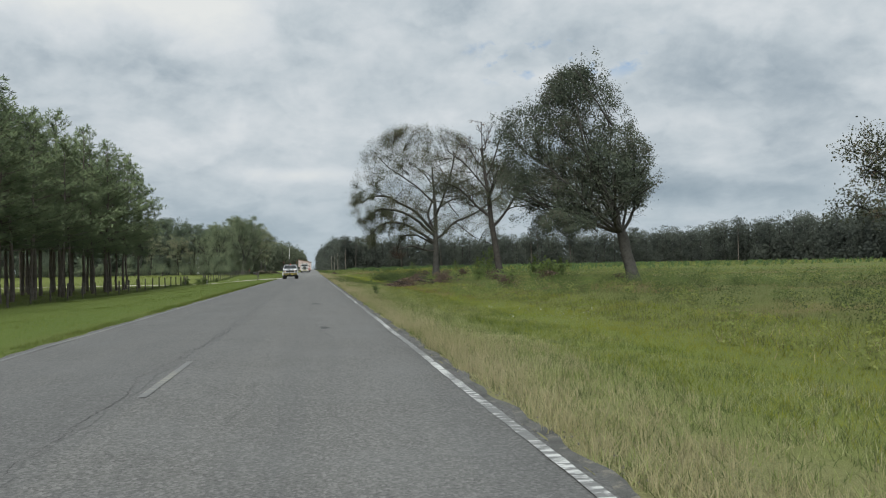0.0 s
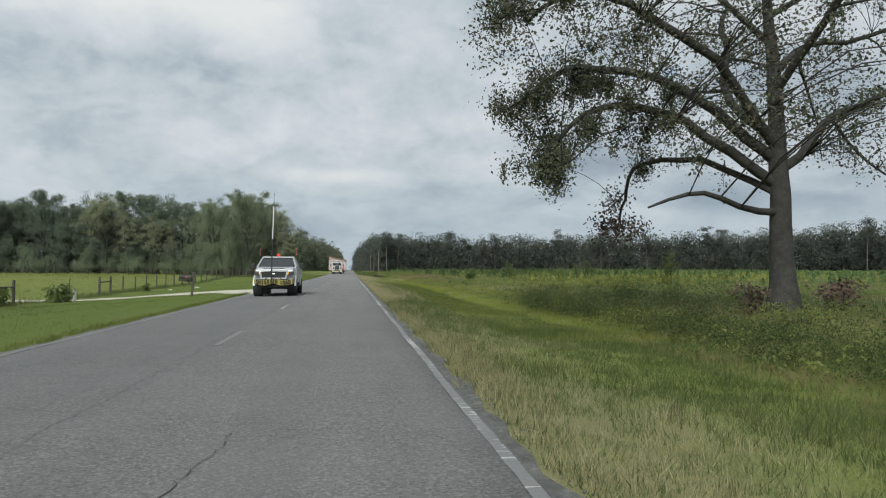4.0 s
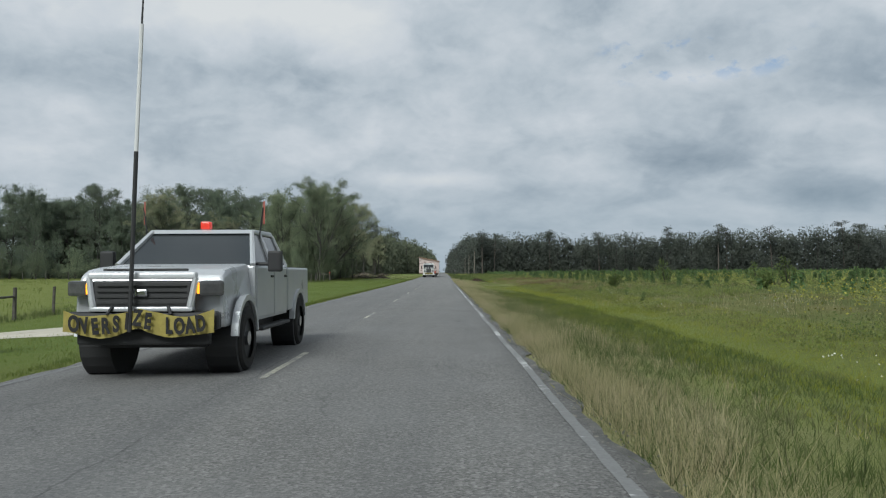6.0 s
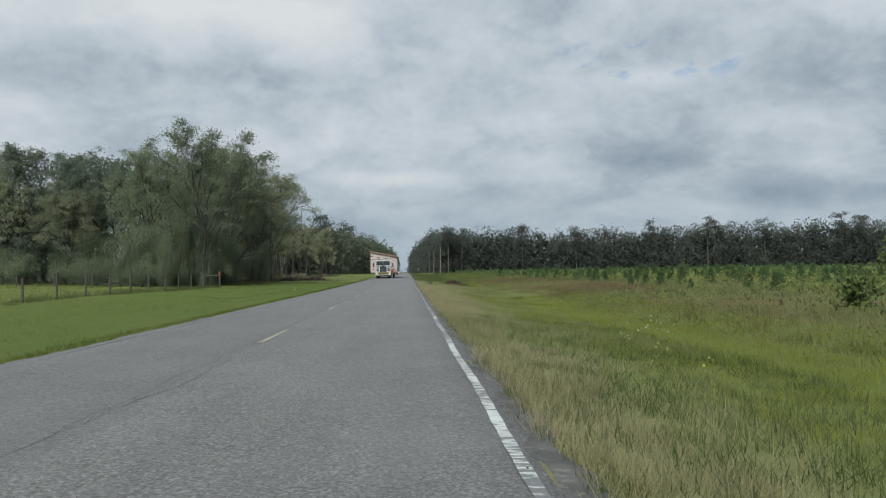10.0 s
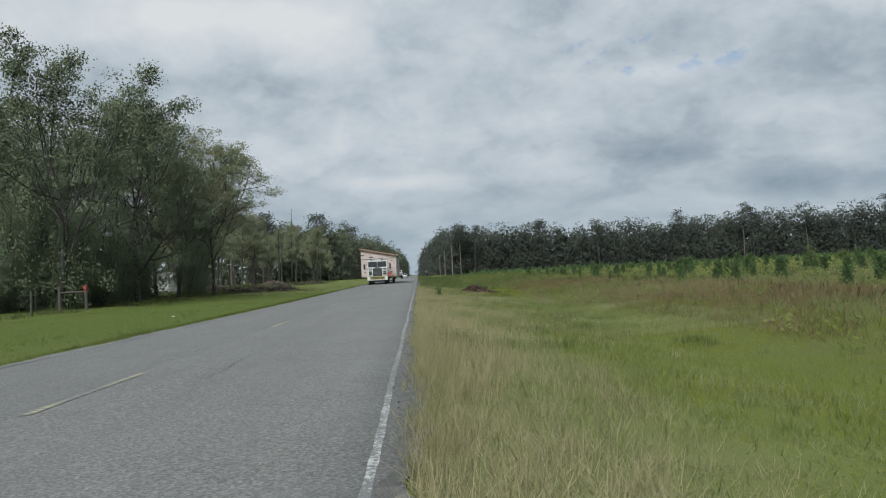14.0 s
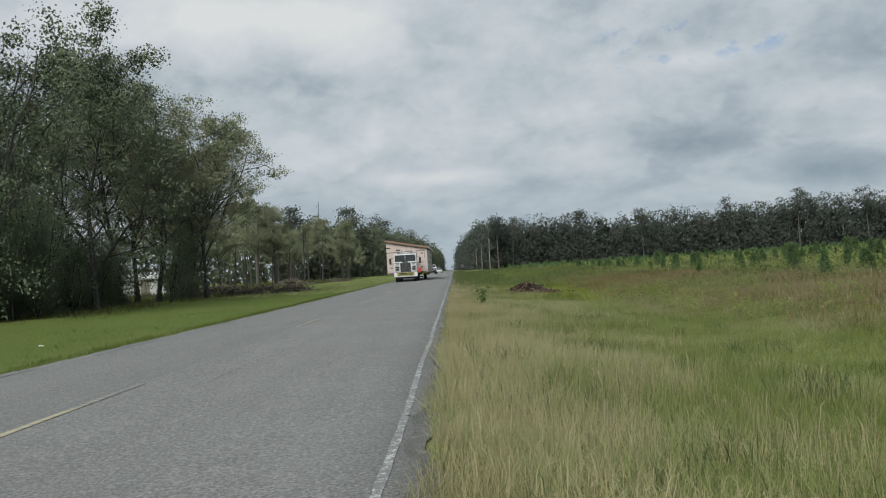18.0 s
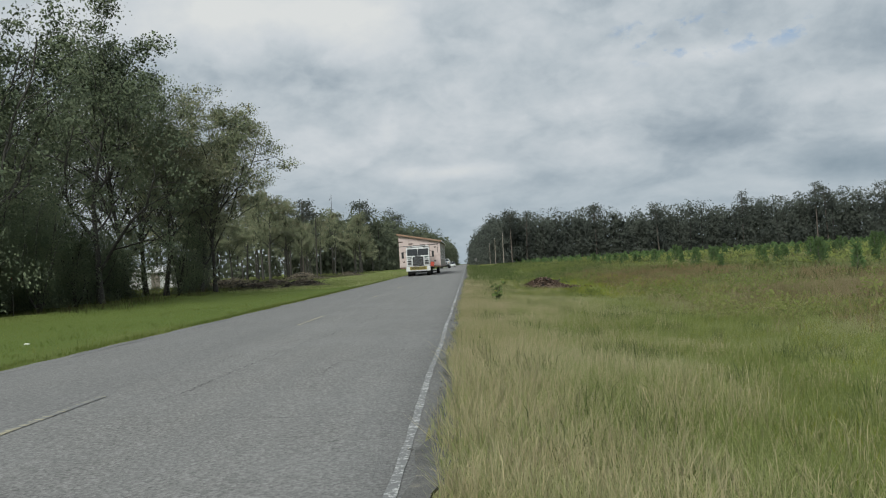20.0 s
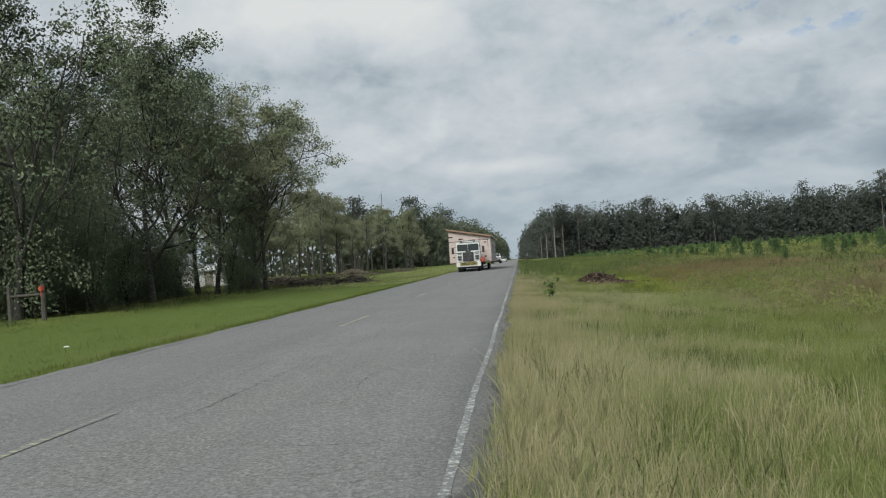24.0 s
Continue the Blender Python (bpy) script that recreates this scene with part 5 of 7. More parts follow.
for k, (x, y, h) in enumerate([(-30, 372, 20), (-27, 336, 12), (-36, 350, 13), (-22, 356, 11), (-31, 330, 10), (-25, 312, 9), (-40, 338, 14)]):
    snag(330 + k, x, y, h)


# thin pines and saplings in the clearing past the wood
slim = [wood_model(106, 11.0, PALE_LEAF, 0.26, "slim sapling with thin pale leaves in the clearing", 34, 0.19, 0.8, 0.32, (12, 5, 3), 0.45)]
spots = [(-33 + rng.uniform(-9, 9), 300 + rng.uniform(-22, 70)) for _ in range(26)] + [(-22 + rng.uniform(-4, 3), 345 + rng.uniform(-10, 60)) for _ in range(9)]
planted(slim, spots, 41, 0.3)


# ---- young pines and weeds in the east field ----
def young_pine(seed, h):
    ob = standing("young_pine", 20, 240, "knee-high to waist-high young pine planted in the rough field", "young pine", "young pines planted in the field")
    rg = np.random.default_rng(seed)
    v, f = tube(np.linspace((0, 0, 0), (0, 0, h), 4), np.array([0.03, 0.025, 0.015, 0.006]), 5)
    shell("stem", v, f, PINE_BARK, ob)
    n = 330
    t = rg.uniform(0.08, 1, n)
    az = rg.uniform(0, 6.28, n)
    reach = 0.27 * h * (1 - 0.78 * t) * rg.uniform(0.2, 1, n)
    at = np.stack([np.cos(az) * reach, np.sin(az) * reach, t * h * 0.95], -1)
    d = np.stack([np.cos(az), np.sin(az), np.full(n, 1.1)], -1) + rg.normal(0, 0.5, (n, 3))
    d /= np.linalg.norm(d, axis=1, keepdims=True)
    sd = np.cross(d, rg.normal(size=(n, 3)))
    sd /= np.linalg.norm(sd, axis=1, keepdims=True)
    L = rg.uniform(0.12, 0.24, (n, 1))
    v = np.stack([at, at + d * L * 0.5 + sd * 0.030, at + d * L, at + d * L * 0.5 - sd * 0.030], 1).reshape(-1, 3)
    shell("needles", v, np.arange(len(v)).reshape(-1, 4), YOUNG_NEEDLES, ob)
    return ob


rng = np.random.default_rng(61)
rows_of = [(19.2 + 3.9 * i + rng.uniform(-1.2, 1.2), 146 + 4.2 * j + 1.4 * (i % 3) + rng.uniform(-1.5, 1.5)) for i in range(10) for j in range(34)]
rows_of = [p for p in rows_of if p[0] > 19 + 0.06 * max(0, 190 - p[1]) and rng.random() < 0.74][:300]
planted([young_pine(s, h) for s, h in ((1, 1.05), (2, 0.85), (3, 1.3))], rows_of, 62, 0.36)


def distant_pines():
    """The rows of young pines that run on towards the far wood, past counting."""
    rg = np.random.default_rng(63)
    x, y = 20 + 130 * rg.random(1700) ** 1.3, rg.uniform(118, 440, 1700)
    h = rg.uniform(0.6, 1.3, 1700)
    keep = (x > 56) | (y > 275) | ((y < 146) & (x > 23))
    x, y, h = x[keep], y[keep], h[keep]
    n = 26
    t, az = rg.uniform(0.1, 1, (len(x), n)), rg.uniform(0, 6.28, (len(x), n))
    reach = 0.26 * h[:, None] * (1 - 0.8 * t)
    at = np.stack([x[:, None] + np.cos(az) * reach, y[:, None] + np.sin(az) * reach, (land_z(x, y) + 0.05)[:, None] + t * h[:, None]], -1).reshape(-1, 3)
    out = np.stack([np.cos(az), np.sin(az), np.full(az.shape, 0.8)], -1).reshape(-1, 3)
    v, f = facing(rg, at, out, 0.34, 1.8)
    return tagged(shell("distant_young_pines", v, f, YOUNG_NEEDLES), "rows of young green pines far across the field", "young pines", "", "stuff")


distant_pines()


def tufts(seed, x, y, h, per, wide, spread, lean=0.35, seg=1):
    """Blades of grass: per blades round each place, tapering and bent over."""
    rg = np.random.default_rng(seed)
    n = len(x) * per
    bx, by = np.repeat(x, per) + rg.normal(0, spread, n), np.repeat(y, per) + rg.normal(0, spread, n)
    hh = np.repeat(h, per) * rg.uniform(0.45, 1.15, n)
    on_road = (bx < EDGE_E + 0.05 + 0.06 * np.sin(1.7 * by)) & (bx > EDGE_W + 0.06 * np.sin(2.3 * by) + 0.04 * np.sin(0.7 * by))
    keep = ~on_road & ~((bx < 0) & (bx > -46) & (by > 105.2) & (by < 116.5) & (np.abs(by - 110) < 1.9 + np.maximum(0, 5 + bx) * 2.2 + 0.3))
    bx, by, hh = bx[keep], by[keep], hh[keep]
    n = len(bx)
    z = land_z(bx, by) - 0.01
    az, ln = rg.uniform(0, 6.28, n), np.abs(rg.normal(0, lean, n)) + 0.05
    dx, dy = np.cos(az) * ln, np.sin(az) * ln
    fa = rg.uniform(0, 6.28, n)
    w = wide * rg.uniform(0.6, 1.4, n)
    sx, sy = np.cos(fa) * w, np.sin(fa) * w
    foot = np.stack([bx, by, z], -1)
    s = np.stack([sx, sy, 0 * sx], -1)
    if seg == 1:
        tip = foot + np.stack([dx * hh, dy * hh, hh], -1)
        v = np.stack([foot - s, foot + s, tip], 1).reshape(-1, 3)
        return v, np.arange(3 * n).reshape(-1, 3)
    mid = foot + np.stack([dx * hh * 0.35, dy * hh * 0.35, hh * 0.62], -1)
    tip = foot + np.stack([dx * hh * 1.1, dy * hh * 1.1, hh * (1 - 0.3 * ln)], -1)
    v = np.stack([foot - s, foot + s, mid + s * 0.7, tip, mid - s * 0.7], 1).reshape(-1, 3)
    k = 5 * np.arange(n)[:, None]
    return v, np.concatenate([k + [0, 1, 2], k + [0, 2, 4], k + [4, 2, 3]])


def grass(name, label, mat, seed, n, x0, x1, y0, y1, h, per, wide, spread, lean=0.35, seg=1, where=None, pull=1.0):
    rg = np.random.default_rng(seed)
    u = rg.random(n) ** pull
    x, y = x0 + (x1 - x0) * u, rg.uniform(y0, y1, n)
    if where:
        keep = where(x, y, rg.random(n))
        x, y = x[keep], y[keep]
    hh = h * (0.75 + 0.35 * np.sin(0.55 * x + 0.23 * y) * np.sin(0.31 * y + 0.4) + 0.25 * rg.random(len(x)))
    v, f = tufts(seed + 1, x, y, hh, per, wide, spread, lean, seg)
    return tagged(shell(name, v, f, mat), label, "grass", "", "stuff")


RUSSET_GRASS = leaf_material("russet_grass", [(0.20, 0.135, 0.066), (0.29, 0.205, 0.11), (0.36, 0.275, 0.155)], 0.15, 0.7, 0.1, 0.85)
patchy = lambda x, y: np.sin(0.37 * x + 0.11 * y) + np.sin(0.19 * y + 1.3) + 0.7 * np.sin(0.83 * x - 0.29 * y + 2)
# dry seeding grass leaning over the shoulder, green grass behind it
grass("dry_verge_grass", "tall straw-coloured seeding grass along the road's edge", DRY_GRASS, 71, 17000, 3.62, 6.0, -9, 226, 0.30, 17, 0.0026, 0.08, 0.6, 1, lambda x, y, r: r < 0.04 + 0.08 * (y > 110) + 0.25 * (patchy(x, y) > 0.6) + 0.9 * (x < 4.45 + 0.35 * np.sin(0.8 * y) + 0.35 * (y > 125)) * (0.30 + 0.30 * (y > 92) + 0.4 * (patchy(x, 1.7 * y) > 0.0)) * np.where((y > 64) & (y < 92), 0.4, 1.0), 1.6)
grass("green_verge_grass", "uncut green grass on the verge", GREEN_GRASS, 73, 17000, 3.58, 8.8, -9, 156, 0.19, 14, 0.0042, 0.12, 0.75, 1, lambda x, y, r: r < np.where(y < 58, 0.4, 1.0), 1.15)
grass("near_pale_verge_grass", "uncut pale green and straw grass on the verge", PALE_GRASS, 72, 5200, 3.58, 8.6, -9, 66, 0.19, 13, 0.0042, 0.12, 0.75, 1, None, 1.15)
grass("pale_verge_grass", "uncut pale green grass on the verge", PALE_GRASS, 76, 8500, 3.58, 8.4, 146, 232, 0.18, 13, 0.0042, 0.12, 0.75, 1, None, 1.15)
grass("ditch_grass", "short yellow-green grass in the shallow ditch", DITCH_GRASS, 74, 15000, 6.0, 13.0, 78, 236, 0.14, 11, 0.005, 0.16, 0.9, 1)
grass("near_dry_grass", "thick straw-coloured grass where the road's edge is broken", DRY_GRASS, 171, 4600, 3.66, 8.0, 180, 206, 0.24, 18, 0.0022, 0.09, 0.55, 2, lambda x, y, r: r < 0.6 - 0.10 * (x - 3.7), 1.3)
grass("near_green_grass", "thick pale green grass on the verge", PALE_GRASS, 173, 9000, 3.6, 12, 181, 207, 0.20, 22, 0.0026, 0.10, 0.6, 1, None, 1.1)
grass("far_verge_grass", "dry and green roadside grass far along the road", GREEN_GRASS, 75, 9000, 3.9, 18, 226, 420, 0.42, 4, 0.02, 0.25, 0.4)
grass("rough_field_grass", "rough brown-green grass of the old field", FIELD_GRASS, 77, 26000, 11, 60, -8, 300, 0.26, 8, 0.006, 0.20, 0.6, 1, None, 1.6)
grass("russet_oak_grass", "russet withered grass and weeds round the old trees", RUSSET_GRASS, 82, 5200, 9.0, 26, 22, 92, 0.26, 7, 0.006, 0.16, 0.7, 1, lambda x, y, r: r < 0.12 + 0.8 * (patchy(x * 0.8, y * 0.9) > 0.1), 1.2)
TAN_GRASS = leaf_material("tan_seed_heads", [(0.24, 0.205, 0.10), (0.33, 0.28, 0.15), (0.42, 0.35, 0.21)], 0.3, 0.7, 0.1, 0.85)
grass("tan_grass_patch", "tan seed heads thinning out into the field", TAN_GRASS, 78, 9000, 9.4, 22, 192, 212, 0.42, 8, 0.005, 0.14, 0.5, 1, lambda x, y, r: r < 1.1 * np.exp(-((x - 14.0) / 3.6) ** 2 - ((y - 200.5) / 3.4) ** 2) + 0.06)
clumpy = lambda x, y: np.sin(2.3 * x + 0.7 * y) + np.sin(1.7 * y - 0.9 * x + 1.0) + np.sin(3.1 * x - 2.2 * y + 2.0)
grass("lush_verge_tufts", "lush darker green tufts among the pale grass", GREEN_GRASS, 271, 4200, 3.8, 9.5, 176, 222, 0.30, 16, 0.0036, 0.10, 0.55, 2, lambda x, y, r: (clumpy(x, y) > 0.9) & (r < 0.55), 1.0)
grass("pale_verge_tufts", "long bleached blades standing over the verge", DRY_GRASS, 273, 3600, 3.7, 8.0, 176, 222, 0.34, 9, 0.0026, 0.10, 0.55, 2, lambda x, y, r: (clumpy(x + 1.7, y) > 0.8) & (r < 0.5), 1.2)
grass("brown_strip_grass", "russet withered grass along the ditch", RUSSET_GRASS, 80, 11000, 10.8, 19.5, 150, 238, 0.34, 8, 0.005, 0.16, 0.6, 1, lambda x, y, r: r < (0.15 + 0.55 * (y > 176)) * (0.35 + 0.65 * (patchy(x * 0.6, y * 0.7) > -0.4)), 1.1)
grass("brown_field_grass", "withered brown grass patches in the field", DRY_GRASS, 79, 6000, 10, 40, 0, 260, 0.32, 5, 0.008, 0.18, 0.6, 1, lambda x, y, r: patchy(x * 0.7, y * 0.8) > 0.9)
grass("distant_field_grass", "green field grass far off", FIELD_GRASS, 81, 11000, 16, 210, 150, 520, 0.35, 4, 0.04, 0.5, 0.6, 1, None, 1.3)
grass("mown_verge_grass", "short bright green mown grass beside the road", LAWN_GRASS, 83, 30000, -15.4, -3.2, -5, 270, 0.085, 4, 0.007, 0.08, 0.6, 1)
grass("road_edge_grass", "ragged green grass creeping over the road's west edge", LAWN_GRASS, 85, 9000, -3.75, -3.05, -5, 250, 0.11, 6, 0.006, 0.06, 0.8, 1)
grass("pasture_grass", "yellow-green pasture grass behind the wire fence", LAWN_GRASS, 87, 20000, -110, -15.6, 20, 226, 0.22, 3, 0.02, 0.3, 0.5, 1, None, 1.0)
grass("dry_west_verge_grass", "yellowing rough grass between the road and the clearing", PALE_GRASS, 88, 6000, -13.5, -3.5, 232, 340, 0.22, 5, 0.012, 0.16, 0.6, 1)
grass("fence_line_grass", "long uncut grass along the fence", GREEN_GRASS, 89, 3400, -16.4, -15.0, 8, 208, 0.38, 5, 0.009, 0.14, 0.4, 1)
grass("wood_edge_grass", "rank grass along the edge of the wood", FIELD_GRASS, 91, 5000, -34, -13, 212, 330, 0.5, 4, 0.014, 0.2, 0.5, 1)


def weeds(name, label, mat, seed, spots, h, n, size, spread=0.24):
    """Leafy weeds in one mesh: a sheaf of leaves at each place."""
    rg = np.random.default_rng(seed)
    spots = np.asarray(spots)
    z = land_z(spots[:, 0], spots[:, 1])
    foot = np.stack([spots[:, 0], spots[:, 1], z], -1)
    hh = h * rg.uniform(0.5, 1.25, len(spots))
    at = np.repeat(foot, n, 0)
    u = rg.uniform(0.1, 1, len(at))
    at = at + rg.normal(0, 1, at.shape) * np.array([spread, spread, 0.05]) * np.repeat(hh, n)[:, None]
    at[:, 2] = np.repeat(foot[:, 2], n) + u * np.repeat(hh, n)
    v, f = facing(rg, at, at - np.repeat(foot, n, 0), size, 2.2)
    return tagged(shell(name, v, f, mat), label, "weeds", "", "stuff")


rng = np.random.default_rng(93)
# ditch grass by the oaks is darker green: shading is put into its colour
for name, label, mat, seed, n, y0, y1 in (("shaded_ditch_grass", "short green grass in the shallow ditch under the oaks", GREEN_GRASS, 174, 3200, 62, 84), ("yellow_ditch_grass", "short yellow-green grass in the shallow ditch", DITCH_GRASS, 175, 6500, -9, 64)):
    grass(name, label, mat, seed, n, 6.0, 13.5, y0, y1, 0.16, 9, 0.006, 0.14, 0.7, 1)
mounds = rng.uniform((11.5, -5), (46, 150), (1500, 2))
mounds = mounds[patchy(mounds[:, 0], mounds[:, 1] * 0.9) + rng.normal(0, 0.4, len(mounds)) > 0.35][:460]
shade_weeds = rng.uniform((9.5, 24), (27, 80), (420, 2))
shade_weeds = shade_weeds[patchy(shade_weeds[:, 0] * 1.2, shade_weeds[:, 1]) + rng.normal(0, 0.6, len(shade_weeds)) > 0.0]
mounds = np.concatenate([mounds[:380], shade_weeds])
weeds("weed_mounds", "soft mounds of leafy green weeds in the field", WEED_LEAF, 94, mounds, 0.6, 130, 0.07, 0.6)
field = np.stack([10.2 + 70 * rng.random(9000) ** 1.7, rng.uniform(-8, 310, 9000)], -1)
field = field[patchy(field[:, 0] * 0.9, field[:, 1]) + rng.normal(0, 0.7, len(field)) > 0.0]
weeds("field_weeds", "leafy light green weeds in the rough field", LIGHT_WEED, 95, field, 0.50, 30, 0.10, 0.42)
# a bank of tall dark weeds behind the ditch, and thickets of it by the first trees
bank_spots = np.concatenate([np.stack([10.0 + 7.5 * rng.random(250) ** 1.6, rng.uniform(68, 106, 250)], -1), rng.uniform((13.5, 4), (24, 34), (110, 2))])
bank_spots = bank_spots[patchy(bank_spots[:, 0] * 1.3, bank_spots[:, 1] * 1.1) + rng.normal(0, 0.7, len(bank_spots)) > -0.5]
weeds("tall_weeds", "bank of tall dark green weeds behind the ditch", DARK_WEED, 96, bank_spots, 0.95, 300, 0.055, 0.42)
far_weeds = rng.uniform((24, 130), (200, 500), (3200, 2))
weeds("far_field_weeds", "shrubby weeds far across the field", LIGHT_WEED, 99, far_weeds, 0.6, 18, 0.3, 0.6)


def flowers(name, label, mat, seed, centres, per, spread, h, size):
    rg = np.random.default_rng(seed)
    c = np.repeat(np.asarray(centres, float), per, 0) + rg.normal(0, spread, (len(centres) * per, 2))
    z = land_z(c[:, 0], c[:, 1]) + h * rg.uniform(0.6, 1.2, len(c))
    v, f = leaves(rg, np.stack([c[:, 0], c[:, 1], z], -1), size, 1.2)
    return tagged(shell(name, v, f, mat), label, "flowers", "", "stuff")


flowers("goldenrod", "yellow goldenrod heads in the field", YELLOW_FLOWER, 101, [(13.5, 100), (16, 105), (19, 108), (21, 112), (25, 116), (29, 118), (17, 98), (24, 150), (27, 160), (20, 172), (22, 104), (27, 109), (32, 114), (36, 122), (14, 94), (19, 101), (14, 108), (15.5, 112), (18, 116)], 300, 1.6, 0.95, 0.06)
flowers("white_wildflowers", "small white wildflowers in the verge and field", WHITE_FLOWER, 103, [(7.2, 8), (8.6, 10), (11, 24), (13.5, 38), (12, 30), (6.4, 92), (7.5, 98), (12.5, 112), (14, 116), (16, 120), (11, 118), (9.5, 127), (12, 130), (7.1, 146), (8, 150), (15, 140)], 22, 0.55, 0.5, 0.030)
flowers("yellow_wildflowers", "small yellow wildflowers by the road", YELLOW_FLOWER, 105, [(5.9, 142), (6.6, 145), (5.0, 198.5), (5.2, 201), (10, 128)], 14, 0.35, 0.42, 0.04)


# shrubs that stand out in the field
shrub = [thicket_model(s, h, w, WEED_LEAF, "field_shrub", "loose green shrub standing in the rough field", "shrub", "shrubs in the field", 800, 0.15, 8) for s, h, w in ((211, 2.3, 0.8), (212, 1.4, 1.0))]
planted(shrub, [(24.3, 166), (17.4, 157.6), (33, 158), (13.6, 37), (21, 56), (18, 42), (20.5, 47.5), (23.5, 61.5), (31, 128), (26, 146), (35, 170), (45, 190), (19, 66), (17.5, 63), (38, 230), (52, 250)], 63, 0.35)
brown = [thicket_model(213, 1.0, 0.9, BROWN_LEAF, "withered_shrub", "withered brown shrub in the rough grass", "shrub", "withered shrubs in the field", 500, 0.12, 9)]
planted(brown, [(13.4, 36.6), (17.8, 41.5), (20.6, 63.4), (13.5, 60.5), (23.8, 43.4), (11.8, 66), (18.5, 61), (15.2, 83.6), (17.9, 83.4), (20.5, 87)], 64, 0.25)
stalk = [thicket_model(214, 0.75, 0.3, WEED_LEAF, "roadside_weed", "tall leafy weed in the roadside grass", "weed", "tall weeds by the road", 160, 0.10, 4)]
planted(stalk, [(4.55, 201), (4.75, 202.5), (12.5, 140), (12.3, 128), (13.2, 135), (5.0, 30)], 65, 0.2)


# ---- brush piles ----
def brush_pile(name, x, y, wide, deep, high, seed, label, straw, sticks=46, reach=1.0):
    ob = standing(name, x, y, label, "brush pile", "", 0.0, 1.0, 0.02)
    rg = np.random.default_rng(seed)
    wood = []
    for _ in range(sticks):
        a, L = rg.uniform(0, 3.14), reach * rg.uniform(0.3, 0.8) * min(wide, 3.5) * 0.35
        c = np.array([rg.normal(0, wide * 0.22), rg.normal(0, deep * 0.22), abs(rg.normal(0, high * 0.4)) + 0.05])
        d = np.array([math.cos(a), math.sin(a), rg.normal(0, 0.18)]) * L
        p = np.linspace(c - d, c + d, 5) + rg.normal(0, 0.05, (5, 3))
        p[:, 2] = np.maximum(p[:, 2], 0.02)
        wood.append(tube(p, rg.uniform(0.012, 0.06) * np.linspace(1, 0.4, 5), 5))
    v, f = gather(wood)
    tagged(shell("dead_branch", v, f, DEADWOOD, ob), "", "", "", "stuff")
    n = 2600
    at = rg.normal(0, 1, (n, 3)) * np.array([wide * 0.25, deep * 0.25, 0])
    dome = high * np.exp(-((at[:, 0] / (0.36 * wide)) ** 2 + (at[:, 1] / (0.36 * deep)) ** 2))
    at[:, 2] = dome * rg.uniform(0.2, 1.05, n) + 0.02
    v, f = leaves(rg, at, 0.22, 3.5, 0.4)
    shell("litter", v, f, straw, ob)


STRAW = leaf_material("brown_pine_straw", [(0.085, 0.056, 0.042), (0.14, 0.096, 0.072), (0.20, 0.145, 0.11)], 0.15, 0.9)
BRUSH = leaf_material("grey_brown_brush", [(0.13, 0.105, 0.08), (0.20, 0.17, 0.13), (0.29, 0.25, 0.19)], 0.15, 0.9)
brush_pile("brush_pile", 7.6, 218.5, 2.7, 2.0, 0.55, 401, "heap of brown brush and straw on the verge", STRAW, 20, 0.35)
brush_pile("brush_pile", -17.2, 276, 6.0, 3.0, 0.9, 402, "heap of cut branches beside the clearing", BRUSH)
brush_pile("brush_pile", -22.0, 262, 7.5, 2.6, 0.8, 403, "windrow of dead branches at the wood's edge", BRUSH)
brush_pile("brush_pile", -19.0, 250, 8.0, 3.0, 0.8, 409, "long windrow of grey brush behind the tree", BRUSH)
brush_pile("brush_pile", -10.6, 246, 3.6, 2.0, 0.7, 407, "heap of dead branches beside the verge", BRUSH)
brush_pile("brush_pile", -13.2, 240, 4.0, 2.0, 0.5, 408, "low heap of grey branches under the tree", BRUSH)
brush_pile("brush_pile", -15.6, 255, 5.0, 2.0, 0.6, 410, "scattered grey branches along the clearing", BRUSH)
brush_pile("brush_pile", -14.5, 296, 5.0, 2.2, 0.7, 404, "low heap of dead branches by the road", BRUSH)
brush_pile("fallen_limb_pile", 10.6, 61.0, 5.2, 2.6, 0.85, 405, "fallen limbs and dead leaves under the oaks", STRAW)
brush_pile("fallen_limb_pile", 14.4, 63.5, 3.4, 2.2, 0.6, 406, "broken branches lying in the grass", STRAW)


# ---- fence, gates, mailbox, poles ----
FENCE_X = -15.6


def post(bm, x, y, h, r, rng, lean=0.02, square=False):
    z = bare(x, y)
    a, b = (x, y, z - 0.3), (x + rng.normal(0, lean), y + rng.normal(0, lean), z + h)
    if square:
        block(bm, (x, y, z + h / 2 - 0.15), (2 * r, 2 * r, h + 0.3), 0.008)
    else:
        rod(bm, a, b, r, r * 0.92, 7)


def fence(ys, label, xs=None):
    ob = thing("wire_fence", Matrix(), label, "fence")
    rg = np.random.default_rng(int(abs(ys[0]) * 7))
    xs = [FENCE_X] * len(ys) if xs is None else xs
    for x, y in zip(xs, ys):
        part("post", made(post, x, y, 1.22 + rg.uniform(-0.08, 0.08), 0.062 + rg.uniform(-0.01, 0.014), rg, 0.03), POST_WOOD, ob)
    for h in (0.25, 0.5, 0.75, 0.98, 1.15):
        line = [(x - 0.05, y, bare(x, y) + h) for x, y in zip(xs, ys)]
        v, f = gather([tube(np.linspace(a, b, 4) - np.array([0, 0, 1])[None] * (0.02 * np.sin(np.linspace(0, np.pi, 4)))[:, None], np.full(4, 0.004), 3) for a, b in zip(line, line[1:])])
        shell("wire", v, f, WIRE, ob)
    return ob


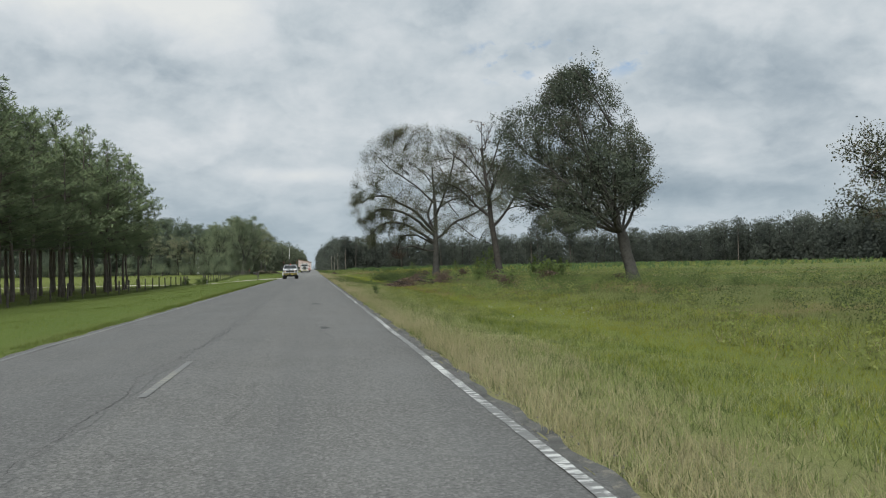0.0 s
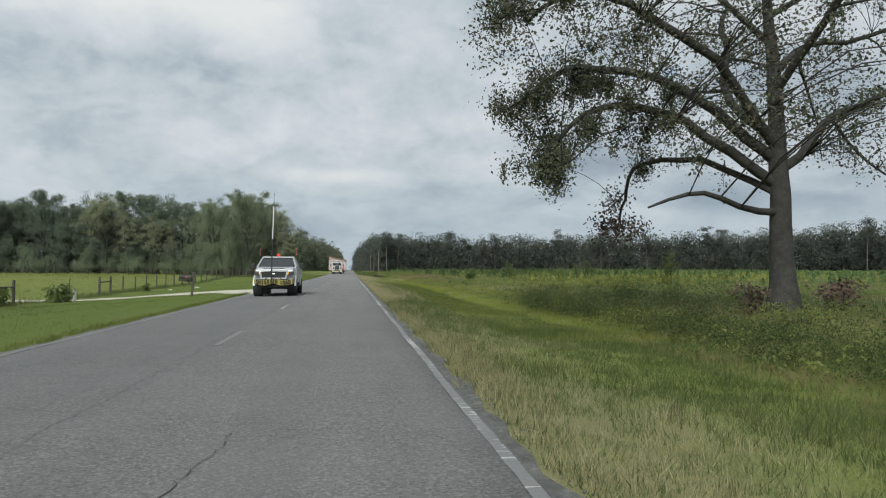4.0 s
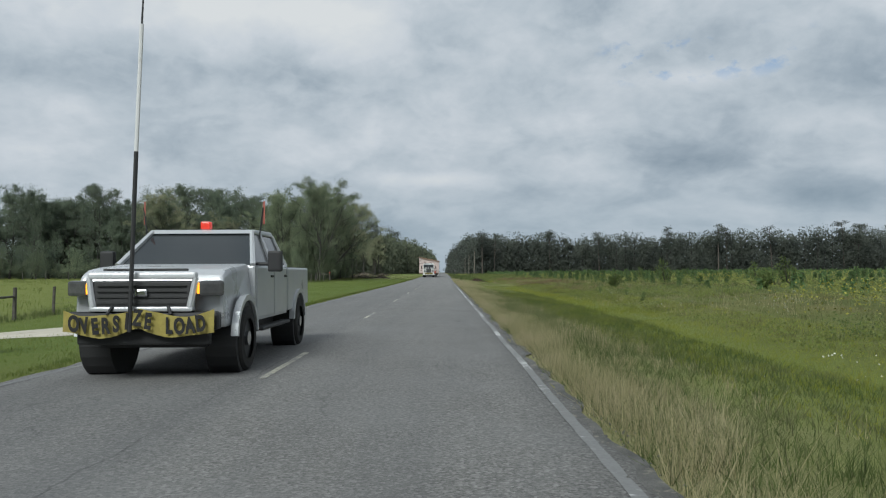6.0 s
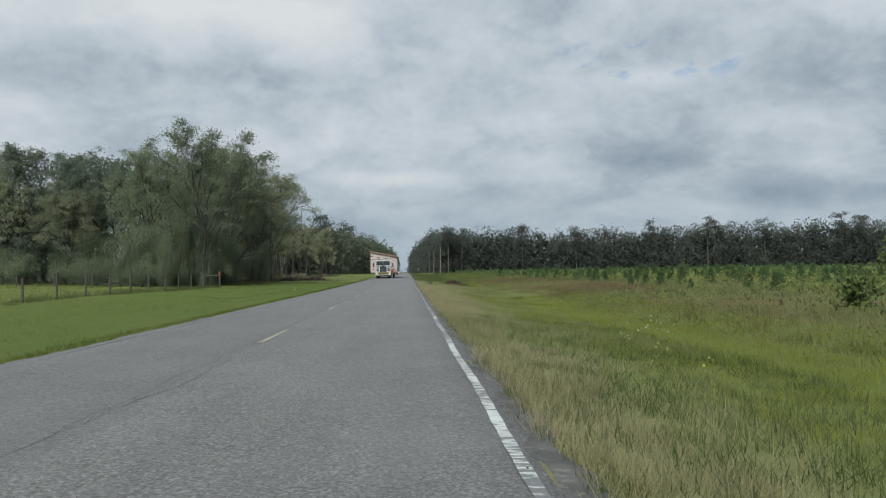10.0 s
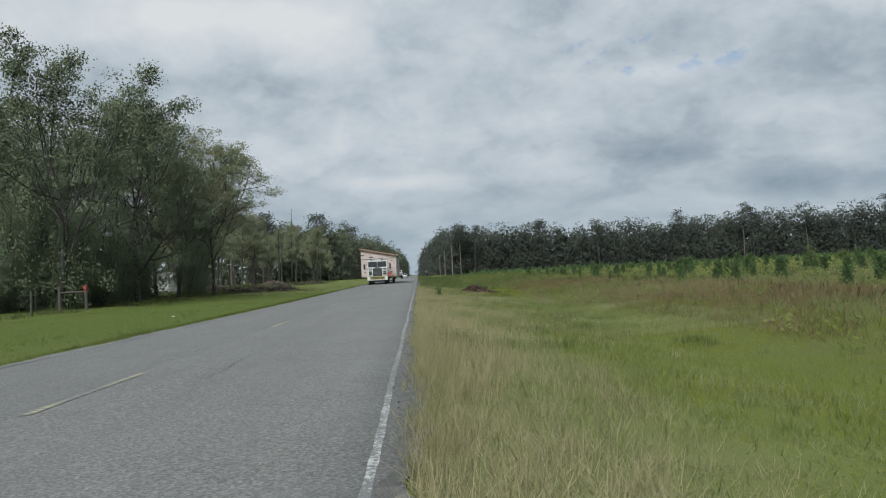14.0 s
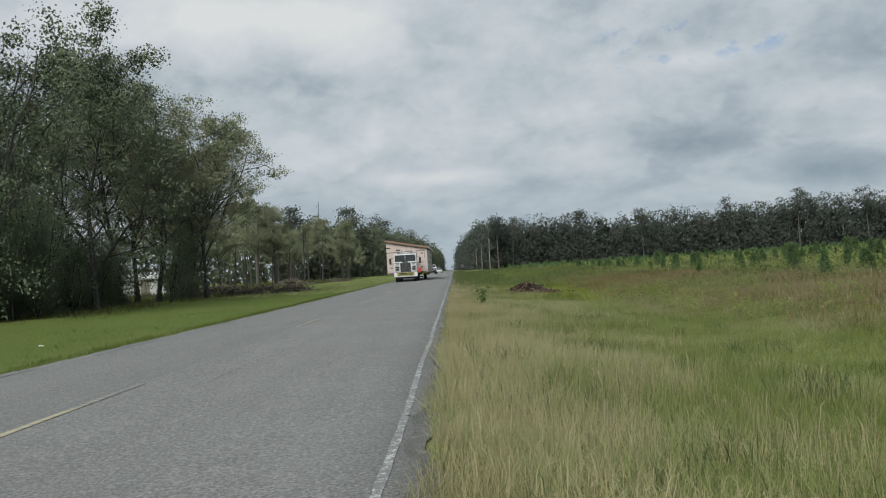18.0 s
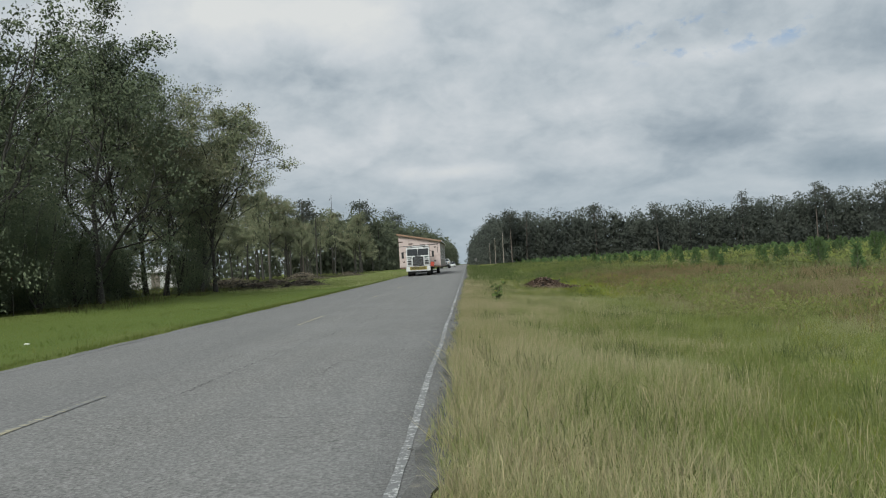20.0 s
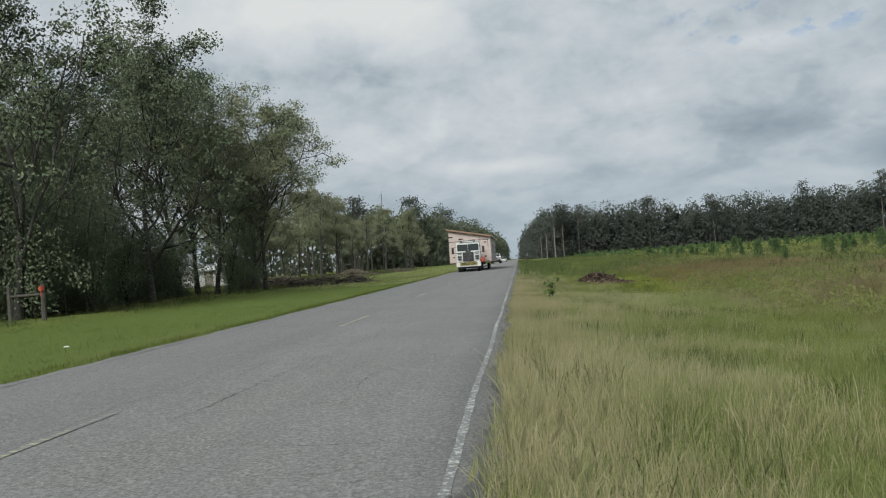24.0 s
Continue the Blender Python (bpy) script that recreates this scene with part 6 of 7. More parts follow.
def brace(x0, y0, x1, y1, label, h=1.35, r=0.085):
    """Two stout posts joined by a rail."""
    ob = thing("fence_brace", Matrix(), label, "fence brace", "braced posts of the fence")
    rg = np.random.default_rng(int(y0 * 3))
    for x, y in ((x0, y0), (x1, y1)):
        part("post", made(post, x, y, h, r, rg, 0.01), POST_WOOD, ob)
    part("rail", made(rod, (x0, y0, bare(x0, y0) + h * 0.72), (x1, y1, bare(x1, y1) + h * 0.72), 0.05), POST_WOOD, ob, "pale grey horizontal rail")
    return ob


fence(list(np.arange(123.6, 205.5, 3.6)), "wire fence on thin wooden posts along the pasture")
fence(list(np.arange(8, 103, 3.7)), "low wire fence on thin posts before the pines")
fence([209.0 + 0.05 * i for i in range(16)], "wire fence along the edge of the wood", [-20.5 - 3.6 * i for i in range(16)])
brace(FENCE_X, 117.9, FENCE_X, 120.4, "pair of weathered posts with a pale rail at the drive")
brace(FENCE_X - 0.4, 101.9, FENCE_X - 0.4, 104.6, "pair of weathered posts with a rail before the drive")
brace(FENCE_X, 209.2, FENCE_X - 1.6, 209.4, "weathered corner posts with a rail at the wood", 1.5, 0.10)
brace(FENCE_X - 3.2, 209.8, FENCE_X - 4.5, 210.2, "weathered fence posts with a rail by the wood", 1.4, 0.07)

RED_TAPE = surface("faded_red_tape", (0.50, 0.09, 0.05), (0.36, 0.06, 0.04), 8.0, 40.0, 0.6, relief=0.0)
flag = thing("marker_ribbon", Matrix.Translation((FENCE_X, 209.1, bare(FENCE_X, 209.1) + 1.25)), "faded red ribbon tied round the corner post", "ribbon")
part("band", made(rod, (0, 0, -0.02), (0, 0, 0.16), 0.106, None, 10), RED_TAPE, flag)
part("tail", made(block, (0.05, -0.112, -0.12), (0.04, 0.008, 0.26), 0.0, (4, 6, 0)), RED_TAPE, flag)
flag = thing("marker_ribbon", Matrix.Translation((-17.0, 213.0, bare(-17.0, 213.0))), "red ribbon hanging from a thin stake at the wood", "ribbon")
part("stake", made(rod, (0, 0, -0.2), (0, 0, 2.3), 0.025, 0.02, 6), POST_WOOD, flag)
part("tail", made(block, (0.03, -0.03, 1.95), (0.06, 0.008, 0.6), 0.0, (3, 8, 0)), RED_TAPE, flag)

drive_post = thing("gate_post", Matrix.Translation((-14.1, 107.0, bare(-14.1, 107.0))), "dark thick gate post beside the sandy drive", "post")
part("post", made(rod, (0, 0, -0.3), (0, 0, 0.95), 0.11, 0.10, 9), POST_WOOD, drive_post)
part("stake", made(rod, (0.12, 0.1, -0.3), (0.16, 0.1, 1.35), 0.035, 0.03, 7), POST_WOOD, drive_post)
CONCRETE = surface("white_marker_concrete", (0.55, 0.54, 0.50), (0.40, 0.39, 0.36), 4.0, 40.0, 0.9)
marker = thing("concrete_marker", Matrix.Translation((-13.6, 106.9, bare(-13.6, 106.9))), "short white concrete marker post by the drive", "marker post")
part("pillar", made(block, (0, 0, 0.25), (0.17, 0.17, 0.85), 0.02), CONCRETE, marker)
leafy = [thicket_model(221, 0.9, 0.8, WEED_LEAF, "gate_bush", "leafy weeds grown round the gate posts", "bush", "weeds at the gate", 500, 0.13, 7)]
planted(leafy, [(-14.7, 106.4), (-16.2, 103.2), (-15.6, 101.5), (-14.6, 127.0), (-13.9, 105.6)], 66, 0.25)

# mailbox on its post
BLACK_METAL = surface("black_mailbox_metal", (0.022, 0.022, 0.024), (0.035, 0.033, 0.032), 5.0, 50.0, 0.5, 0.4, 0.5, 0.1)


def mailbox():
    ob = thing("mailbox", Matrix.Translation((-5.95, 101.6, bare(-5.95, 101.6))), "black metal mailbox on a leaning wooden post", "mailbox")
    part("post", made(block, (0, 0, 0.55), (0.11, 0.11, 1.42), 0.01, (0, 4, 0)), POST_WOOD, ob)
    part("arm", made(block, (-0.30, 0, 0.80), (0.86, 0.09, 0.08), 0.008, (0, 5, 0)), POST_WOOD, ob)
    part("strut", made(block, (-0.17, 0.01, 0.66), (0.42, 0.06, 0.06), 0.006, (0, 48, 0)), POST_WOOD, ob)
    bm = bmesh.new()
    arch = [(-0.11, 0.0), (0.11, 0.0), (0.11, 0.12)] + [(0.11 * math.cos(a), 0.12 + 0.11 * math.sin(a)) for a in np.linspace(0.3, 2.84, 8)] + [(-0.11, 0.12)]
    prism(bm, arch, -0.33, 0.30, 0.006)
    body = part("box", bm, BLACK_METAL, ob)
    body.matrix_basis = Matrix.Translation((-0.36, 0, 0.86)) @ Matrix.Rotation(radians(5), 4, "Y")
    bm = bmesh.new()
    prism(bm, [(1.05 * y, 1.04 * z - 0.005) for y, z in arch], 0.30, 0.318, 0.004)
    door = part("door", bm, BLACK_METAL, body)
    part("flag", made(block, (0.05, -0.118, 0.13), (0.16, 0.006, 0.05)), RED_TAPE, body, "small red signal flag")
    part("latch", made(block, (0.33, 0, 0.22), (0.03, 0.05, 0.02), 0.004), BLACK_METAL, door)


mailbox()


def utility_pole(x, y, h=10.0):
    ob = standing("utility_pole", x, y, "tall weathered wooden utility pole beside the road", "utility pole", "utility poles along the road", 0.0, 1.0, 0.3)
    part("pole", made(rod, (0, 0, 0), (0.12, 0, h), 0.16, 0.10, 10), POLE_WOOD, ob)
    for dz in (0.15, 0.9):
        part("insulator", made(rod, (0.12, -0.16, h - dz), (0.12, -0.16, h - dz + 0.16), 0.05, 0.03, 8), CONCRETE, ob)
    part("bracket", made(block, (0.12, -0.08, h - 0.5), (0.08, 0.2, 0.9), 0.01), POLE_WOOD, ob)


POLES = [(15.0, 420), (14.6, 478), (14.2, 536), (13.8, 594), (13.4, 652), (13.0, 710)]
for x, y in POLES:
    utility_pole(x, y)
line = thing("power_lines", Matrix(), "thin sagging wires between the utility poles", "power line")
for dz in (0.05, 0.8):
    pieces = []
    for (xa, ya), (xb, yb) in zip(POLES, POLES[1:]):
        s = np.linspace(0, 1, 9)
        pts = np.stack([xa + (xb - xa) * s + 0.12, ya + (yb - ya) * s - 0.16, bare(xa, ya) + 9.86 - dz - 0.9 * np.sin(np.pi * s)], -1)
        pieces.append(tube(pts, np.full(9, 0.012), 3))
    v, f = gather(pieces)
    shell("wire", v, f, WIRE, line)

sign = standing("road_sign", 5.3, 318, "small grey road sign on a thin post far ahead", "sign", "", 0.0, 1.0, 0.1)
part("post", made(rod, (0, 0, 0), (0, 0, 1.9), 0.03, None, 6), WIRE, sign)
part("plate", made(block, (0, -0.04, 1.6), (0.4, 0.02, 0.5), 0.005), WIRE, sign)

# litter
for x, y, s in ((-6.45, 195.8, 0.13), (-11.5, 132.0, 0.35), (-12.6, 126.5, 0.3), (8.6, 184.9, 0.14)):
    rg = np.random.default_rng(int(y))
    bm = bmesh.new()
    bmesh.ops.create_icosphere(bm, subdivisions=2, radius=s * 0.5)
    for vert in bm.verts:
        vert.co = Vector((vert.co.x * rg.uniform(0.8, 1.2), vert.co.y * rg.uniform(0.5, 0.9), max(vert.co.z, -0.01) * rg.uniform(0.3, 0.6)))
    ob = thing("litter", Matrix.Translation((x, y, bare(x, y) + 0.03)), "crumpled pale scrap lying in the grass", "litter", "scraps in the grass")
    part("scrap", bm, WHITE_FLOWER, ob)

# a pale shed half hidden in the wood
SHED = surface("pale_shed_wall", (0.62, 0.62, 0.60), (0.48, 0.48, 0.47), 1.0, 20.0, 0.7)


def shed():
    ob = thing("shed", Matrix.Translation((-33.0, 268.0, bare(-33, 268))), "pale metal shed half hidden among the trees", "shed")
    for name, c, s in (("front_wall", (0, -3, 0.9), (9, 0.15, 1.9)), ("back_wall", (0, 3, 0.9), (9, 0.15, 1.9)), ("side_wall", (-4.5, 0, 0.9), (0.15, 5.85, 1.9)), ("side_wall", (4.5, 0, 0.9), (0.15, 5.85, 1.9))):
        part(name, made(block, c, s), SHED, ob)
    bm = bmesh.new()
    prism(bm, [(-3.4, 1.85), (0, 2.6), (3.4, 1.85), (3.4, 1.93), (0, 2.7), (-3.4, 1.93)], -4.9, 4.9)
    part("roof", bm, SHED, ob)
    part("door", made(block, (1.5, -3.1, 0.85), (1.0, 0.06, 1.7), 0.01), POLE_WOOD, ob)


shed()


# ---- vehicles ----
SILVER = surface("silver_paint", (0.56, 0.57, 0.58), (0.48, 0.49, 0.50), 0.8, 60.0, 0.32, 0.35, 0.5, 0.0)
WHITE_PAINT = surface("white_paint", (0.72, 0.72, 0.71), (0.62, 0.62, 0.61), 0.8, 40.0, 0.35, 0.0, 0.5, 0.0, patches=(0.5, 0.48, 0.45))
BLACK_PLASTIC = surface("black_plastic", (0.02, 0.02, 0.021), (0.035, 0.035, 0.035), 3.0, 50.0, 0.6, 0.0, 0.4, 0.1)
RUBBER = surface("tyre_rubber", (0.022, 0.022, 0.022), (0.04, 0.038, 0.035), 4.0, 60.0, 0.9, 0.0, 0.2, 0.3)
CHROME = surface("bright_metal", (0.62, 0.63, 0.64), (0.5, 0.5, 0.5), 2.0, 40.0, 0.22, 1.0, 0.5, 0.0)
DARK_GLASS = surface("dark_window_glass", (0.020, 0.024, 0.026), (0.03, 0.034, 0.036), 1.0, 10.0, 0.06, 0.0, 0.6, 0.0)
BANNER = surface("yellow_banner", (0.42, 0.35, 0.09), (0.24, 0.20, 0.06), 6.0, 30.0, 0.7, relief=0.1)
BLACK_INK = surface("black_lettering", (0.015, 0.015, 0.015), (0.025, 0.025, 0.025), 3.0, 30.0, 0.7, relief=0.0)
WRAP = surface("pinkish_sheathing", (0.60, 0.50, 0.465), (0.53, 0.43, 0.40), 0.5, 8.0, 0.8, relief=0.1, patches=(0.40, 0.30, 0.27))
SIDING = surface("grey_siding", (0.40, 0.37, 0.36), (0.33, 0.31, 0.30), 0.6, 12.0, 0.7, relief=0.1)
FASCIA = surface("bare_roof_timber", (0.36, 0.24, 0.17), (0.26, 0.16, 0.11), 1.5, 20.0, 0.85)
SHINGLE = surface("roof_shingle", (0.12, 0.115, 0.11), (0.07, 0.066, 0.062), 2.0, 30.0, 0.95, relief=0.6)
STEEL = surface("rusty_frame_steel", (0.10, 0.07, 0.055), (0.05, 0.038, 0.032), 3.0, 25.0, 0.8, 0.3)


SMOKED_LAMP = surface("smoked_lamp_glass", (0.10, 0.10, 0.10), (0.05, 0.05, 0.05), 8.0, 40.0, 0.15, 0.0, 0.6, 0.0)
STEEL_BAR = surface("dull_grille_bars", (0.06, 0.06, 0.06), (0.04, 0.04, 0.04), 8.0, 40.0, 0.5, 0.5, 0.5, 0.0)
LIP = surface("pale_hood_trim", (0.62, 0.63, 0.64), (0.55, 0.56, 0.57), 2.0, 40.0, 0.3, 0.1, 0.5, 0.0)
FLAG = surface("faded_red_cloth", (0.48, 0.15, 0.11), (0.34, 0.10, 0.08), 6.0, 60.0, 0.9, relief=0.3)


def lens_material(name, col, power):
    m, nt, shade, where = material(name, 0.25, 0.0, 0.5)
    col4 = blend(nt, noise_of(nt, where, 30.0, 2.0), col, tuple(0.7 * c for c in col))
    put(nt, shade, "Base Color", col4)
    put(nt, shade, "Emission Color", col4)
    shade.inputs["Emission Strength"].default_value = power
    return m


AMBER_LAMP, RED_LAMP, CLEAR_LAMP = lens_material("lit_amber_lamp", (0.9, 0.35, 0.02), 2.0), lens_material("red_beacon", (0.7, 0.05, 0.03), 0.4), lens_material("clear_headlamp", (0.5, 0.5, 0.5), 0.0)


def wheel(parent, x, y, r, w, rim=CHROME):
    """A tyre lying across x with its rim and hub."""
    bm = bmesh.new()
    prof = [(-0.5, 0.62), (-0.5, 0.9), (-0.40, 0.985), (-0.2, 1.0), (0.2, 1.0), (0.40, 0.985), (0.5, 0.9), (0.5, 0.62)]
    rings = []
    for k in range(22):
        a = 2 * math.pi * k / 22
        rings.append([bm.verts.new((x + u * w, y + math.cos(a) * r * q, r + math.sin(a) * r * q)) for u, q in prof])
    for k in range(22):
        a, b = rings[k], rings[(k + 1) % 22]
        for i in range(len(prof) - 1):
            bm.faces.new((a[i], a[i + 1], b[i + 1], b[i]))
    bmesh.ops.recalc_face_normals(bm, faces=bm.faces[:])
    tyre = part("tyre", bm, RUBBER, parent)
    bm = bmesh.new()
    rod(bm, (x - 0.3 * w, y, r), (x + 0.3 * w, y, r), r * 0.63, None, 18)
    rod(bm, (x - 0.5 * w, y, r), (x + 0.5 * w, y, r), r * 0.22, None, 10)
    part("rim", bm, rim, tyre)
    return tyre


def oversize_banner(parent, x, y, z, wide, high):
    board = part("banner", made(block, (x, y, z), (wide, 0.03, high), 0.006), BANNER, parent, "yellow warning banner with black letters")
    turn = Matrix.Translation((x, y - 0.02, z)) @ Matrix.Rotation(radians(90), 4, "X")
    letters("lettering", "OVERSIZE LOAD", high * 0.95, BLACK_INK, board, turn @ Matrix.Scale(wide * 0.93 / (high * 0.95 * 8.0), 4, (1, 0, 0)), "black capital letters", 0.012)


def draped_banner(parent, y, z, wide, high):
    """A net banner tied along a bumper: it sags on either side of its middle tie."""
    drop = lambda u: 0.085 * np.sin(np.pi * np.abs(2 * u - 1)) ** 1.0 * -1.0 - 0.03 * np.abs(2 * u - 1)
    us, vs = np.linspace(0, 1, 41), np.linspace(0, 1, 5)
    gu, gv = np.meshgrid(us, vs)
    bulge = 0.018 * np.sin(23 * gu + 2 * gv) + 0.012 * np.sin(41 * gu)
    verts = np.stack([(gu - 0.5) * wide, y + bulge, z + drop(gu) + (gv - 0.5) * high * (1 - 0.10 * np.sin(17 * gu))], -1).reshape(-1, 3)
    k = np.arange(40)[None] + 41 * np.arange(4)[:, None]
    cloth = shell("banner", verts, np.stack([k, k + 1, k + 42, k + 41], -1).reshape(-1, 4), BANNER, parent, "sagging yellow net banner with black letters", True)
    words = "OVERSIZE LOAD"
    for n, ch in enumerate(words):
        u = 0.05 + 0.90 * (n + 0.5) / len(words)
        if ch == " ":
            continue
        m = Matrix.Translation(((u - 0.5) * wide, y - 0.045, z + float(drop(u)))) @ Matrix.Rotation(radians(90), 4, "X") @ Matrix.Rotation(0.12 * math.sin(9 * u), 4, "Z")
        letters("letter", ch, high * 1.02, BLACK_INK, cloth, m @ Matrix.Scale(0.62, 4, (1, 0, 0)), "", 0.012)


def pickup(name, m, paint, label, escort):
    ob = thing(name, m, label, "pickup truck")
    low = 0.62
    bm = bmesh.new()
    side = [(0.20, low), (0.12, 0.80), (0.13, 1.12), (0.20, 1.27), (0.36, 1.34), (0.8, 1.37), (1.55, 1.42), (1.62, 1.42), (1.62, low)]
    prism(bm, side, -0.97, 0.97, 0.045, lambda x, y, z: (x * (0.94 if y < 0.25 else 1.0) * (0.90 if z > 1.3 else 0.96 if z > 1.2 else 1.0), y + 0.16 * (abs(x) > 0.9) * (y < 0.4), z))
    body = part("front_body", bm, paint, ob)
    bm = bmesh.new()
    prism(bm, [(1.58, low), (1.58, 1.40), (3.78, 1.42), (3.78, low)], -0.98, 0.98, 0.03)
    cabin = part("cabin", bm, paint, ob)
    bm = bmesh.new()
    prism(bm, [(3.84, 0.66), (3.84, 1.38), (5.70, 1.38), (5.74, 0.72)], -0.99, 0.99, 0.03)
    bed = part("cargo_bed", bm, paint, ob)
    part("bed_floor", made(block, (0, 4.77, 1.375), (1.72, 1.7, 0.03)), BLACK_PLASTIC, bed)
    lean = lambda x, y, z: (x * (1.0 - 0.22 * (z - 1.40) / 0.55), y, z)
    bm = bmesh.new()
    prism(bm, [(1.60, 1.40), (2.36, 1.90), (3.62, 1.90), (3.80, 1.40)], -0.93, 0.93, 0.03, lean)
    part("window_glass", bm, DARK_GLASS, cabin, "dark tinted windscreen and side windows")
    bm = bmesh.new()
    prism(bm, [(2.28, 1.88), (2.42, 1.945), (3.5, 1.955), (3.68, 1.87)], -0.775, 0.775, 0.02)
    part("roof", bm, paint, cabin)
    for s in (-1, 1):
        for (y0, z0, y1, z1) in ((1.58, 1.40, 2.34, 1.91), (2.75, 1.40, 2.75, 1.91), (3.80, 1.40, 3.64, 1.90)):
            part("pillar", made(rod, (s * 0.945, y0, z0), (s * 0.742, y1, z1), 0.042, 0.036, 6), paint, cabin)
        for y0, y1 in ((1.66, 2.72), (2.78, 3.70)):
            door = part("door", made(block, (s * 0.982, (y0 + y1) / 2, 1.02), (0.03, y1 - y0, 0.72), 0.02), paint, cabin)
            part("handle", made(block, (s * 1.005, y1 - 0.16, 1.24), (0.03, 0.16, 0.035), 0.008), BLACK_PLASTIC, door)
        mirror = part("mirror", made(block, (s * 1.20, 1.86, 1.46), (0.20, 0.12, 0.30), 0.03), BLACK_PLASTIC, cabin)
        part("mirror_arm", made(rod, (s * 0.93, 1.84, 1.42), (s * 1.14, 1.86, 1.42), 0.025), BLACK_PLASTIC, mirror)
        lamp = part("headlight", made(block, (s * 0.79, 0.17, 1.11), (0.30, 0.16, 0.19), 0.04, (0, 0, s * 22)), SMOKED_LAMP, body, "dark headlamp")
        part("indicator", made(block, (s * 0.685, 0.085, 1.11), (0.075, 0.06, 0.14), 0.02), AMBER_LAMP, lamp, "lit amber indicator")
        for y in (1.05, 4.72):
            arch = bmesh.new()
            rod(arch, (s * 0.60, y, 0.44), (s * 0.992, y, 0.44), 0.50, None, 22)
            part("wheel_arch", arch, BLACK_PLASTIC, body if y < 2 else bed)
            wheel(ob, s * 0.87, y, 0.43, 0.33)
            flare = bmesh.new()
            prism(flare, [(y + math.cos(a) * q, 0.45 + math.sin(a) * q) for q, turn in ((0.56, 1), (0.49, -1)) for a in [math.pi * (0.03 + 0.94 * k / 10) for k in range(11)][::turn]], s * 0.94, s * 1.03)
            part("fender_flare", flare, paint, body if y < 2 else bed)
        part("running_board", made(block, (s * 0.98, 2.7, 0.50), (0.16, 1.9, 0.05), 0.015), BLACK_PLASTIC, ob)
    grille = part("grille", made(lambda b: prism(b, [(0.02, 0.90), (0.05, 1.20), (0.20, 1.20), (0.20, 0.90)], -0.60, 0.60, 0.02, lambda x, y, z: (x * (1.0 if z > 1 else 0.93), y, z))), BLACK_PLASTIC, body)
    for s in (-1, 1):
        part("grille_side", made(rod, (s * 0.64, 0.05, 1.24), (s * 0.58, 0.03, 0.88), 0.035, 0.045, 8), paint, body)
    part("grille_base", made(block, (0, 0.05, 0.865), (1.24, 0.12, 0.06), 0.02), paint, body)
    for k in range(4):
        part("grille_bar", made(block, (0, 0.03, 0.935 + 0.07 * k), (1.06, 0.03, 0.014)), STEEL_BAR, grille)
    part("badge", made(block, (0, 0.01, 1.06), (0.16, 0.03, 0.10), 0.03), CHROME, grille, "plain bright badge")
    part("grille_surround", made(block, (0, 0.07, 1.265), (1.30, 0.12, 0.085), 0.03), LIP, body)
    part("hood_scoop", made(block, (0, 0.165, 1.335), (1.02, 0.06, 0.03), 0.01), BLACK_PLASTIC, body)
    bumper = part("bumper", made(block, (0, 0.10, 0.72), (1.84, 0.20, 0.22), 0.05), BLACK_PLASTIC, ob)
    part("valance", made(block, (0, 0.14, 0.52), (1.6, 0.12, 0.18), 0.03), BLACK_PLASTIC, bumper)
    part("underbody", made(block, (0, 2.9, 0.48), (1.3, 5.0, 0.22)), BLACK_PLASTIC, ob)
    for y in (1.05, 4.72):
        part("axle", made(rod, (-0.8, y, 0.40), (0.8, y, 0.40), 0.07), BLACK_PLASTIC, ob)
    if escort:
        draped_banner(ob, -0.06, 0.76, 1.80, 0.25)
        for s in (-1, 1):
            part("banner_strap", made(rod, (s * 0.38, -0.06, 0.80), (s * 0.33, -0.01, 0.90), 0.02), BLACK_PLASTIC, ob)
            staff = part("flag_staff", made(rod, (s * 0.84, 2.4, 1.80), (s * 0.90, 2.4, 2.28), 0.012), BLACK_PLASTIC, ob)
            part("flag", made(block, (s * 0.90, 2.44, 2.20), (0.02, 0.10, 0.34), 0.0, (0, 0, 20)), FLAG, staff, "faded red warning flag")
        aerial = part("height_pole", made(rod, (-0.10, -0.08, 0.6), (-0.06, -0.02, 2.75), 0.026), BLACK_PLASTIC, ob, "tall clearance pole on the front bumper")
        part("pole_top", made(rod, (-0.06, -0.02, 2.75), (-0.02, 0.02, 4.30), 0.026), WHITE_PAINT, aerial, "pale upper pole")
        part("pole_whip", made(rod, (-0.02, 0.02, 4.30), (0.0, 0.04, 4.95), 0.014, 0.006), BLACK_PLASTIC, aerial)
        part("beacon", made(block, (0.0, 2.55, 2.015), (0.15, 0.13, 0.12), 0.025), RED_LAMP, cabin, "red roof beacon")
    return ob


pickup("escort_pickup", Matrix.Translation((-1.42, 97.5, 0.0)), SILVER, "silver escort pickup with yellow warning banner and tall pole", True)
pickup("white_pickup", Matrix.Translation((-0.85, 336.0, 0.44)), WHITE_PAINT, "white pickup following the wide load", False)


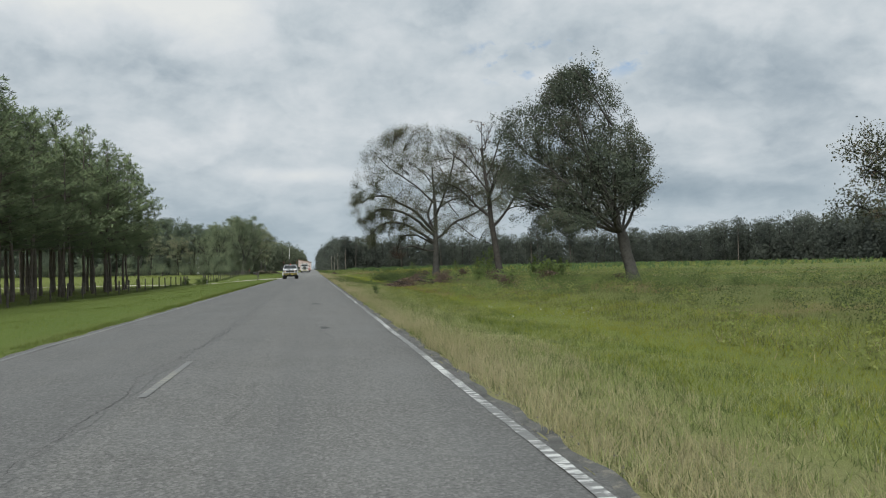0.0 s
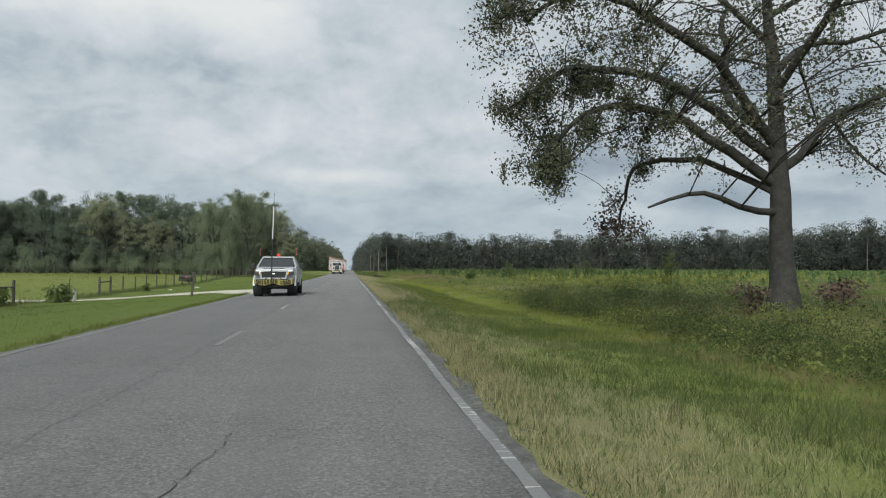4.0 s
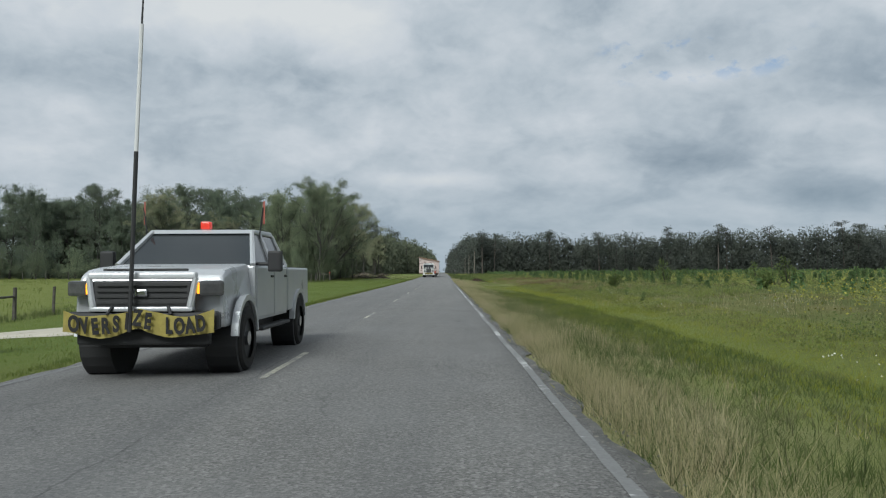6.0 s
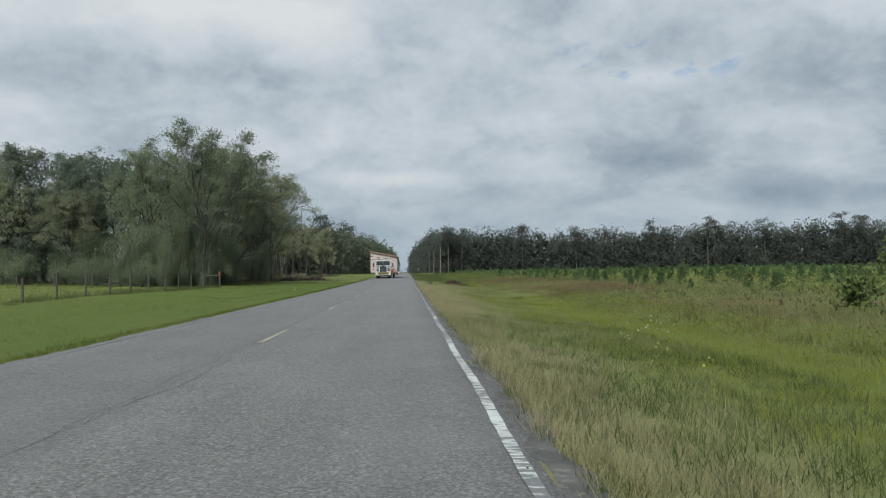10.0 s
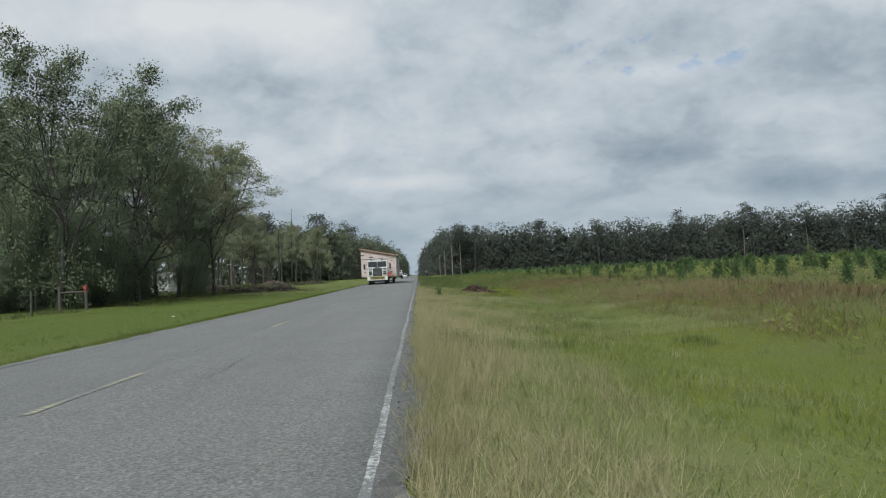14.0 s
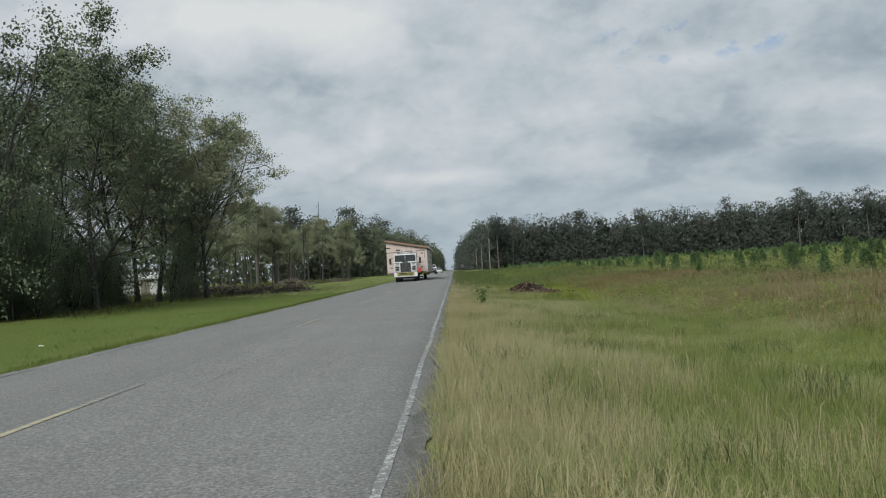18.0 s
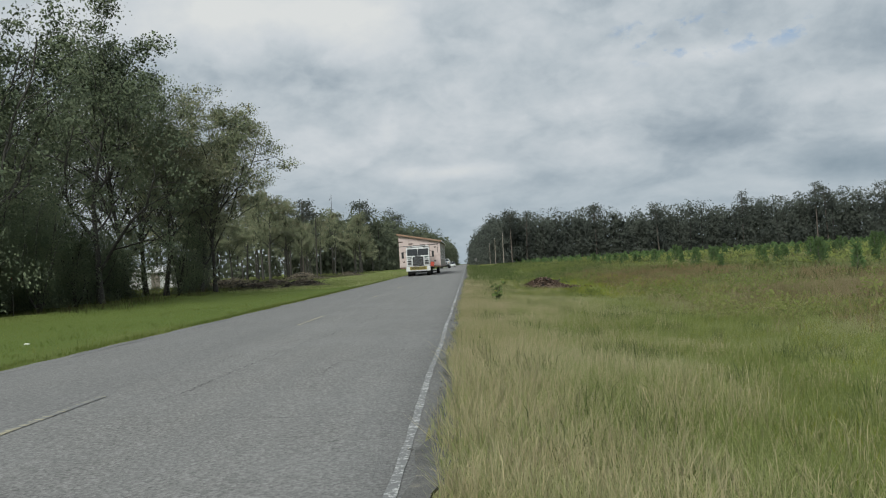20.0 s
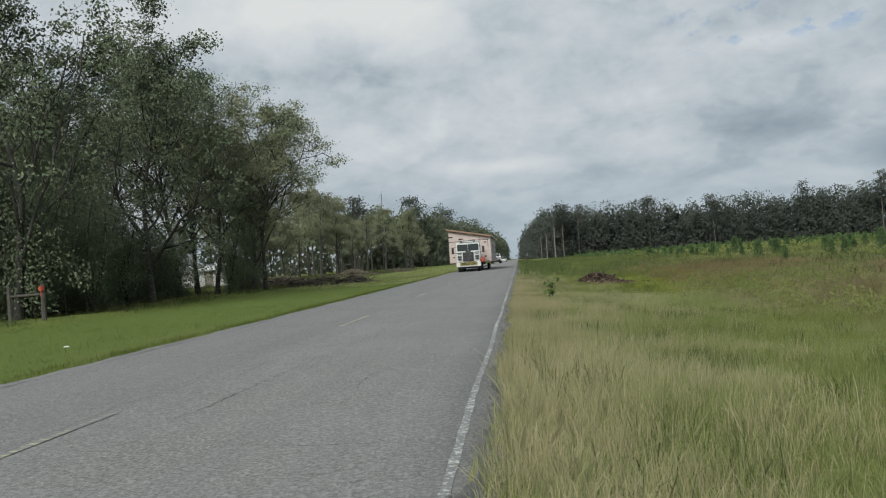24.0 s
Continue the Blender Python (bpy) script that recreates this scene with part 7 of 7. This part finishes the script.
def far_car(x, y):
    ob = thing("car", Matrix.Translation((x, y, float(road_z(y)))), "pale saloon car following the convoy far ahead", "car")
    bm = bmesh.new()
    prism(bm, [(0.0, 0.35), (0.0, 0.68), (1.1, 0.85), (4.2, 0.92), (4.5, 0.75), (4.5, 0.35)], -0.9, 0.9, 0.06)
    part("body", bm, WHITE_PAINT, ob)
    bm = bmesh.new()
    prism(bm, [(0.95, 0.82), (1.75, 1.36), (3.1, 1.38), (3.9, 0.88)], -0.78, 0.78, 0.05)
    part("window_glass", bm, DARK_GLASS, ob)
    part("roof", made(block, (0, 2.4, 1.40), (1.4, 1.3, 0.05), 0.02), WHITE_PAINT, ob)
    for s in (-1, 1):
        part("headlight", made(block, (s * 0.65, 0.0, 0.66), (0.34, 0.08, 0.14), 0.02), CLEAR_LAMP, ob)
        for yy in (0.85, 3.6):
            wheel(ob, s * 0.78, yy, 0.32, 0.2)


far_car(-0.55, 392.0)


# the cab-over tractor and the half house that it pulls
TRUCK_Y = 256.0
TRUCK_Z = float(road_z(TRUCK_Y))


STRIPE = surface("dark_green_stripe", (0.03, 0.06, 0.05), (0.05, 0.08, 0.07), 3.0, 30.0, 0.5, relief=0.0)


def tractor():
    ob = thing("truck_tractor", Matrix.Translation((-1.15, TRUCK_Y, TRUCK_Z)), "white cab-over truck tractor with a yellow oversize load banner", "truck")
    bm = bmesh.new()
    prism(bm, [(0.05, 1.0), (0.0, 1.9), (0.10, 2.78), (0.28, 2.92), (1.75, 2.95), (1.8, 1.0)], -1.15, 1.15, 0.06)
    cab = part("cab", bm, WHITE_PAINT, ob)
    for s in (-1, 1):
        part("windscreen", made(block, (s * 0.535, 0.04, 2.42), (1.04, 0.05, 0.68), 0.03, (-6, 0, 0)), DARK_GLASS, cab, "dark split windscreen half")
        wiper = part("wiper", made(rod, (s * 0.2, -0.03, 2.08), (s * 0.65, 0.0, 2.38), 0.012), BLACK_PLASTIC, cab)
        door = part("door", made(block, (s * 1.16, 0.75, 1.75), (0.03, 1.15, 1.5), 0.02), WHITE_PAINT, cab)
        part("side_window", made(block, (s * 1.175, 0.78, 2.38), (0.02, 0.8, 0.55), 0.01), DARK_GLASS, door)
        for k, z in enumerate((1.66, 1.42)):
            part("headlight", made(block, (s * 0.86, -0.02, z - 0.14), (0.38, 0.10, 0.17), 0.03), SMOKED_LAMP, cab)
        part("grab_rail", made(rod, (s * 1.0, -0.04, 1.75), (s * 0.68, -0.04, 1.80), 0.022), BLACK_PLASTIC, cab)
        mirror = part("mirror", made(block, (s * 1.52, 0.05, 2.15), (0.22, 0.08, 0.62), 0.02), BLACK_PLASTIC, cab)
        part("mirror_arm", made(rod, (s * 1.12, 0.1, 2.5), (s * 1.52, 0.06, 2.45), 0.018), BLACK_PLASTIC, mirror)
        part("mirror_arm", made(rod, (s * 1.12, 0.1, 1.9), (s * 1.52, 0.06, 1.9), 0.018), BLACK_PLASTIC, mirror)
        part("marker_lamp", made(block, (s * 0.6, 0.16, 2.96), (0.14, 0.10, 0.07), 0.02), SMOKED_LAMP, cab, "unlit roof marker lamp")
        part("side_stripe", made(block, (s * 0.86, -0.005, 1.90), (0.46, 0.02, 0.09), 0.005), STRIPE, cab, "dark green stripe")
        part("step", made(block, (s * 1.0, 0.5, 0.72), (0.35, 0.5, 0.06), 0.01), STEEL, ob)
        wheel(ob, s * 0.98, 0.95, 0.50, 0.28)
        for y in (3.6, 4.9):
            wheel(ob, s * 0.92, y, 0.50, 0.50)
    grille = part("grille", made(block, (0, -0.03, 1.50), (1.06, 0.08, 0.90), 0.03), BLACK_PLASTIC, cab, "black radiator grille")
    for k in range(7):
        part("grille_bar", made(block, (-0.36 + 0.12 * k, -0.075, 1.52), (0.02, 0.02, 0.78)), CHROME, grille)
    part("badge", made(block, (0, -0.02, 2.02), (0.55, 0.03, 0.07), 0.01), BLACK_PLASTIC, cab)
    part("roof_cap", made(block, (0, 0.95, 3.0), (2.1, 1.5, 0.12), 0.04), WHITE_PAINT, cab)
    for s in (-0.35, 0.35):
        part("air_horn", made(rod, (s, 0.3, 3.1), (s, 0.8, 3.1), 0.07, 0.03), CHROME, cab)
    bumper = part("bumper", made(block, (0, -0.10, 0.74), (2.42, 0.20, 0.46), 0.04), WHITE_PAINT, ob)
    oversize_banner(ob, 0.0, -0.23, 0.80, 1.72, 0.32)
    bar = part("flag_bar", made(rod, (-2.05, -0.02, 3.02), (2.05, -0.02, 3.10), 0.03), BLACK_PLASTIC, ob, "long dark bar across the cab roof")
    for s in (-1, 1):
        part("drop_rod", made(rod, (s * 2.0, -0.02, 3.06), (s * 2.02, -0.02, 2.25), 0.02), BLACK_PLASTIC, bar)
        part("bar_bracket", made(rod, (s * 0.7, 0.3, 2.95), (s * 0.7, -0.02, 3.06), 0.03), BLACK_PLASTIC, bar)
    part("red_flag", made(block, (1.42, -0.05, 1.15), (0.36, 0.02, 0.42), 0.0, (0, 12, 0)), RED_TAPE, ob, "red warning flag beside the bumper")
    part("chassis", made(block, (0, 3.2, 0.78), (0.9, 5.6, 0.3)), STEEL, ob)
    for y in (0.95, 3.6, 4.9):
        part("axle", made(rod, (-0.95, y, 0.5), (0.95, y, 0.5), 0.08), STEEL, ob)
    part("front_valance", made(block, (0, 0.05, 0.42), (2.0, 0.1, 0.2), 0.02), BLACK_PLASTIC, ob)
    return ob


tractor()


def half_house():
    """Half of a factory-built house on its trailer: one wall tall and bare, the roof falling to the finished side."""
    ob = thing("half_house_load", Matrix.Translation((-1.12, TRUCK_Y + 3.0, TRUCK_Z)), "half of a factory-built house in pinkish sheathing on a trailer", "mobile home")
    w, L, z0, lo, hi = 2.14, 17.0, 0.90, 3.46, 4.32
    rise = lambda x: lo + (hi - lo) * (w - x) / (2 * w)
    for y in (0.0, L):
        bm = bmesh.new()
        verts = [bm.verts.new(p) for p in ((-w, y, z0), (w, y, z0), (w, y, rise(w)), (-w, y, rise(-w)), (-w, y + (0.1 if not y else -0.1), z0), (w, y + (0.1 if not y else -0.1), z0), (w, y + (0.1 if not y else -0.1), rise(w)), (-w, y + (0.1 if not y else -0.1), rise(-w)))]
        for q in ((0, 1, 2, 3), (7, 6, 5, 4), (0, 4, 5, 1), (1, 5, 6, 2), (2, 6, 7, 3), (3, 7, 4, 0)):
            bm.faces.new([verts[i] for i in q])
        part("end_wall", bm, WRAP, ob, "pinkish sheathed end wall")
    for k in range(3):
        part("sheathing_seam", made(block, (-1.06 + 1.06 * k, -0.004, (z0 + rise(-1.06 + 1.06 * k)) / 2), (0.025, 0.012, rise(-1.06 + 1.06 * k) - z0 - 0.05)), FASCIA, ob)
    for x, z in ((-0.9, 3.35), (0.35, 3.18), (-1.7, 1.5), (1.55, 1.45), (1.6, 2.9), (-1.95, 3.6)):
        part("printed_mark", made(block, (x, -0.006, z), (0.46 if z > 3 else 0.2, 0.01, 0.12)), STEEL, ob, "dark printed mark on the sheathing")
    part("open_side_wall", made(block, (-w + 0.06, L / 2, (z0 + hi) / 2), (0.12, L - 0.24, hi - z0 - 0.05)), WHITE_PAINT, ob, "plastic-covered open side")
    wall = part("finished_side_wall", made(block, (w - 0.06, L / 2, (z0 + lo) / 2), (0.12, L - 0.24, lo - z0 - 0.02)), SIDING, ob, "grey clad side wall")
    for k in range(9):
        part("siding_board", made(block, (w + 0.006, L / 2, z0 + 0.12 + 0.24 * k), (0.016, L - 0.3, 0.018)), FASCIA if k == 0 else SIDING, wall)
    for y in (2.2, 4.4, 8.2, 12.4, 15.0):
        win = part("window", made(block, (w + 0.02, y, 2.25), (0.05, 0.8, 1.25), 0.01), WHITE_PAINT, wall, "white framed side window")
        for dz in (-0.29, 0.29):
            part("pane", made(block, (w + 0.05, y, 2.25 + dz), (0.012, 0.64, 0.50)), DARK_GLASS, win)
    bm = bmesh.new()
    slope = math.degrees(math.atan2(hi - lo, 2 * w))
    block(bm, (0, L / 2, (lo + hi) / 2 + 0.06), (2 * w / math.cos(radians(slope)) + 0.35, L + 0.5, 0.10), 0.0, (0, slope, 0))
    part("roof", bm, SHINGLE, ob)
    part("roof_edge", made(block, (0, -0.27, (lo + hi) / 2 + 0.05), (2 * w / math.cos(radians(slope)) + 0.36, 0.05, 0.16), 0.0, (0, slope, 0)), FASCIA, ob, "bare timber roof edge")
    part("eave_trim", made(block, (w + 0.19, L / 2, lo + 0.02), (0.05, L + 0.5, 0.15)), WHITE_PAINT, ob, "white eave board")
    part("floor_frame", made(block, (0, L / 2, 0.90), (2 * w - 0.1, L, 0.14)), FASCIA, ob)
    for s in (-0.75, 0.75):
        part("chassis_beam", made(block, (s, L / 2 - 0.6, 0.72), (0.14, L + 1.0, 0.22)), STEEL, ob)
    for y in (8.6, 9.5, 10.4, 11.3):
        part("trailer_axle", made(rod, (-1.4, y, 0.37), (1.4, y, 0.37), 0.05), STEEL, ob)
        for s in (-1, 1):
            wheel(ob, s * 1.45, y, 0.37, 0.24, STEEL)


half_house()
